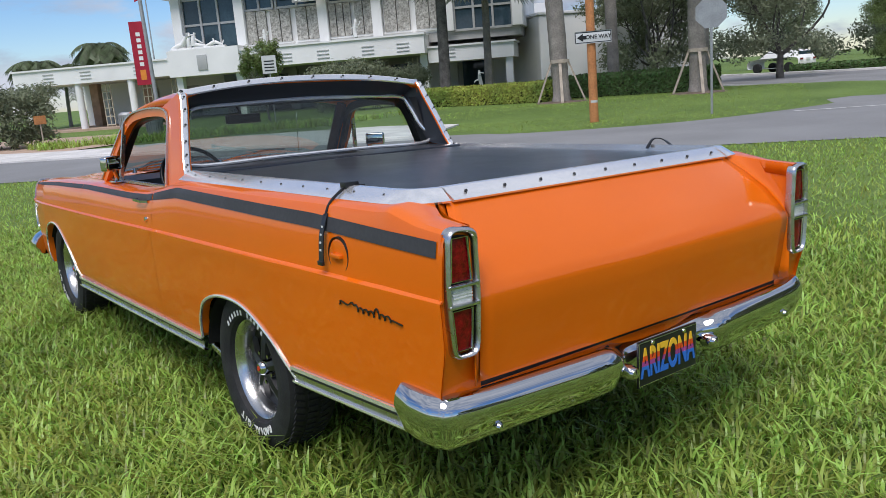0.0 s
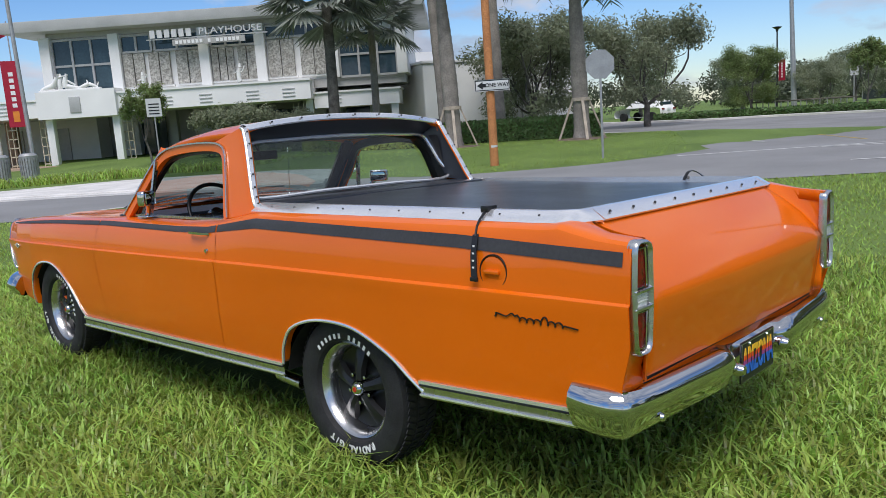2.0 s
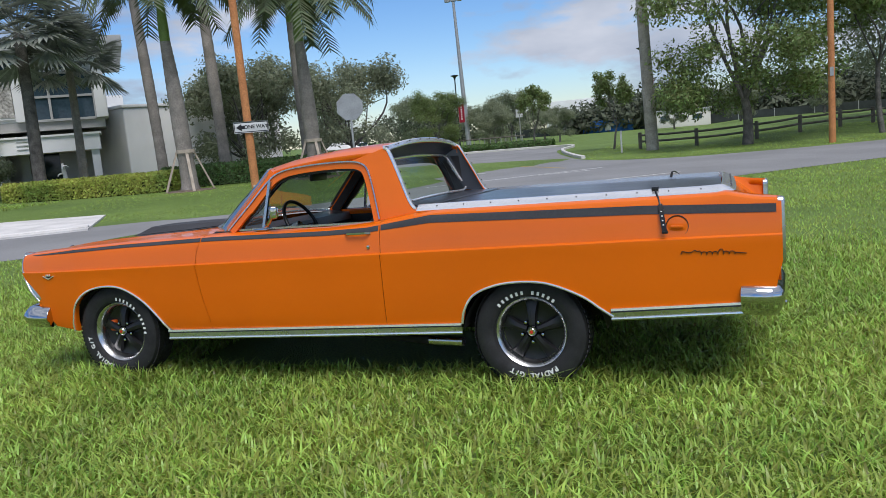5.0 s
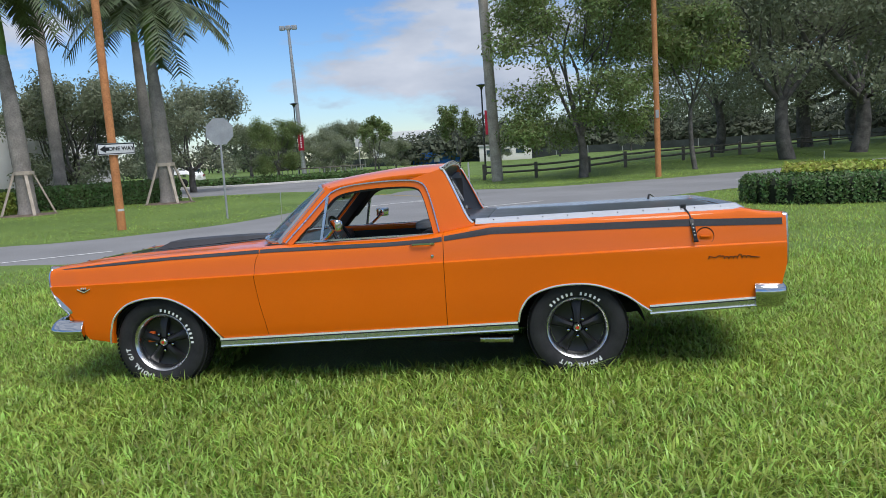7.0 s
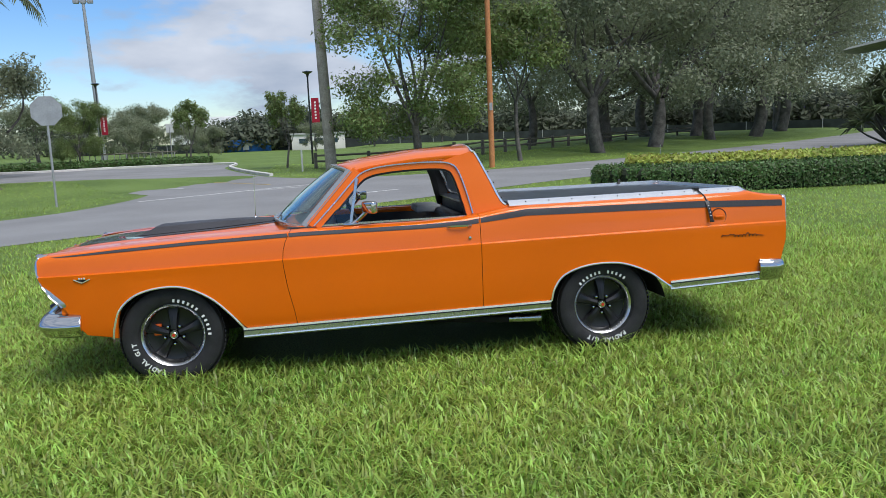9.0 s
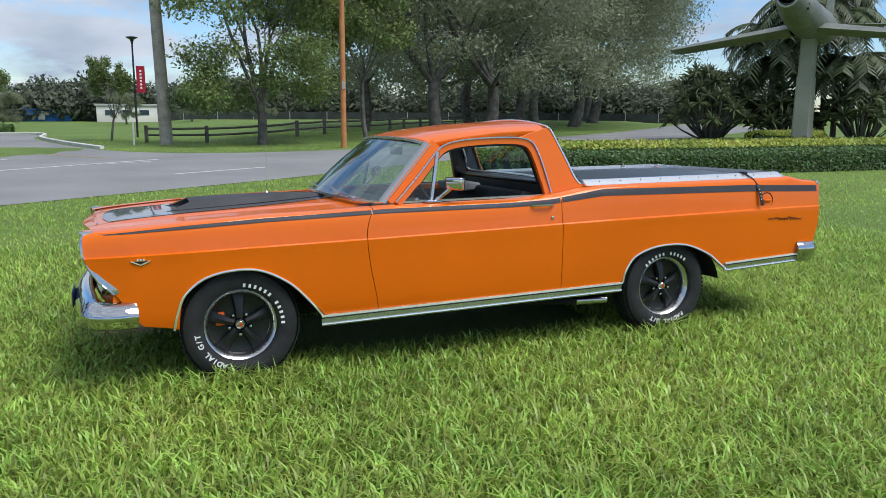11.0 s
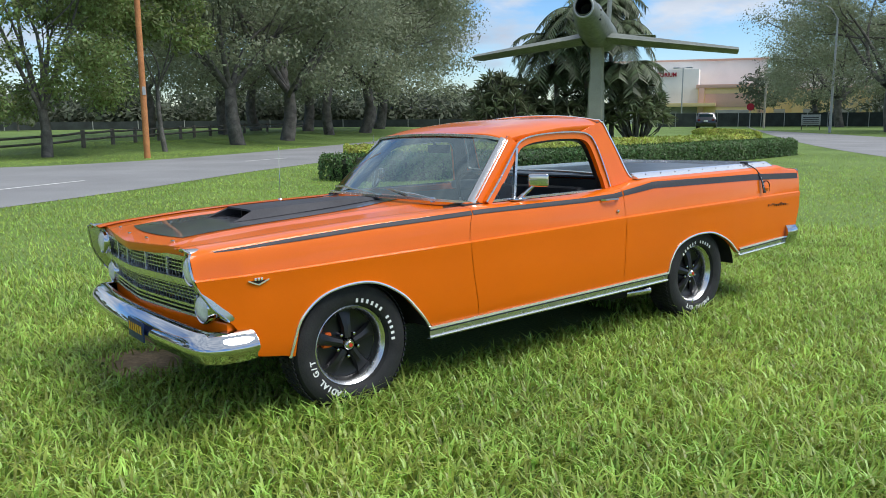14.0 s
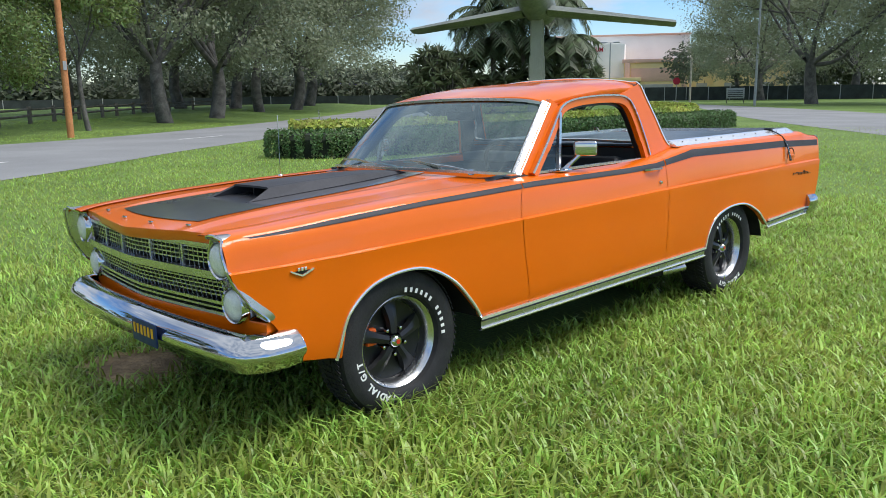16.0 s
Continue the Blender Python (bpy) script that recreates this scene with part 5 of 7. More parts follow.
def ab(name, u0, u1, d0, d1, z0, z1, material, label="", parent=None):
    return mesh_ob(name, *from_bm(box_bm(u1 - u0, d1 - d0, z1 - z0, (u0 + u1) / 2, (d0 + d1) / 2, z0, .03)), material, parent or aud, label)


ab("hall", -6, 12.5, 6, 30, 0, 9.2, PALEWALL, "pale tall hall")
ab("hall", 12.5, 26, 8, 30, 0, 7.2, PALEWALL, "pale lower hall")
ab("front_block", -4, 5, 0, 8, 0, 7.8, PALEWALL, "pale front block")
ab("front_block", 5, 12.2, -1, 8, 0, 5.0, CREAM, "cream middle block")
ab("cornice", 4.8, 12.4, -1.3, 8, 5.0, 5.5, PINK, "pink band")
ab("front_block", 12.2, 23.2, 2, 9, 0, 4.6, CREAM, "cream side wing")
ab("cornice", 12.2, 23.4, 1.7, 9, 4.6, 5.0, PINK, "pink band")
for u in (12.4, 15.5, 18.5, 23.0):
    ab("pier", u - .35, u + .35, 1.4, 2.2, 0, 4.7, CREAM, "cream pier")
# doorways are flat panels; the openings' shade is in their grey
for u in (13.9, 17, 20.8):
    ab("doorway", u - .6, u + .6, 1.95, 2.1, 0, 2.0, SHADEFITTINGS, "dark doorway")
# no hollow here: pink colour gives the recess its shade
ab("recess", 5.8, 11.4, -1.06, -.98, 2.3, 4.2, PINK, "shaded recess")
ab("entrance_canopy", 1.5, 7.0, -3, 0, 2.4, 2.9, CREAM, "projecting entrance canopy")
ab("doorway", 2.0, 5.5, -.1, .1, 0, 2.4, SHADEFITTINGS, "dark doorway")
letters("AUDITORIUM", .85, .05, RED, "wall_letters", aud, Matrix.Translation((.7, -.08, 7.0)) @ Matrix.Rotation(radians(90), 4, "X") @ Matrix.Diagonal((.7, 1, 1, 1)), "red wall lettering", .02)
ab("parapet", -6.1, 12.6, 5.8, 30, 9.2, 9.45, PINK, "pale pink parapet")
ab("parapet", 12.5, 26.1, 7.8, 30, 7.2, 7.4, GREYROOF, "grey roof edge")
# flat grey band: the windows' shade is in its colour
ab("window_band", 7.0, 10.6, -1.10, -1.0, 1.0, 1.9, SHADEFITTINGS, "shaded window band")
for u in (5.4, 11.8):
    ab("pier", u - .3, u + .3, -1.35, -.9, 0, 5.0, PINK, "pink pier")
arm = pole("street_lamp", 26.6, -58.5, 8.6, .11, .07, GALV, "tall grey street lamp with a curved arm", "street lamp", 10)
mesh_ob("arm", *sweep(catmull([(0, 0, 8.5), (.5, .3, 9.4), (1.6, .8, 9.95), (3.0, 1.5, 10.0)], 6), ring(.05, 6)), GALV, arm, "curved arm")
mesh_ob("lamp_head", *from_bm(box_bm(.75, .30, .14, 3.2, 1.6, 9.9, .05)), GALV, arm, "flat grey lamp head")
twin = pole("street_lamp", 61.2, -87.7, 7.6, .10, .07, GALV, "grey twin-headed street lamp before the auditorium", "street lamp", 10)
mesh_ob("crossbar", *sweep([(-.8, -.37, 7.55), (.8, .37, 7.55)], ring(.04, 6)), GALV, twin)
for k in (-1, 1):
    mesh_ob("lamp_head", *from_bm(box_bm(.9, .35, .16, .75 * k, .35 * k, 7.5, .05)), GALV, twin, "grey lamp head")
rs_ = pole("stop_sign", 45.2, -77.9, 2.6, .04, .04, GALV, "red octagonal road sign on a grey post", "road sign", 8)
oc2 = octagon(.42)
mesh_ob("sign_plate", [(x, y, .05) for x, y in oc2] + [(x, y, .042) for x, y in oc2], [tuple(range(8)), tuple(range(15, 7, -1))] + [(i, (i + 1) % 8, 8 + (i + 1) % 8, 8 + i) for i in range(8)], RED, rs_, "red octagonal plate", m=Matrix.Translation((-45.2, -77.9 * -1, 0)) @ facing(45.2, -77.9, 2.25, -3.9, 3.4))
pole("timber_pole", 41.4, -74.3, 4.6, .12, .10, POLEWOOD, "dark timber pole by the far road", "pole", 8)
board = thing("notice_board", "low grey notice board with dark lines", "sign", at(32.9, -67.6, 1, 30))
mesh_ob("panel", *from_bm(box_bm(1.6, .06, .95, 0, 0, .45, .01)), GALV, board)
for k in (-1, 1):
    mesh_ob("post", *from_bm(box_bm(.08, .08, 1.45, .75 * k, -.07, 0, .01)), WOODGREY, board)
mesh_ob("board_lines", *merged([from_bm(box_bm(1.3, .01, .06, 0, .036, .6 + .17 * i)) for i in range(4)]), BLACK, board)
far_b = thing("far_warehouse", "long low white building beyond the park", "building")
mesh_ob("hall", *from_bm(box_bm(14, 30, 4.6, 152, 5, 0, .05)), WHITEWALL, far_b, "long white wall")
mesh_ob("hall", *from_bm(box_bm(14, 12, 5.8, 156, 24, 0, .05)), WHITEWALL, far_b, "taller white block")
mesh_ob("roof_edge", *from_bm(box_bm(14.4, 30.4, .4, 152, 5, 4.6)), GREYROOF, far_b)
for k in range(8):
    mesh_ob("window", *from_bm(box_bm(.2, 2.6, 1.2, 144.95, -8 + 3.6 * k, 2.2)), BLUEGLASS, far_b)
for x, y, w, h in ((88.5, 1.9, 6.0, 1.7),):
    shed = thing("park_building", "low pale building beyond the park's lawn", "building", at(x, y))
    mesh_ob("wall", *from_bm(box_bm(5, w, h, 0, 0, 0, .04)), PALEWALL, shed, "pale wall")
    mesh_ob("roof_edge", *from_bm(box_bm(5.3, w + .3, .2, 0, 0, h, .03)), GREYROOF, shed)
    for k in (-1, 0, 1):
        mesh_ob("window", *from_bm(box_bm(.06, w * .16, h * .3, -2.52, w * .28 * k, h * .45)), BLUEGLASS, shed, "dark window")
blue = thing("storage_container", "long blue tarpaulined container in the park", "container", at(93, 10.6))
mesh_ob("body", *from_bm(box_bm(2.2, 5.9, 1.4, 0, 0, 0, .04)), BLUEBOX, blue)
mesh_ob("door", *from_bm(box_bm(.06, .7, .9, -1.12, .0, .2, .02)), WHITEWALL, blue)
pp = thing("play_shelter", "low purple shelter among the oaks", "shelter", at(84, -60))
mesh_ob("roof", *from_bm(box_bm(9, 12, .35, 0, 0, 2.3, .1)), PURPLE, pp)
mesh_ob("wall", *from_bm(box_bm(8, 11, 2.3, 0, 0, 0, .05)), PURPLE, pp)
stand = thing("cycle_racks", "row of grey hoop racks beyond the road", "cycle racks")
for k in range(9):
    u = k / 8
    bx_, by_ = 50.5 + .6 * u, 17.6 - 6.2 * u
    mesh_ob("hoop", *sweep([(bx_, by_ - .22, 0), (bx_, by_ - .22, .85), (bx_, by_ + .22, .85), (bx_, by_ + .22, 0)], ring(.035, 6)), GALV, stand)
mesh_ob("rail", *sweep([(50.47, 18.0, .88), (51.13, 11.0, .88)], ring(.05, 6)), WOODGREY, stand)


# ---- parked vehicles far off ----
def far_car(name, x, y, rz, L, W, H, paint, label, boxy=.55):
    t = thing(name, label, "car", at(x, y, 1, rz))
    s = [(-L / 2, .45), (-L / 2 + .05, .85), (-L * .47, H * .62), (-L * .40, H * .95), (-L * .2, H), (L * .08, H), (L * .24, H * .66), (L * .46, H * .58), (L / 2, .7), (L / 2, .4), (L / 2 - .1, .3), (-L / 2 + .1, .3)]
    rows = [[(a, y_ * W / 2, b if b < H * .64 or abs(y_) < .85 else b) for a, b in s] for y_ in (-1, -.8, .8, 1)]
    rows[0] = [(a * .98, q, min(b, H * .66)) for a, q, b in rows[0]]
    rows[3] = [(a * .98, q, min(b, H * .66)) for a, q, b in rows[3]]
    v, f = grid(rows, close=True)
    mesh_ob("body", v, f, paint, t, deg=50)
    mesh_ob("rear_glass", *from_bm(box_bm(.03, W * .7, H * .24, -L * .44, 0, H * .66)), BLUEGLASS, t)
    for sy in (-1, 1):
        mesh_ob("side_glass", *from_bm(box_bm(L * .5, .02, H * .22, -L * .1, sy * W * .43, H * .68)), BLUEGLASS, t)
        mesh_ob("tail_lamp", *from_bm(box_bm(.04, .25, .12, -L / 2 - .005, sy * W * .36, H * .52)), REDLENS, t)
        for xx in (-L * .3, L * .3):
            mesh_ob("car_wheel", *spun([(0, -.12), (.32, -.12), (.34, -.06), (.34, .06), (.32, .12), (0, .12)], 20, "y"), RUBBER, t, m=Matrix.Translation((xx, sy * (W / 2 - .1), .33)))
    mesh_ob("plate", *from_bm(box_bm(.02, .4, .14, -L / 2 - .01, 0, .75)), WHITEWALL, t)
    return t


far_car("parked_car", 45, -69.5, -58, 4.6, 1.9, 1.65, CARDARK, "dark sport utility car on the side road")
far_car("parked_car", 26, -92, 20, 4.5, 1.8, 1.5, CARDARK, "dark parked saloon beyond the fence")
far_car("parked_car", 52, 26, 80, 4.4, 1.8, 1.5, WHITEWALL, "white parked car behind the trees")
far_car("parked_truck", 104, -3.5, 200, 6.0, 2.3, 2.3, WHITEWALL, "white parked truck beyond the park")

# ---- the car: a two-door coupe utility, nose towards +y, built in its own frame ----
car = thing("pickup_truck", "orange vintage two-door utility pickup with charcoal stripes, parked on the lawn", "pickup truck", CAR)


def line(pairs):
    ys, zs = [p[0] for p in pairs][::-1], [p[1] for p in pairs][::-1]
    return lambda y: float(np.interp(y, ys, zs))


SHOULDER = line([(2.2, .872), (2.1, .886), (1.7, .918), (1.29, .938), (.9, .948), (.58, .958), (-.22, .966), (-.5, .982), (-.62, .998), (-.8, 1.028), (-.95, 1.04), (-2.0, 1.048), (-2.43, 1.05), (-2.49, 1.056), (-2.53, 1.046), (-2.62, 1.026), (-2.77, 1.012)])
CREASE = line([(2.2, .746), (1.3, .763), (.7, .772), (.1, .784), (-.45, .797), (-1.4, .812), (-2.1, .822), (-2.8, .83)])
front_arch = [(p.x, p.y) for p in catmull([(1.790, .335, 0), (1.772, .42, 0), (1.728, .528, 0), (1.622, .613, 0), (1.47, .648, 0), (1.32, .636, 0), (1.17, .558, 0), (1.06, .45, 0), (.975, .343, 0)], 8)]
rear_arch = [(p.x, p.y) for p in catmull([(-1.055, .388, 0), (-1.075, .47, 0), (-1.14, .556, 0), (-1.27, .608, 0), (-1.42, .624, 0), (-1.57, .609, 0), (-1.74, .541, 0), (-1.84, .47, 0), (-1.905, .425, 0)], 8)]
BOTTOM = line([(2.2, .37), (1.9, .35), (1.80, .335)] + front_arch + [(.9, .345)] + [(-1.0, .386)] + rear_arch + [(-2.0, .428), (-2.8, .46)])
LOWX = lambda z: float(np.interp(z, [.25, .32, .40, .55, .70, .85], [.835, .862, .882, .893, .898, .902]))


def taper(y):
    return float(np.interp(y, [-2.8, -1.8, 1.2, 1.7, 2.0, 2.2], [.98, 1.0, 1.0, .995, .975, .936]))


UPPER = [(0, 0, 0), (.04, .0, .02), (.10, .015, .055), (.35, .020, .35), (.6, .028, .62), (.8, .039, .83), (.9, .052, .93), (.96, .072, .98), (1.0, .105, 1.0)]


def fold(y):
    """How far the shoulder leans in: less towards the tail."""
    return float(np.interp(y, [-2.8, -2.1], [.5, 1.0]))


def side_x(y, z):
    """Half width of the body at a height."""
    zc, zs = CREASE(y), SHOULDER(y)
    if z <= zc:
        return (LOWX(z) + (.905 - LOWX(zc)) * max(0, 1 - (zc - z) / .05) * .6) * taper(y)
    w = min(1, (z - zc) / (zs - zc))
    return (.903 - fold(y) * float(np.interp(w, [u[2] for u in UPPER], [u[1] for u in UPPER]))) * taper(y)


def nose_shift(z):
    return float(np.interp(z, [.33, .45, .54, .557, .62, .70, .75, .87], [-.255, -.165, -.108, -.092, -.024, .026, .044, .050]))


def door_front(z):
    return float(np.interp(z, [.30, .43, .6, .76, .86, .92, .97], [.635, .652, .688, .709, .700, .672, .645]))


def skin(name, y_a, y_b, shift_a, shift_b, n, side, edge_in, label=""):
    """A body panel between two stations, from the sill up over the shoulder. side: -1 for the driver's."""
    rows = []
    for i in range(n + 1):
        u = i / n
        yn = y_a + (y_b - y_a) * u
        zb, zc, zs = BOTTOM(yn), CREASE(yn), SHOULDER(yn)
        zs_pts = [(zb, -.035), (zb, -.006), (zb + .004, 0)] + [(zb + (zc - zb) * k / 9, 0) for k in range(1, 10)]
        row = []
        for z, dx in zs_pts:
            row.append((side_x(yn, z) + dx, z))
        for w, dx, zf in UPPER[1:]:
            row.append(((.903 - dx * fold(yn)) * taper(yn), zc + (zs - zc) * zf))
        inner = edge_in(yn)
        for k in range(1, 4):
            edge = .903 - .105 * fold(yn)
            row.append(((edge + (inner - edge) * k / 3) * taper(yn), zs + .004 * math.sin(k / 3 * math.pi)))
        out = []
        for x, z in row:
            y = yn + shift_a(z) * max(0, 1 - u * 3) ** 1.5 + shift_b(z) * max(0, 1 - (1 - u) * 3) ** 1.5
            far = 1 - .02 * max(0.0, (y - 1.85) / .35) if side > 0 else 1
            out.append((side * x * far * taper(y) / taper(yn), y, z))
        rows.append(out)
    v, f = grid(rows, flip=(side < 0))
    return thick(mesh_ob(name, v, f, PAINT, car, label, 28), .004, -1, False)


none = lambda z: 0.0
G = .002
for sd in (-1, 1):
    skin("front_fender", 2.17, .69 + G, nose_shift, lambda z: door_front(z) - .69, 90, sd, lambda y: float(np.interp(y, [2.05, 2.17], [.705, .66])))
    skin("door", .69 - G, -.585 + G, lambda z: door_front(z) - .69, none, 40, sd, lambda y: .735)
    skin("bedside_panel", -.585 - G, -2.744, none, lambda z: float(np.interp(z, [.45, .59, .70, 1.0], [.03, .03, 0, 0])), 110, sd, lambda y: float(np.interp(y, [-2.745, -2.62, -2.53, -2.50, -2.47, -2.37], [.792, .782, .735, .665, .64, .72])))

# dark backing strips, added to give the door gaps their shade
for sd in (-1, 1):
    for edge in (door_front, lambda z: -.585):
        rows = []
        for z in np.linspace(.34, .95, 14):
            y = edge(z)
            rows.append([(sd * (side_x(y, z) - .016), y - .02, z), (sd * (side_x(y, z) - .016), y + .02, z)])
        mesh_ob("door_gap_backing", *grid(rows, flip=(sd > 0)), WELL, car, "black door rubber")

# charcoal stripe along each shoulder
STRIPE_LO = line([(2.1, .866), (1.7, .884), (1.29, .903), (.58, .922), (-.22, .924), (-.5, .932), (-.7, .952), (-.9, .972), (-2.08, .962), (-2.72, .944)])
STRIPE_HI = line([(2.1, .870), (1.7, .900), (1.29, .921), (.58, .944), (-.22, .949), (-.5, .958), (-.7, .985), (-.9, 1.013), (-2.08, 1.004), (-2.72, .984)])


def strip(name, y_a, y_b, lo, hi, side, material, out=.003, n=70, label="", k=5):
    rows = []
    for i in range(n + 1):
        y = y_a + (y_b - y_a) * i / n
        row = []
        for j in range(k + 1):
            z = lo(y) + (hi(y) - lo(y)) * j / k
            row.append((side * (side_x(y, z) + out), y, z + (out * .6 if j == k else 0)))
        rows.append(row)
    v, f = grid(rows, flip=(side < 0))
    return mesh_ob(name, v, f, material, car, label)


for sd in (-1, 1):
    for a, b in ((2.15, door_front(.93) + .004), (door_front(.93) - .004, -.578), (-.592, -2.72)):
        strip("stripe", a, b, STRIPE_LO, STRIPE_HI, sd, DARKSTRIPE, label="satin charcoal stripe")
    # bright sill trim and the trim behind the rear wheel
    for a, b, nm in ((.985, -1.050, "rocker_trim"), (-1.895, -2.575, "rear_trim")):
        lo = (lambda y: .284 + (.974 - y) * .0205) if a > 0 else (lambda y: .402 - (1.885 + y) * .041)
        rows = []
        for i in range(31):
            y = a + (b - a) * i / 30
            row = []
            for dz, dx in ((0, -.02), (0, .004), (.012, .008), (.014, .003), (.028, .003), (.046, .003), (.05, .008), (.062, .008), (.066, .0), (.066, -.02)):
                row.append((sd * (max(.872, LOWX(lo(y) + dz)) * taper(y) + dx), y, lo(y) + dz))
            rows.append(row)
        v, f = grid(rows, flip=(sd < 0))
        trim = mesh_ob(nm, v, f, BRUSHED, car, "ribbed bright sill trim", 20)
        for dz, w_, mt in ((.060, .006, RAIL), (.048, .003, BLACK), (.012, .003, RAIL)):
            mesh_ob("trim_line", *sweep([(sd * (max(.872, LOWX(lo(y) + dz)) * taper(y) + .008), y, lo(y) + dz) for y in np.linspace(a, b, 16)], [(-.004, -w_), (.004, -w_), (.003, w_), (-.004, w_)]), mt, trim)
    # bright lips round the wheel arches
    for arch, nm in ((front_arch, "arch_lip"), (rear_arch, "arch_lip")):
        path = [(sd * (side_x(y, z + .004) + .001), y, z) for y, z in arch]
        mesh_ob(nm, *sweep(path, [(-.006, -.004), (.006, -.004), (.006, .004), (0, .006), (-.006, .004)], up=(sd, 0, 0)), RAIL, car, "thin bright wheel arch lip", 30)
    # black wheel housings
    for yc in (1.40, -1.46):
        rows = []
        for xx in (.858, .60, .45):
            rows.append([(sd * xx, yc + .41 * math.cos(a), .31 + .345 * math.sin(a)) for a in np.linspace(.12, math.pi - .12, 24)])
        rows.append([(sd * .45, yc, .31)] * 24)
        mesh_ob("wheel_housing", *grid(rows), WELL, car, "dark wheel housing")

# dark floor pan, frame rails, exhaust
mesh_ob("floor_pan", *merged([from_bm(box_bm(1.30, 1.95, .06, 0, -.02, .32, .01)), from_bm(box_bm(1.1, .75, .06, 0, -2.30, .47, .01)), from_bm(box_bm(.10, 3.1, .09, -.42, .35, .27, .01)), from_bm(box_bm(.10, 3.1, .09, .42, .35, .27, .01)), from_bm(box_bm(1.5, .30, .05, 0, 1.98, .40, .01)), from_bm(box_bm(.98, .9, .2, 0, 1.4, .38, .02)), from_bm(box_bm(.9, .9, .2, 0, -1.45, .40, .02))]), WELL, car)
axle = mesh_ob("rear_axle", *from_bm(cyl_bm(.045, .045, 1.4, 12, Matrix.Translation((-.7, -1.435, .32)) @ Matrix.Rotation(radians(90), 4, "Y"))), WELL, car)
mesh_ob("differential", *spun([(0, -.14), (.09, -.12), (.13, 0), (.09, .12), (0, .14)], 16, "x"), WELL, axle, m=Matrix.Translation((0, -1.435, .32)))
pipe = mesh_ob("exhaust_pipe", *sweep(catmull([(-.5, .2, .26), (-.55, -.3, .25), (-.66, -.62, .25), (-.72, -.80, .252)], 6), ring(.026, 10)), WELL, car, "dark side exhaust pipe")
mesh_ob("exhaust_tip", *sweep([(-.72, -.79, .252), (-.735, -.90, .252), (-.75, -1.01, .252)], ring(.028, 12), caps=False), BRUSHED, pipe, "short bright tip")
mesh_ob("silencer", *sweep([(-.5, .1, .29), (-.5, -.45, .28)], ring(.06, 12)), WELL, pipe)

# ---- bonnet, cowl and scoop ----
HOODC = line([(2.30, .838), (2.24, .862), (2.15, .886), (2.0, .903), (1.73, .920), (1.2, .946), (.62, .982)])


def hood_z(x, y):
    e = min(1, abs(x) / .70)
    zc, zf = HOODC(y), SHOULDER(min(y, 2.15)) - .006
    base = zc + (zf - zc) * e ** 2.2
    ridge = .010 * math.exp(-((abs(x) - .46) / .035) ** 2) * float(np.interp(y, [.7, 1.0, 1.9, 2.15], [0, 1, 1, .2]))
    return base + ridge


def hood_front(x):
    return 2.250 - .080 * (abs(x) / .66) ** 1.3


rows = []
for i in range(49):
    u = i / 48
    row = []
    for j in range(57):
        x = -.698 + 1.396 * j / 56
        yb = .70 - .08 * (x / .7) ** 2 + .04
        y = hood_front(x) + (yb - hood_front(x)) * u ** .8
        row.append((x, y, hood_z(x, y)))
    if i == 0:
        rows.append([(x, y - .012, z - .045) for x, y, z in row])
        rows.append([(x, y + .002, z - .022) for x, y, z in row])
    rows.append(row)
mesh_ob("hood", *grid(rows), PAINT, car, "long orange bonnet", 40)
rows = []
for i in range(5):
    y = .735 - .08 * i / 4
    rows.append([(x, y - .10 * (x / .72) ** 2, hood_z(x, .72) + (.004 if i else -.012) + .012 * i / 4) for x in np.linspace(-.74, .74, 25)])
mesh_ob("cowl", *grid(rows), PAINT, car, "cowl panel below the windscreen")
rows = []
for i in range(31):
    u = i / 30
    y = 2.140 + (.66 - 2.140) * u
    w = float(np.interp(u, [0, .5, .75, 1], [.385, .345, .30, .20]))
    rows.append([(x, y - .05 * (abs(x) / .4) ** 2 * (1 - u), hood_z(x, y - .05 * (abs(x) / .4) ** 2 * (1 - u)) + .003) for x in np.linspace(-w, w, 25)])
mesh_ob("hood_stripe", *grid(rows), HOODSTRIPE, car, "broad satin charcoal bonnet stripe")
scoop_rows = []
for y, wb, wt, h in ((1.77, .190, .190, .002), (1.72, .188, .182, .016), (1.635, .184, .158, .048), (1.38, .172, .142, .046), (1.08, .152, .122, .036), (.88, .132, .102, .021), (.76, .110, .085, .006)):
    zb = hood_z(wb, y) + .002
    zt = hood_z(0, y) + h
    scoop_rows.append([(-wb, y, zb), (-wt, y, zt - .004), (-wt + .012, y, zt), (0, y, zt + .001), (wt - .012, y, zt), (wt, y, zt - .004), (wb, y, zb)])
outer = scoop_rows[2:]
v1 = grid(outer)
lip_l = [[r[0] for r in scoop_rows[:3]], [(r[1][0] - 0, r[1][1], r[1][2]) for r in scoop_rows[:3]]]
lip_r = [[r[6] for r in scoop_rows[:3]], [r[5] for r in scoop_rows[:3]]]
scoop = thick(mesh_ob("hood_scoop", *merged([v1, grid(lip_l), grid(lip_r)]), DARKSTRIPE, car, "matt black wedge-shaped bonnet scoop", 14), .01, 0)
scoop.data.polygons.foreach_set("use_smooth", [False] * len(scoop.data.polygons))
mesh_ob("scoop_mouth", *merged([from_bm(box_bm(.28, .02, .038, 0, 1.50, hood_z(0, 1.5) + .004))] + [from_bm(box_bm(.008, .09, .042, x, 1.575, hood_z(0, 1.575) + .003)) for x in (0,)]), BLACK, scoop, "dark slotted scoop mouth")
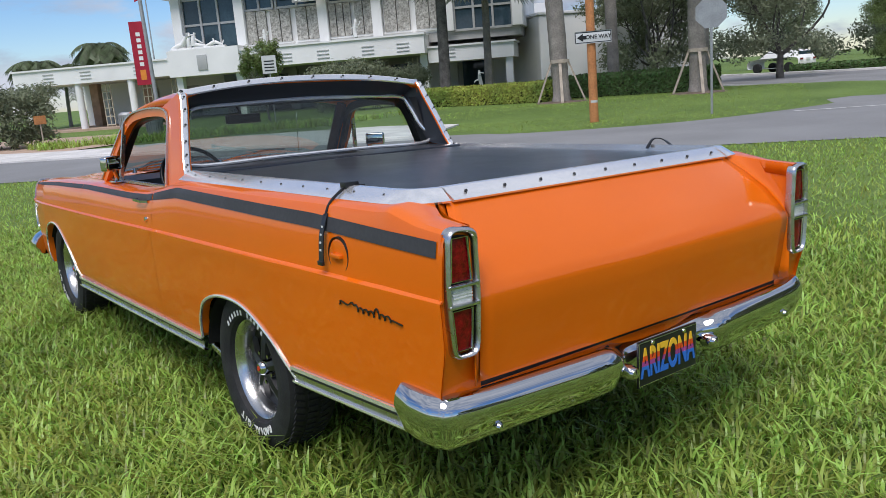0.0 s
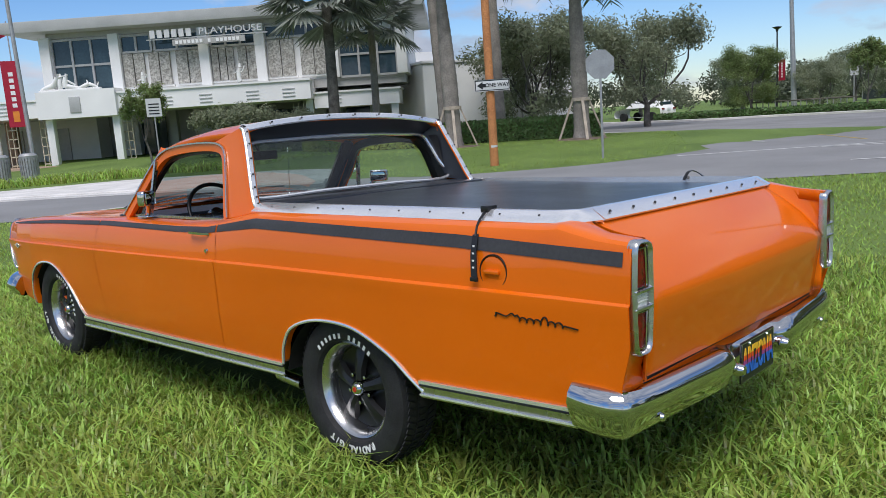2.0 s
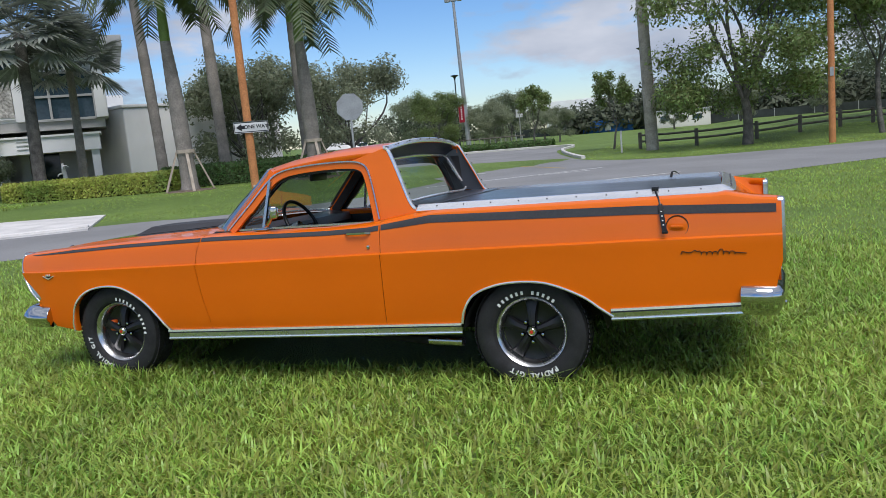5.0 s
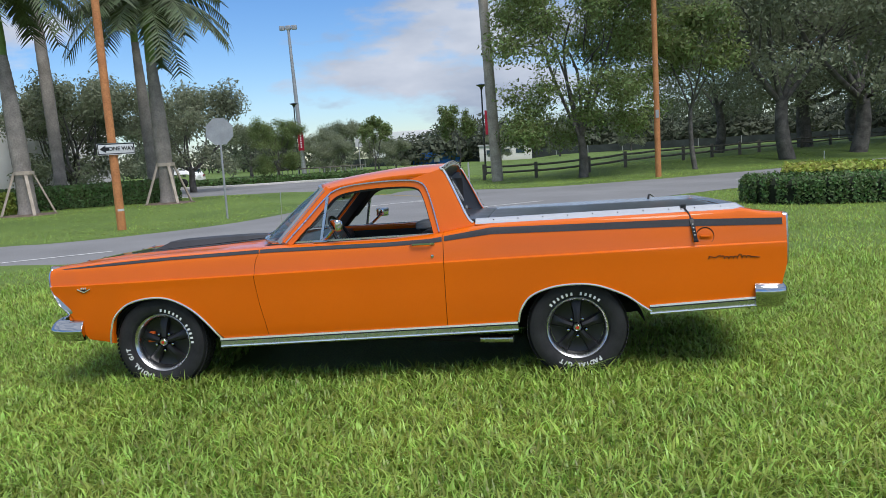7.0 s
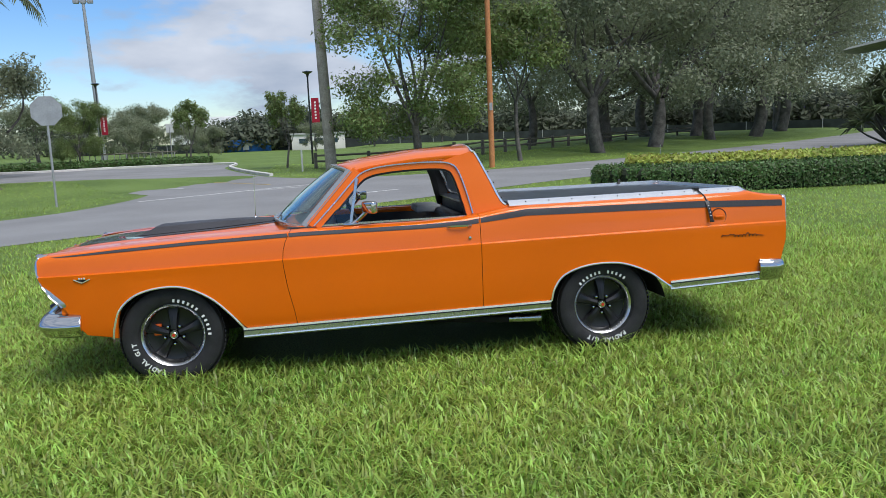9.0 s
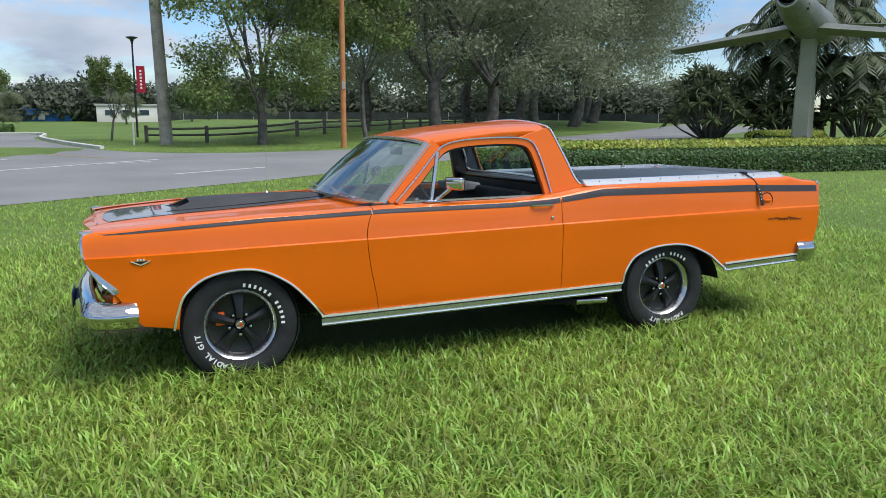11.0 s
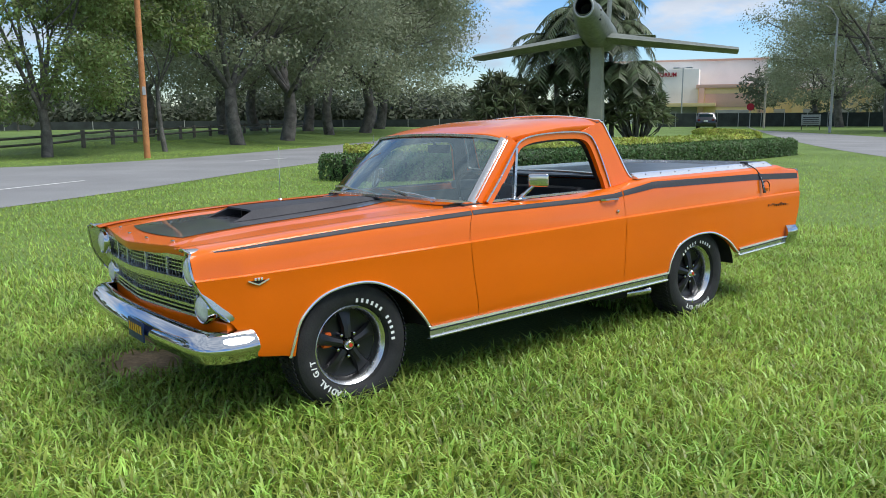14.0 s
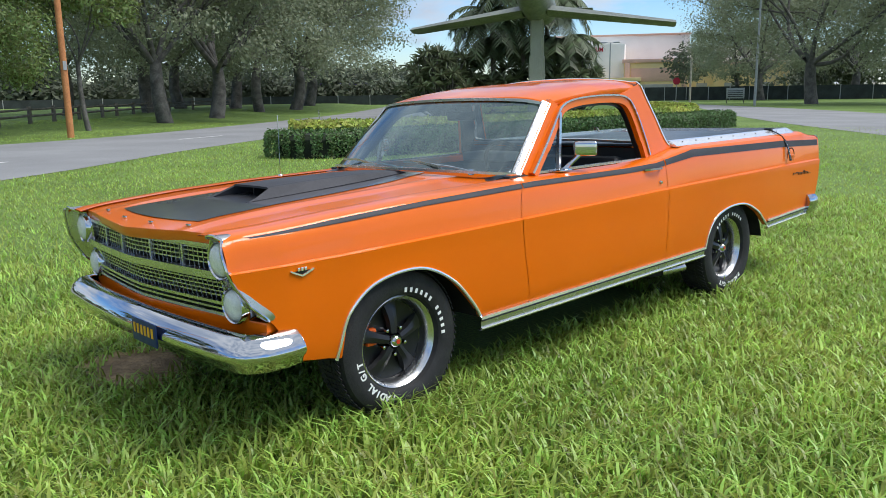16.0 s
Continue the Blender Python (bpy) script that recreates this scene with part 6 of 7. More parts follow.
# small badge blocks along the bonnet's lip
for x in (-.42, -.14, .14, .42):
    y = hood_front(x) - .05
    mesh_ob("hood_badge", *from_bm(box_bm(.032, .010, .010, x, y, hood_z(x, y), .003)), CHROME, car, "small bright badge block")

# ---- cabin: pillars, roof, glass ----
WS_LO = catmull([(-.725, .570, .972), (-.60, .690, .985), (-.32, .765, .993), (0, .79, .995), (.32, .765, .993), (.60, .690, .985), (.725, .570, .972)], 6)
WS_HI = catmull([(-.655, .245, 1.312), (-.54, .300, 1.335), (-.28, .340, 1.348), (0, .355, 1.352), (.28, .340, 1.348), (.54, .300, 1.335), (.655, .245, 1.312)], 6)
rows = []
for i in range(9):
    u = i / 8
    rows.append([a.lerp(b, u) + Vector((0, .012 * math.sin(u * math.pi), .008 * math.sin(u * math.pi))) for a, b in zip(WS_LO, WS_HI)])
ws = mesh_ob("windshield", *grid(rows), GLASSW, car, "large curved tinted windscreen")
ws.visible_shadow = False
mesh_ob("windshield_trim", *merged([sweep(WS_LO, [(-.016, -.004), (.016, -.004), (.016, .008), (-.016, .010)]), sweep(WS_HI, [(-.016, -.004), (.016, -.004), (.016, .012), (-.016, .010)])]), BRUSHED, car, "bright windscreen surround")
for sd in (-1, 1):
    lo_p, hi_p = Vector((sd * .728, .565, .968)), Vector((sd * .660, .243, 1.318))
    path = [lo_p.lerp(hi_p, u) for u in np.linspace(0, 1, 7)]
    mesh_ob("a_pillar_trim", *sweep(path, [(-.028, 0), (.028, 0), (.024, .012), (0, .015), (-.024, .012)], up=(sd * .75, .6, .25)), SATIN, car, "broad bright windscreen pillar trim")
    path = [p + Vector((sd * .012, -.045, 0)) for p in path]
    mesh_ob("a_pillar_lining", *sweep([q + Vector((sd * -.034, -.012, 0)) for q in path], [(-.030, -.016), (.030, -.016), (.030, .012), (-.030, .012)], up=(sd * .95, .25, .1)), SEATV, car, "black inner pillar trim")
    mesh_ob("a_pillar", *sweep(path, [(-.032, -.02), (.032, -.02), (.032, .012), (-.032, .012)], up=(sd * .95, .25, .1)), PAINT, car, "orange windscreen pillar")

ROOFC = line([(.36, 1.352), (.28, 1.374), (.15, 1.402), (0, 1.422), (-.2, 1.444), (-.4, 1.455), (-.62, 1.458)])
ROOFE = line([(.36, 1.30), (.24, 1.318), (.12, 1.343), (0, 1.36), (-.2, 1.382), (-.4, 1.392), (-.62, 1.395)])
rows = []
for i in range(33):
    u = i / 32
    row = []
    for j in range(41):
        s = -1 + 2 * j / 40
        x = s * float(np.interp(u, [0, .25, .6, 1], [.662, .688, .695, .685]))
        yf = .355 - .112 * abs(s) ** 2.4 + .005
        yr = -.585 - .02 * (1 - s * s)
        y = yf + (yr - yf) * u
        zc, ze = ROOFC(y), ROOFE(y)
        a = abs(s)
        row.append((x, y, zc - (zc - ze) * (.30 * a ** 2 + .70 * a ** 7)))
    row = [(row[0][0] - .004, row[0][1], row[0][2] - .035)] + row + [(row[-1][0] + .004, row[-1][1], row[-1][2] - .035)]
    rows.append(row)
thick(mesh_ob("roof", *grid(rows, flip=True), PAINT, car, "orange steel cab roof", 50), .02, -1)


def cab_x(z):
    return float(np.interp(z, [.96, 1.05, 1.2, 1.33, 1.40], [.788, .772, .738, .704, .69]))


WIN_REAR = catmull([(-.545, .985, 0), (-.53, 1.05, 0), (-.50, 1.15, 0), (-.462, 1.26, 0), (-.43, 1.305, 0), (-.37, 1.328, 0), (-.30, 1.334, 0)], 5)
RIM = catmull([(-.83, 1.035, 0), (-.775, 1.052, 0), (-.74, 1.10, 0), (-.70, 1.19, 0), (-.645, 1.31, 0), (-.60, 1.400, 0), (-.575, 1.415, 0)], 5)
for sd in (-1, 1):
    rows = []
    for a, b in zip(WIN_REAR, RIM):
        row = []
        for k in range(9):
            p = a.lerp(b, k / 8)
            row.append((sd * (cab_x(p.y) - (.004 if k in (0, 8) else 0)), p.x, p.y))
        row = [(row[0][0] - sd * .045, row[0][1], row[0][2])] + row + [(row[-1][0] - sd * .03, row[-1][1], row[-1][2])]
        rows.append(row)
    thick(mesh_ob("sail_panel", *grid(rows, flip=(sd > 0)), PAINT, car, "orange rear roof pillar", 40), .006, -1)
    # rail over the door
    path_t = catmull([(.50, .975, 0), (.36, 1.115, 0), (.22, 1.262, 0), (.15, 1.312, 0), (.04, 1.338, 0), (-.15, 1.352, 0), (-.34, 1.352, 0), (-.43, 1.335, 0), (-.475, 1.29, 0), (-.515, 1.17, 0), (-.555, 1.0, 0)], 6)
    pth = [(sd * (cab_x(p.y) + .006), p.x, p.y) for p in path_t]
    mesh_ob("drip_moulding", *sweep(pth, [(-.004, -.004), (.004, -.004), (.004, .004), (-.004, .004)], up=(sd, 0, 0)), BRUSHED, car, "bright drip moulding", 30)
    pth = [(sd * (cab_x(p.y) - .012), p.x * .965, p.y - .022 if p.y > 1.1 else p.y - .012) for p in path_t]
    mesh_ob("window_frame", *sweep(pth, [(-.020, -.018), (.020, -.018), (.020, .014), (-.020, .014)], up=(sd, 0, 0)), PAINT, car, "orange door window surround", 30)
    pth = [(sd * (cab_x(p.y) - .040), p.x * .955 - .003, p.y - .032 if p.y > 1.1 else p.y - .016) for p in path_t]
    mesh_ob("window_seal", *sweep(pth, [(-.024, -.014), (.024, -.014), (.024, .012), (-.024, .012)], up=(sd, 0, 0)), BLACK, car, "black rubber window seal", 30)
    # quarter light with its bright divider
    mesh_ob("vent_divider", *sweep([(sd * .757, .262, .968), (sd * .720, .205, 1.268)], [(-.009, -.01), (.009, -.01), (.009, .01), (-.009, .01)], up=(sd, 0, 0)), BRUSHED, car, "bright quarter light bar")
    q = [(sd * .752, .455, .972), (sd * .757, .262, .972), (sd * .720, .207, 1.26), (sd * .721, .185, 1.268)]
    vent = mesh_ob("vent_window", q, [(0, 1, 2, 3)], GLASS, car, "small triangular quarter light")
    vent.visible_shadow = False
    mesh_ob("sill_trim", *sweep([(sd * .752, .47, .972), (sd * .756, -.54, .982)], [(-.012, -.006), (.012, -.006), (.012, .006), (-.012, .006)]), BRUSHED, car, "bright window sill strip")
    mesh_ob("door_panel", *from_bm(box_bm(.045, 1.18, .60, sd * .735, .05, .37, .012)), SEATV, car, "black vinyl inner door panel")
    mesh_ob("door_cap", *from_bm(box_bm(.04, 1.16, .045, sd * .728, .04, .93, .012)), PAINT, car, "orange painted inner door top")

    # dark trim inside the rear pillar
    rows = [[(sd * (cab_x(a.y) - .055), a.x + .01, a.y), (sd * (cab_x(a.y) - .055), -.60, a.y)] for a in WIN_REAR]
    mesh_ob("pillar_lining", *grid(rows), SEATV, car, "black inner pillar trim")

# rear window set back between black buttresses
RW_LO = [(x, -.620 - .02 * (1 - (x / .70) ** 2), 1.082) for x in np.linspace(-.695, .695, 19)]
RW_HI = [(x, -.505 - .02 * (1 - (x / .62) ** 2), 1.335 + .024 * (1 - (x / .62) ** 2)) for x in np.linspace(-.622, .622, 19)]
rows = [[Vector(a).lerp(Vector(b), u) for a, b in zip(RW_LO, RW_HI)] for u in np.linspace(0, 1, 6)]
rw = mesh_ob("rear_window", *grid(rows), GLASS, car, "wide curved rear window")
rw.visible_shadow = False
mesh_ob("rear_window_trim", *sweep(catmull([RW_LO[0], RW_LO[6], RW_LO[12], RW_LO[18], (.672, -.575, 1.19), (.645, -.53, 1.285), (.60, -.512, 1.337), RW_HI[15], RW_HI[9], RW_HI[3], (-.60, -.512, 1.337), (-.645, -.53, 1.285), (-.672, -.575, 1.19)], 5, True), ring(.010, 8), up=(0, -1, .2), closed_path=True), RAIL, car, "bright rear window trim")
rim3 = [Vector((-cab_x(p.y) + .012, p.x, p.y)) for p in RIM if p.y > 1.045]
top = [Vector((x, -.583 - .022 * (1 - (x / .66) ** 2), 1.412 + .046 * (1 - (abs(x) / .66) ** 2.2))) for x in np.linspace(-.64, .64, 23)]
loop = rim3 + top + [Vector((-p.x, p.y, p.z)) for p in rim3[::-1]]
inner = []
for p in loop:
    k = min(1, max(0, (p.z - 1.03) / .37))
    inner.append(Vector((p.x * (.93 + .005 * k), -.612 + .115 * k, 1.065 + (1.345 - 1.065) * k + .0)))
rows = [[a.lerp(b, u) for a, b in zip(loop, inner)] for u in (0, .35, .7, 1)]
mesh_ob("rear_buttress_lining", *grid(rows), VINYL, car, "black padded surround of the rear window", 60)
mesh_ob("rear_shelf", *from_bm(box_bm(1.46, .34, .016, 0, -.70, 1.05, .004)), VINYL, car, "black panel below the rear window")
rimtrim = mesh_ob("roof_edge_trim", *sweep(loop, [(-.015, -.006), (.015, -.006), (.016, .002), (.011, .006), (-.011, .006), (-.016, .002)], up=(0, -1, .35)), RAIL, car, "broad bright studded rear roof edge")

# ---- load bed with its tonneau ----
rows = []
for i in range(21):
    y = -.72 + (-2.464 + .72) * i / 20
    rows.append([(x, y, 1.054 + .012 * (1 - (x / .76) ** 2) * min(1, i / 3, (20 - i) / 2 + .3) + .0015 * math.sin(x * 9 + y * 5)) for x in np.linspace(-.748, .748, 21)])
mesh_ob("tonneau_cover", *grid(rows), VINYL, car, "taut black vinyl bed cover", 60)
for sd in (-1, 1):
    path = [(sd * .775, -.80 - 1.575 * u, 1.054 + .012 * u) for u in np.linspace(0, 1, 14)] + [tuple(q) for q in catmull([(sd * .772, -2.412, 1.067), (sd * .760, -2.462, 1.068), (sd * .725, -2.492, 1.068), (sd * .668, -2.503, 1.067)], 4)]
    rail = mesh_ob("bed_rail", *sweep(path, [(-.034, -.012), (.036, -.022), (.040, -.016), (-.010, .016), (-.034, .018)] if sd < 0 else [(-.036, -.022), (.034, -.012), (.034, .018), (.010, .016), (-.040, -.016)], up=(0, 0, 1)), RAIL, car, "bright studded bed rail")
    for i in range(10):
        y = -.92 - 1.45 * i / 9
        mesh_ob("snap_stud", *spun([(.0, .007), (.003, .0065), (.0045, .004), (.0055, 0)], 10, "z"), BLACK, rail, m=Matrix.Translation((sd * .781, y, 1.057 + .010 * i / 9)))
gate_rail = mesh_ob("tailgate_rail", *sweep([(x, -2.501 - .006 * (1 - (x / .66) ** 2), 1.067) for x in np.linspace(-.66, .66, 11)], [(-.034, -.012), (.036, -.022), (.040, -.016), (-.010, .016), (-.034, .018)], up=(0, 0, 1)), RAIL, car, "bright studded tailgate rail")
for i in range(9):
    mesh_ob("snap_stud", *spun([(.0, .007), (.003, .0065), (.0045, .004), (.0055, 0)], 10, "z"), BLACK, gate_rail, m=Matrix.Translation((-.60 + 1.2 * i / 8, -2.519, 1.068)))
for p in loop[2:-2:3]:
    mesh_ob("snap_stud", *spun([(.0, .007), (.003, .0065), (.0045, .004), (.0055, 0)], 10, "y"), BLACK, rimtrim, m=Matrix.Translation(p + Vector((0, -.012, .008))) @ Matrix.Rotation(radians(180), 4, "X"))

# tailgate and rear corners
GATE = [(-2.492, 1.066), (-2.53, 1.034), (-2.588, .988), (-2.655, .928), (-2.714, .864), (-2.736, .832), (-2.739, .816), (-2.732, .76), (-2.718, .64), (-2.712, .588), (-2.67, .580)]
rows = []
for y, z in GATE:
    rows.append([(x, y - .012 * (1 - (x / .72) ** 2), z) for x in np.linspace(-1, 1, 31) * float(np.interp(z, [.59, .83, .95, 1.06], [.745, .752, .742, .668]))])
thick(mesh_ob("tailgate", *grid(rows), PAINT, car, "orange sculpted tailgate", 28), .004, -1)
for sd in (-1, 1):
    # a hollow curve from the tailgate's edge round to the lamp
    rows = []
    for y, z in GATE[:-1]:
        s = (z - .588) / (1.062 - .588)
        a = Vector((float(np.interp(z, [.59, .83, .95, 1.06], [.747, .754, .744, .670])), y, z))
        e = Vector((.792 * .98, -2.740, .588 + (1.014 - .588) * s))
        c = Vector((.772, y * .72 - 2.740 * .28, (a.z + e.z) / 2 - .008 * s))
        rows.append([(sd * q.x, q.y, q.z) for q in (a * (1 - u) ** 2 + c * 2 * u * (1 - u) + e * u * u for u in np.linspace(0, 1, 11))])
    rows.insert(0, [(x, y, z - .045) for x, y, z in rows[0]])
    thick(mesh_ob("rear_corner", *grid(rows, flip=(sd > 0)), PAINT, car, "orange rear corner panel", 40), .004, -1)
    mesh_ob("lamp_panel", *grid([[(sd * x, -2.7345 + float(np.interp(z, [.45, .59, .70], [.03, .03, 0])), z) for x in np.linspace(.735 if z < .6 else .765, side_x(-2.77, min(z, .98)) - .001, 5)] for z in np.linspace(.49, 1.004, 12)], flip=(sd > 0)), PAINT, car, "orange panel behind the tail lamp")
mesh_ob("tail_valance", *from_bm(box_bm(1.70, .06, .11, 0, -2.675, .462, .012)), PAINT, car, "orange valance above the bumper")
# black bar added in place of the shaded gap above the bumper
mesh_ob("tailgate_gap_bar", *from_bm(box_bm(1.50, .03, .024, 0, -2.688, .562)), BLACK, car, "dark gap below the tailgate")

# tail lamps: a tall rounded bright frame, two tapered red lenses and a clear one between
def lamp_frame(pts, y, r, sd):
    return sweep([(sd * x, y, z) for x, z in pts], ring(r, 6), up=(0, 1, 0), closed_path=True)


for sd in (-1, 1):
    y0, xc = -2.736, .818
    outline = catmull([(-.050, 1.004, 0), (0, 1.018, 0), (.038, 1.008, 0), (.046, .95, 0), (.050, .85, 0), (.047, .76, 0), (.036, .690, 0), (-.002, .677, 0), (-.043, .688, 0), (-.053, .76, 0), (-.058, .85, 0), (-.056, .95, 0)], 5, True)
    rows = []
    for dy, d in ((.008, 0), (-.014, 0), (-.021, .003), (-.024, .007), (-.021, .011), (-.008, .014), (-.002, .015)):
        rows.append([(sd * (xc + p.x * (1 - d / .056)), y0 + dy, .848 + (p.y - .848) * (1 - d / .17)) for p in outline])
    lampb = mesh_ob("tail_light", *grid(rows, close=True, flip=(sd < 0)), BRUSHED, car, "tall rounded bright tail lamp frame", 50)
    floor_pts = [(sd * (xc + p.x * .74), y0 - .003, .848 + (p.y - .848) * .88) for p in outline]
    mesh_ob("lamp_recess", floor_pts, [tuple(range(len(floor_pts)))], BLACK, lampb)
    for z0, z1, w0, w1 in ((.880, .992, .033, .025), (.806, .700, .033, .025)):
        quad = [(xc - w0, z0), (xc + w0, z0), (xc + w1, z1), (xc - w1, z1)]
        mesh_ob("red_lens", *grid([[(sd * (xc + (w0 + (w1 - w0) * v) * u), y0 - .012 + .004 * u * u + .003 * (2 * v - 1) ** 2, z0 + (z1 - z0) * v) for u in np.linspace(-1, 1, 9)] for v in np.linspace(0, 1, 7)], flip=((z1 > z0) == (sd > 0))), REDLENS, lampb, "ribbed red lens")
        mesh_ob("lens_rim", *lamp_frame(quad, y0 - .011, .0032, sd), CHROME, lampb)
    mesh_ob("reversing_lens", *merged([from_bm(box_bm(.066, .012, .042, sd * xc, y0 - .008, .822, .004))] + [from_bm(box_bm(.064, .004, .003, sd * xc, y0 - .0145, z)) for z in (.838, .846, .854)]), CLEARLENS, lampb, "ribbed clear lens")
    for z in (.814, .866):
        mesh_ob("lamp_bar", *from_bm(box_bm(.098, .024, .010, sd * xc, y0 - .014, z, .004)), BRUSHED, lampb)

# bumpers: a rolled section carried along a bowed line
def bumper(name, line_pts, section, label):
    pts = catmull(line_pts, 8)
    rows = []
    for i, p in enumerate(pts):
        a, b = pts[max(i - 1, 0)], pts[min(i + 1, len(pts) - 1)]
        d = (b - a)
        d.z = 0
        d.normalize()
        s = Vector((d.y, -d.x, 0))
        rows.append([p + s * o + Vector((0, 0, h)) for o, h in section(p)])
    v, f = grid(rows)
    k = len(rows[0])
    f.append(tuple(range(k)))
    f.append(tuple(range((len(rows) - 1) * k, len(rows) * k))[::-1])
    return thick(mesh_ob(name, v, f, CHROME, car, label, 50), .004, 0)


def rear_section(p):
    end = max(0.0, min(1.0, (abs(p.x) - .74) / .10))
    dip = .034 * math.exp(-(abs(p.x) / .24) ** 6)
    return [(-.07, .062), (-.035, .076 + .004 * end - dip * .5), (-.010, .072 + .004 * end - dip), (.008, .052 - dip * .9), (.014, .022 - dip * .4), (.007, -.004), (-.004, -.026 - .004 * end), (-.010, -.046 - .006 * end), (-.028, -.064 - .006 * end), (-.06, -.066 - .006 * end)]


REARLINE = [(.898, -2.545, .500), (.908, -2.62, .498), (.893, -2.700, .496), (.83, -2.742, .494), (.56, -2.768, .494), (.285, -2.782, .494), (.205, -2.742, .494), (.10, -2.722, .494)]
rb = bumper("rear_bumper", [(-x, y, z) for x, y, z in REARLINE] + [(.0, -2.720, .494)] + REARLINE[::-1], rear_section, "heavy chrome rear bumper")


def front_section(p):
    k = math.exp(-(abs(p.x) / .36) ** 6)
    return [(-.06, -.066 + .008 * k), (-.02, -.072 + .008 * k), (.004, -.058 + .006 * k), (.012, -.032), (.026, -.020), (.033, -.006), (.028, .014), (.010, .040), (-.014, .062), (-.040, .072), (-.07, .068)]


fb = bumper("front_bumper", [(.890, 1.97, .440), (.898, 2.04, .440), (.886, 2.145, .442), (.82, 2.215, .446), (.58, 2.250, .452), (.3, 2.274, .457), (0, 2.285, .460), (-.3, 2.274, .457), (-.58, 2.250, .452), (-.82, 2.215, .446), (-.886, 2.145, .442), (-.898, 2.04, .440), (-.890, 1.97, .440)], front_section, "chrome front bumper")
for x in (-.72, -.45, .45, .72):
    mesh_ob("bumper_bolt", *spun([(0, -.012), (.010, -.009), (.014, 0)], 10, "y"), CHROME, rb, m=Matrix.Translation((x, -2.752 - .022 * (1 - abs(x)), .462)))
    mesh_ob("bumper_bolt", *spun([(0, .012), (.010, .009), (.014, 0)], 10, "y"), CHROME, fb, m=Matrix.Translation((x, 2.207 + .07 * (1 - abs(x)), .425)))
for x in (-.205, .215):
    mesh_ob("plate_lamp", *spun([(0, -.035), (.016, -.03), (.024, -.012), (.024, .02)], 12, "y"), CHROME, rb, m=Matrix.Translation((x, -2.772, .482)))
plate = mesh_ob("licence_plate", *from_bm(box_bm(.30, .008, .150, -.002, -2.764, .410, .003)), BLACK, car, "dark novelty plate lettered in sunset colours")

SUNSET = mat("sunset_lettering", (0.8, 0.42, 0.02), 0.5, 0, 0.1, 20, 80)
SUNRED = mat("red_lettering", (0.6, 0.04, 0.01), 0.5, 0, 0.1, 20, 80)
NAVY = mat("navy_plate", (0.012, 0.03, 0.11), 0.5, 0, 0.1, 20, 80)
def printed(name, bands):
    """Ink whose colour changes up the letters, as it is printed."""
    m = mat(name, (0.5, 0.5, 0.5), 0.5)
    nt = m.node_tree
    co, sep, ramp = nt.nodes.new("ShaderNodeTexCoord"), nt.nodes.new("ShaderNodeSeparateXYZ"), nt.nodes.new("ShaderNodeValToRGB")
    mr = nt.nodes.new("ShaderNodeMapRange")
    mr.inputs["From Min"].default_value, mr.inputs["From Max"].default_value = -.03, .03
    ramp.color_ramp.interpolation = "CONSTANT"
    for i, (pos, col) in enumerate(bands):
        e = ramp.color_ramp.elements[i] if i < 2 else ramp.color_ramp.elements.new(pos)
        e.position, e.color = pos, (*col, 1)
    nt.links.new(co.outputs["Object"], sep.inputs["Vector"])
    nt.links.new(sep.outputs["Y"], mr.inputs["Value"])
    nt.links.new(mr.outputs["Result"], ramp.inputs["Fac"])
    nt.links.new(ramp.outputs["Color"], nt.nodes["Principled BSDF"].inputs["Base Color"])
    return m


PLATEINK = printed("sunset_print", [(0, (.03, .16, .6)), (.45, (.35, .06, .25)), (.6, (.7, .08, .01)), (.78, (.85, .5, .03))])
letters("ARIZONA", .078, .001, PLATEINK, "plate_lettering", plate, Matrix.Translation((-.002, -2.769, .482)) @ Matrix.Rotation(radians(90), 4, "X") @ Matrix.Diagonal((.80, 1.68, 1, 1)), "yellow and blue block letters", .0022)
mesh_ob("plate_edge", *merged([from_bm(box_bm(.292, .003, .0025, -.002, -2.7675, z)) for z in (.4135, .5535)] + [from_bm(box_bm(.0025, .003, .142, x, -2.7675, .4135)) for x in (-.1485, .1445)]), BRUSHED, plate)
for x in (-.082, .078):
    mesh_ob("plate_screw", *spun([(0, -.006), (.006, -.005), (.008, 0)], 10, "y"), CHROME, plate, m=Matrix.Translation((x, -2.768, .546)))
fplate = mesh_ob("front_plate", *from_bm(box_bm(.23, .008, .095, -.27, 2.312, .408, .003)), NAVY, car, "dark blue plate with yellow marks")
mesh_ob("plate_bars", *merged([from_bm(box_bm(.016, .003, .040, -.27 - .085 + .034 * i, 2.3175, .444)) for i in range(6)]), SUNSET, fplate)

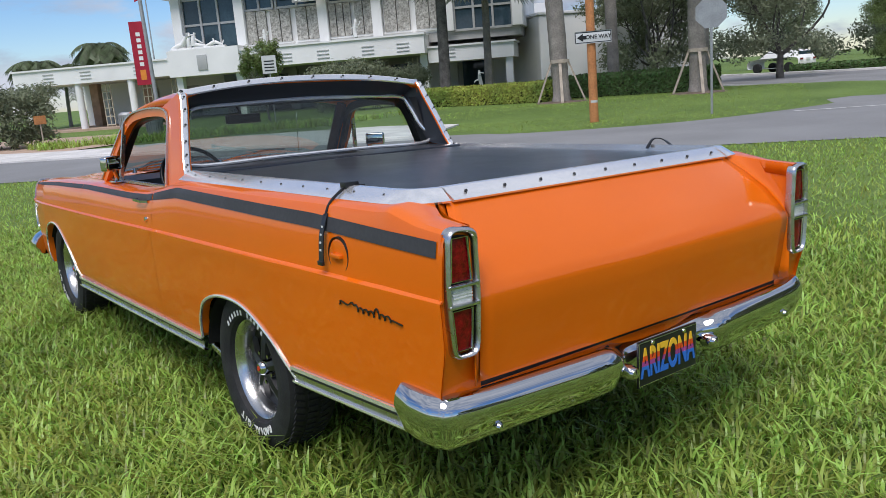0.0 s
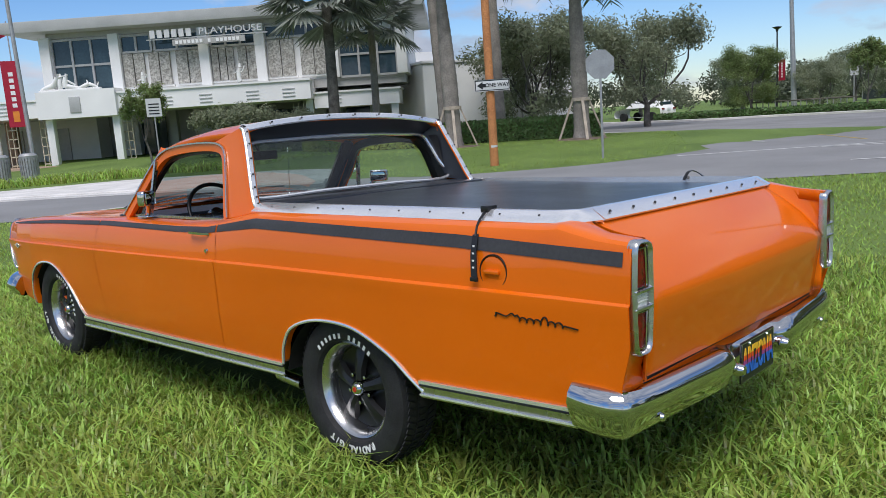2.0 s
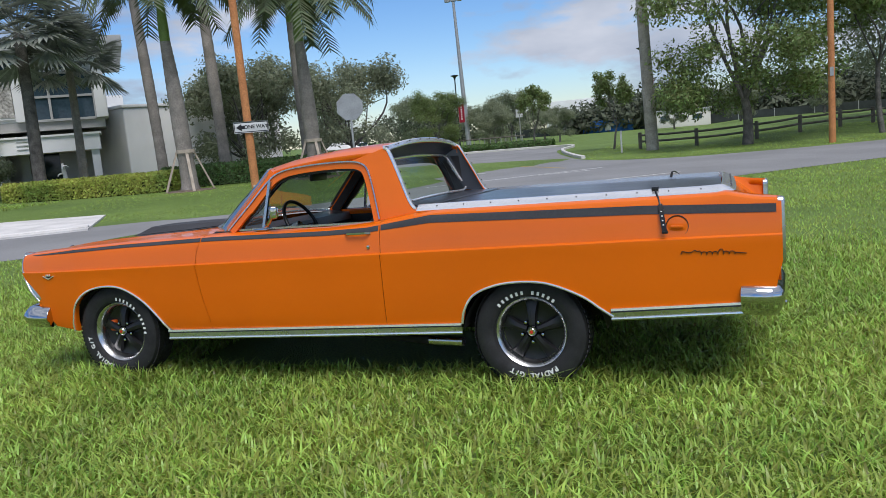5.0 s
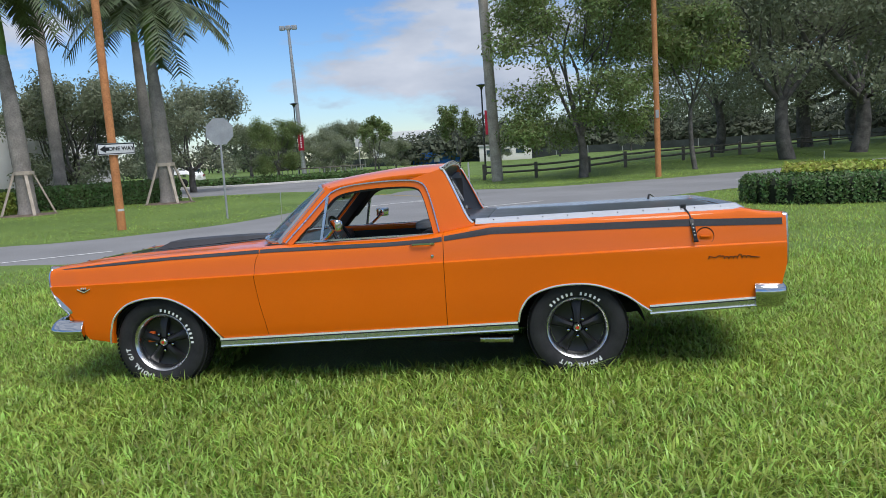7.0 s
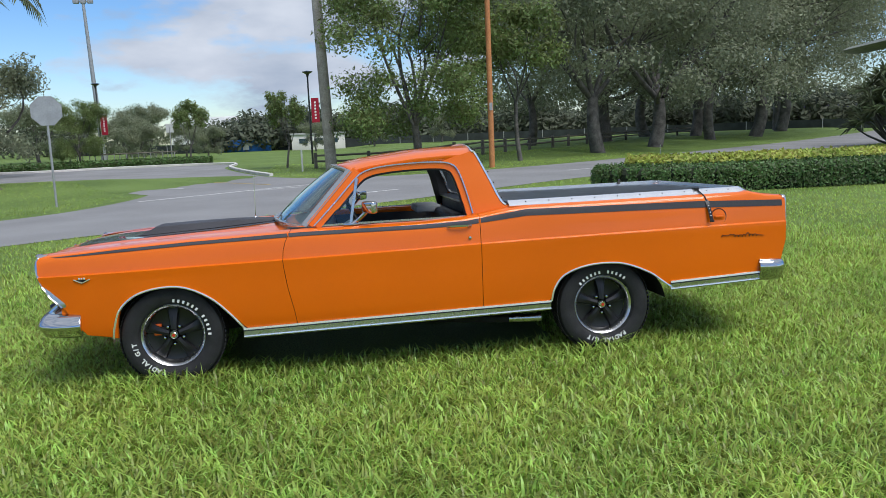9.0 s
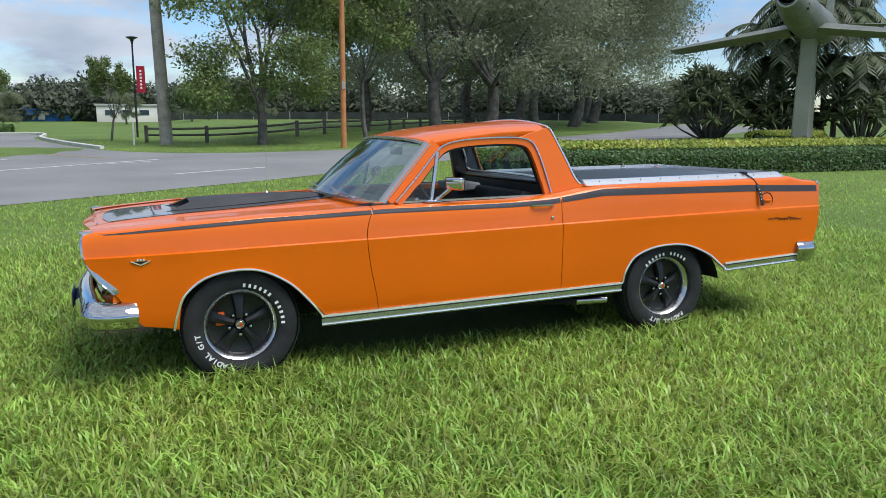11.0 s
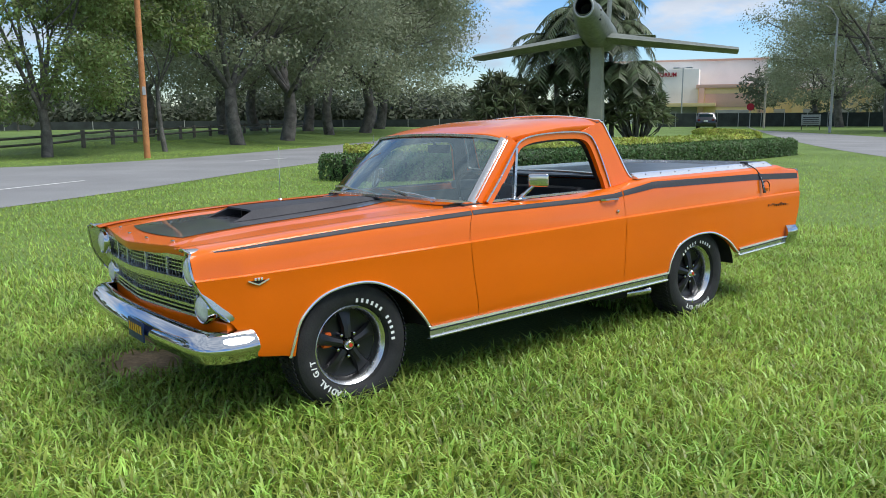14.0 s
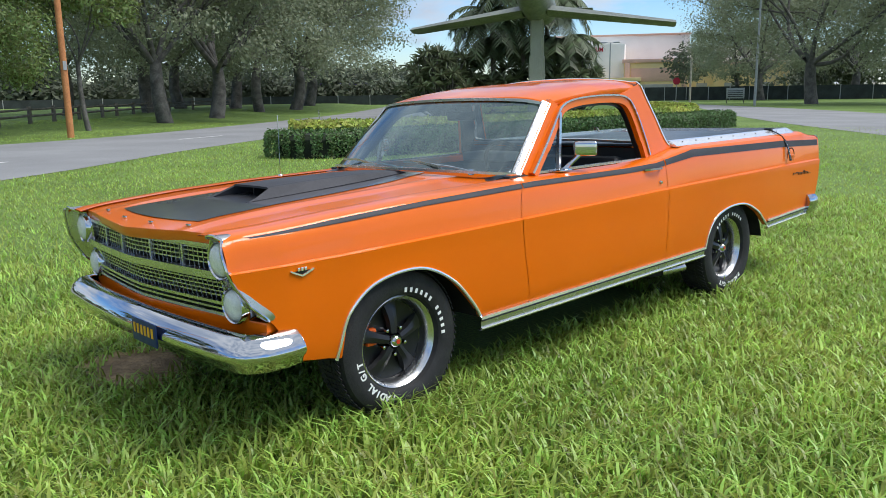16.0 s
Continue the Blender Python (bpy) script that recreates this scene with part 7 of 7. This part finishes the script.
# ---- wheels ----
def wheel(x, y, side):
    """Black five-spoke wheel with a polished rim ring, hub cap and raised white tyre lettering."""
    m = Matrix.Translation((x, y, .322)) @ (Matrix() if side < 0 else Matrix.Rotation(math.pi, 4, "Z"))
    rim = mesh_ob("wheel", *spun([(.172, .11), (.172, .02), (.176, -.03), (.186, -.060), (.200, -.070), (.208, -.066), (.208, -.055)], 56), BRUSHED, car, "polished rim ring", 40, m)
    prof = [(.195, .10), (.22, .118), (.27, .122), (.305, .108), (.322, .08), (.325, .03), (.325, -.03), (.322, -.062), (.310, -.086), (.288, -.097), (.260, -.100), (.232, -.096), (.214, -.086), (.205, -.066)]
    mesh_ob("tyre", *spun(prof, 64), RUBBER, rim, "black tyre with raised white lettering")
    tr = []
    for i in range(72):
        a = 2 * math.pi * i / 72
        for k, xx in enumerate((-.055, 0, .055)):
            mm = Matrix.Rotation(a + .02 * k, 4, "X") @ Matrix.Translation((xx, 0, .3255)) @ Matrix.Rotation(.4 * (k - 1), 4, "Z")
            bm = box_bm(.042, .018, .005)
            bm.transform(mm)
            tr.append(from_bm(bm))
    mesh_ob("tread", *merged(tr), RUBBER, rim)
    mesh_ob("wheel_face", *spun([(.172, .0), (.12, .012), (.05, .0), (0, .0)], 40), BLACK, rim, "deep black wheel centre")
    for i in range(5):
        a = 2 * math.pi * i / 5
        spoke_pts = []
        for r, w, xo in ((.035, .022, -.038), (.09, .026, -.034), (.14, .036, -.020), (.172, .048, -.006)):
            spoke_pts.append([(xo + .022, -w, r), (xo, -w * .75, r), (xo - .007, 0, r), (xo, w * .75, r), (xo + .022, w, r)])
        mesh_ob("spoke", *grid(spoke_pts), BLACK, rim, deg=25, m=Matrix.Rotation(a, 4, "X"))
        aa = a + math.pi / 5
        mesh_ob("lug_nut", *spun([(0, -.040), (.008, -.038), (.010, -.018), (.012, .005)], 8), CHROME, rim, m=Matrix.Translation((0, .062 * math.sin(aa), .062 * math.cos(aa))))
    cap = mesh_ob("hub_cap", *spun([(0, -.062), (.018, -.061), (.024, -.056), (.030, -.045), (.034, -.02), (.034, 0)], 24), CHROME, rim, "bright hub cap")
    mesh_ob("cap_badge", *spun([(0, -.0635), (.010, -.0635), (.011, -.060)], 20), SUNRED, cap, "red cap badge")
    if y > 0:
        mesh_ob("caliper", *from_bm(box_bm(.03, .05, .075, -.002, .105, -.005, .008)), AMBER, rim, "orange brake caliper")
    # white sidewall lettering: brand words as plain blocks, the tyre's type in letters
    start = {True: -6, False: 46}[y > 0]
    for i in range(12):
        if i == 6:
            continue
        mesh_ob("sidewall_mark", *from_bm(box_bm(.0016, .014, .021, 0, 0, 0, .0006, seg=1)), WHITEINK, rim, m=Matrix.Rotation(-radians(start - i * 7.6), 4, "X") @ Matrix.Translation((-.0972, 0, .222)))
    word = "RADIAL G/T"
    for i, ch in enumerate(word):
        if ch == " ":
            continue
        a = radians(start + 178 - i * 6.9 - 10)
        letters(ch, .041, .001, WHITEINK, "sidewall_letter", rim, Matrix.Rotation(-a, 4, "X") @ Matrix.Translation((-.0985, 0, .240)) @ Matrix.Rotation(radians(90), 4, "X") @ Matrix.Rotation(radians(-90), 4, "Y"), "", .0015)
    return rim


for x, y, sd in ((-.753, 1.435, -1), (-.750, -1.435, -1), (.753, 1.435, 1), (.750, -1.435, 1)):
    wheel(x, y, sd)

# ---- front end: grille, lamps, valance ----
XS = np.linspace(-.655, .655, 41)
def gy(x):
    return 2.214 - .062 * (abs(x) / .65) ** 1.3
def lean(z):
    return float(np.interp(z, [.54, .62, .70, .80], [.040, .022, .004, 0]))
rows = [[(x, gy(x) - .05 - lean(z), z) for x in XS] for z in (.545, .64, .70, .835)]
grille = mesh_ob("grille", *grid(rows), BLACK, car, "bright bar grille with black openings")
for z, h, d in ((.827, .016, .02), (.716, .030, .032), (.600, .012, .020), (.578, .008, .022), (.556, .012, .028)):
    mesh_ob("grille_rail", *sweep([(x, gy(x) + d * .3 - lean(z), z) for x in XS], [(-d * .6, -h * .5), (d * .4, -h * .5), (d * .4, h * .5), (-d * .6, h * .5)]), BRUSHED, grille)
for z in (.753, .772, .791, .808, .624, .642, .660, .678, .694):
    mesh_ob("grille_bar", *sweep([(x, gy(x) - .014 - lean(z), z) for x in XS], [(-.008, -.0028), (.008, -.0028), (.008, .0028), (-.008, .0028)]), BRUSHED, grille)
for x in np.linspace(-.60, .60, 37):
    mesh_ob("grille_slat", *sweep([(x, gy(x) - .010 - lean(z), z) for z in (.604, .66, .70, .76, .82)], [(-.0026, -.006), (.0026, -.006), (.0026, .006), (-.0026, .006)], up=(0, 1, 0)), BRUSHED, grille)
for x in (-.40, -.15, .15, .40):
    mesh_ob("grille_post", *from_bm(box_bm(.014, .022, .10, x, gy(x) - .006, .727, .003)), BRUSHED, grille)
for sd in (-1, 1):
    # stacked lamps in a tall bright bezel that follows the wing's edge
    outline = catmull([(.782, .880, 0), (.806, .85, 0), (.826, .78, 0), (.840, .71, 0), (.852, .64, 0), (.860, .557, 0), (.815, .572, 0), (.775, .560, 0), (.70, .526, 0), (.640, .555, 0), (.628, .62, 0), (.640, .69, 0), (.626, .74, 0), (.622, .80, 0), (.645, .855, 0), (.70, .876, 0), (.75, .884, 0)], 5, True)
    if sd > 0:
        for p in outline:
            p.x = min(p.x, .775 + (p.x - .775) * .8) if p.z == 0 else p.x
    def pod_y(x, z):
        rim = float(np.interp(z, [.53, .557, .62, .70, .75, .88], [2.058, 2.079, 2.147, 2.197, 2.216, 2.238]))
        bed = float(np.interp(z, [.53, .60, .68, .72, .88], [2.090, 2.110, 2.142, 2.160, 2.176]))
        k = max(0.0, min(1.0, (x - .760) / (.065 if sd < 0 else .035)))
        t = max(0.0, min(1.0, (z - .845) / .035)) if x > .66 else 0
        k = max(k * k * (3 - 2 * k), t * .8)
        return bed + (rim - bed) * k
    rows = [[(sd * p.x, pod_y(p.x, p.y) - .06, p.y) for p in outline], [(sd * p.x, pod_y(p.x, p.y), p.y) for p in outline]]
    for u in (.12, .28, .5, .8, 1.0):
        row = []
        for p in outline:
            q = (.705, max(.62, min(.775, p.y)))
            x, z = p.x + (q[0] - p.x) * u, p.y + (q[1] - p.y) * u
            row.append((sd * x, pod_y(x, z) - .004 * min(1, u * 5), z))
        rows.append(row)
    pod = mesh_ob("headlight_bezel", *grid(rows, close=True, flip=(sd < 0)), BRUSHED, car, "tall bright headlamp bezel", 45)
    bead = [(sd * p.x, pod_y(p.x, p.y) + .001, p.y) for p in outline]
    mesh_ob("bezel_rim", *sweep(bead, ring(.006, 6), up=(0, 1, 0), closed_path=True), CHROME, pod, "polished rim")
    for z, dy, dx, rs in ((.783, 2.172, .708, 1.0), (.602, 2.130, .706, .95)):
        mm = Matrix.Translation((sd * dx, dy, z)) @ Matrix.Rotation(radians(-4 * sd), 4, "Z") @ Matrix.Diagonal((rs, 1, rs, 1))
        mesh_ob("headlight", *spun([(0, .034), (.028, .032), (.050, .024), (.063, .009), (.067, -.01)], 32, "y"), CLEARLENS, pod, "round clear headlamp", 50, mm)
        mesh_ob("headlight_ring", *spun([(.065, -.02), (.067, .012), (.072, .017), (.078, .010), (.079, -.03)], 32, "y"), CHROME, pod, "bright lamp ring", 40, mm)
for sd in (-1, 1):
    rows = [[(sd * x, y - lean(z), z) for z in (.57, .65, .73, .80, .852)] for x, y in ((.625, gy(.62) - .055), (.655, gy(.65) - .03), (.676, gy(.67) - .03), (.684, gy(.67) - .09))]
    mesh_ob("grille_cheek", *grid(rows), BRUSHED, car, "bright panel between grille and lamps", 50)
mesh_ob("front_valance", *sweep([(x, gy(x) - .060 - .05 * abs(x) ** 3, .518) for x in np.linspace(-.84, .84, 25)], [(-.05, -.04), (.06, -.030), (.045, .020), (-.05, .030)]), PAINT, car, "orange panel below the grille")

# ---- mirrors, handles, badges, cap, strap, wipers, aerial ----
for sd in (-1, 1):
    mm = Matrix.Translation((sd * .835, .135, 1.040)) @ Matrix.Rotation(radians(-36 * sd), 4, "Z")
    mir = mesh_ob("door_mirror", *from_bm(box_bm(.122, .046, .078, 0, 0, 0, .017, seg=4)), CHROME, car, "rectangular chrome door mirror", m=mm)
    mesh_ob("mirror_glass", *from_bm(box_bm(.100, .004, .058, 0, -.0235, .010, .006)), CHROME, mir)
    mesh_ob("mirror_arm", *sweep(catmull([(sd * .785, .25, .972), (sd * .79, .21, 1.0), (sd * .825, .14, 1.065)], 5), ring(.013, 8)), CHROME, mir, "slim chrome arm", m=mm.inverted())
    mesh_ob("mirror_foot", *from_bm(box_bm(.045, .10, .012, sd * .785, .26, .966, .005)), CHROME, mir, m=mm.inverted())
    xh = side_x(-.44, .928)
    hd = mesh_ob("door_handle", *sweep([(sd * (xh + .004), -.37, .928), (sd * (xh + .024), -.385, .930), (sd * (xh + .028), -.50, .930), (sd * (xh + .004), -.525, .928)], [(-.006, -.005), (.006, -.005), (.006, .006), (-.006, .006)]), CHROME, car, "slim chrome door handle")
    mesh_ob("handle_plate", *from_bm(box_bm(.005, .160, .006, sd * (xh + .002), -.445, .922, .003)), CHROME, hd)
    mesh_ob("door_lock", *spun([(0, -.010), (.010, -.009), (.012, 0)], 12, "x"), CHROME, car, m=Matrix.Translation((sd * side_x(-.51, .848), -.512, .848)) @ (Matrix() if sd < 0 else Matrix.Rotation(math.pi, 4, "Z")))
    # side script as a plain flowing bar, and the front wing badge
    sp = []
    for i in range(181):
        u = i / 180
        k = 1.0 if .30 < u < .84 else .0
        y = -2.262 - .315 * u + .006 * k * math.cos(u * 74)
        z = .752 + .0075 * k * math.sin(u * 74) + .016 * math.exp(-((u - .22) / .045) ** 2) + .012 * math.exp(-((u - .29) / .02) ** 2) + .012 * math.exp(-((u - .62) / .018) ** 2) + .014 * max(0.0, 1 - u / .2) * (u > .02) - .006 * max(0.0, u - .84) / .16
        sp.append((sd * (side_x(y, z) + .004), y, z))
    mesh_ob("side_script", *sweep(sp, [(-.0019, -.0017), (.0019, -.0017), (.0019, .0017), (-.0019, .0017)], up=(sd, 0, 0)), BLACK, car, "dark flowing side script")
    xb = side_x(1.94, .722)
    bd = mesh_ob("fender_badge", *sweep([(sd * (side_x(y, z) + .004), y, z) for y, z in ((1.989, .730), (1.966, .719), (1.94, .708), (1.914, .719), (1.891, .730))], [(-.0035, -.003), (.0035, -.003), (.003, .003), (-.003, .003)], up=(sd, 0, 0)), RAIL, car, "small bright chevron badge")
    mesh_ob("badge_field", [(sd * (side_x(y, z) + .003), y, z) for y, z in ((1.977, .728), (1.94, .713), (1.903, .728))], [(0, 1, 2) if sd < 0 else (2, 1, 0)], BLACK, bd)
    for k in (-1, 0, 1):
        mesh_ob("badge_bar", *from_bm(box_bm(.005, .010, .014, sd * (xb + .004), 1.94 + .015 * k, .727, .002)), RAIL, bd)
capx = side_x(-2.25, .895)
fc = mesh_ob("fuel_cap", *spun([(0, -.005), (.050, -.0045), (.057, -.003), (.060, .004)], 32), PAINT, car, "round orange fuel cap", 40, Matrix.Translation((-capx + .003, -2.25, .893)) @ Matrix.Diagonal((1, .86, .86, 1)))
mesh_ob("cap_grip", *from_bm(box_bm(.016, .070, .015, -.010, 0, -.0075, .004)), PAINT, fc)
# raised black ring: colour supplies the shade of the groove round the cap
mesh_ob("cap_groove_ring", *spun([(.0605, -.002), (.0625, -.0065), (.0655, -.0065), (.067, .004)], 32), BLACK, fc, m=Matrix.Translation((.001, 0, 0)))
strap_pts = catmull([(-.70, -2.14, 1.076), (-.76, -2.140, 1.080), (-.805, -2.150, 1.062), (-.845, -2.162, 1.035), (-.870, -2.172, .995), (-.888, -2.178, .95), (-.897, -2.184, .905), (-.903, -2.190, .868)], 6)
st = mesh_ob("strap", *sweep(strap_pts[22:], [(-.012, -.002), (.012, -.002), (.012, .002), (-.012, .002)], up=(-1, 0, .2)), BLACK, car, "black webbing strap hanging over the bedside")
mesh_ob("strap_marks", *merged([from_bm(box_bm(.002, .008, .006, p.x - .003, p.y, p.z - .003)) for p in strap_pts[27:39:3]]), WHITEINK, st)
mesh_ob("strap_cord", *sweep(strap_pts[:24], ring(.0045, 6)), BLACK, st, "thin black cord")
mesh_ob("strap_end", *from_bm(box_bm(.010, .030, .014, -.905, -2.190, .860, .003)), BLACK, st)
mesh_ob("strap_anchor", *from_bm(box_bm(.05, .035, .022, -.755, -2.14, 1.072, .005)), BLACK, st)
mesh_ob("strap_loop", *sweep(catmull([(.72, -2.13, 1.068), (.75, -2.14, 1.105), (.79, -2.16, 1.10), (.80, -2.20, 1.07)], 5), [(-.008, -.002), (.008, -.002), (.008, .002), (-.008, .002)]), BLACK, car, "black strap loop")
for x0, x1 in ((-.33, -.02), (.22, .55)):
    a, b = Vector((x0 - .05 if x0 < 0 else x0, .73 if x0 < 0 else .74, 1.0)), Vector((x0 + .18, .72, 1.035))
    wp = mesh_ob("wiper", *sweep([(x0 - .22, .70, .992), (x0 - .10, .715, 1.012), (x0 + .06, .735, 1.025)], ring(.006, 6)), CHROME, car, "bright wiper arm")
    mesh_ob("wiper_blade", *sweep([(x0 - .06, .755, 1.012), (x0 + .12, .742, 1.034), (x0 + .26, .735, 1.03)], [(-.004, -.006), (.004, -.006), (.004, .006), (-.004, .006)]), BRUSHED, wp)
    mesh_ob("wiper_pivot", *spun([(0, .03), (.012, .028), (.016, 0)], 12, "z"), CHROME, wp, m=Matrix.Translation((x0 - .22, .70, .975)))
aer = mesh_ob("aerial", *sweep([(.735, 1.02, .94), (.74, 1.01, 1.30)], ring(.0025, 6)), CHROME, car, "thin chrome aerial")
mesh_ob("aerial_base", *spun([(0, .02), (.012, .018), (.022, 0)], 12, "z"), CHROME, aer, m=Matrix.Translation((.735, 1.02, .938)))

# ---- cabin fittings ----
mesh_ob("dashboard", *sweep([(x, .52, .92) for x in np.linspace(-.70, .70, 9)], [(-.20, .03), (-.02, .055), (.14, .035), (.16, -.02), (.10, -.14), (-.20, -.14)]), VINYL, car, "black padded dashboard")
def bench(z0, h, y, d, tilt, nm, lb):
    bm = box_bm(1.30, d, h, 0, 0, 0, .045, seg=3)
    bm.transform(Matrix.Translation((0, y, z0)) @ Matrix.Rotation(radians(tilt), 4, "X"))
    return part(nm, bm, SEATV, car, lb)
bench(.48, .17, -.10, .50, -4, "seat_cushion", "black vinyl bench seat")
bench(.60, .40, -.40, .14, 12, "seat_back", "black vinyl bench backrest")
part("seat_cloth", box_bm(.40, .20, .06, .30, -.36, .955, .025, seg=3), GREYV, car, "grey cloth laid over the seat")
part("cab_floor", box_bm(1.40, 1.3, .02, 0, .05, .395), WELL, car)
part("cab_back", box_bm(1.44, .02, .62, 0, -.56, .42), SEATV, car)
sw_m = Matrix.Translation((-.37, .20, .955)) @ Matrix.Rotation(radians(62), 4, "X")
sw = mesh_ob("steering_wheel", *sweep([(.18 * math.cos(a), .18 * math.sin(a), 0) for a in np.linspace(0, 2 * math.pi, 33)[:-1]], ring(.012, 8), closed_path=True), BLACK, car, "thin black steering wheel", 60, sw_m)
mesh_ob("wheel_spokes", *merged([from_bm(box_bm(.36, .03, .012, 0, -.01, -.02, .004)), spun([(0, -.01), (.04, -.015), (.045, -.05), (.03, -.30)], 14, "z")]), BRUSHED, sw)
rv = mesh_ob("interior_mirror", *from_bm(box_bm(.22, .025, .055, -.02, .24, 1.235, .010)), BLACK, car, "interior mirror")
mesh_ob("mirror_stalk", *sweep([(-.02, .26, 1.28), (-.02, .31, 1.335)], ring(.008, 6)), BLACK, rv)
part("headliner", box_bm(1.10, .58, .01, 0, -.20, 1.335), SEATV, car)
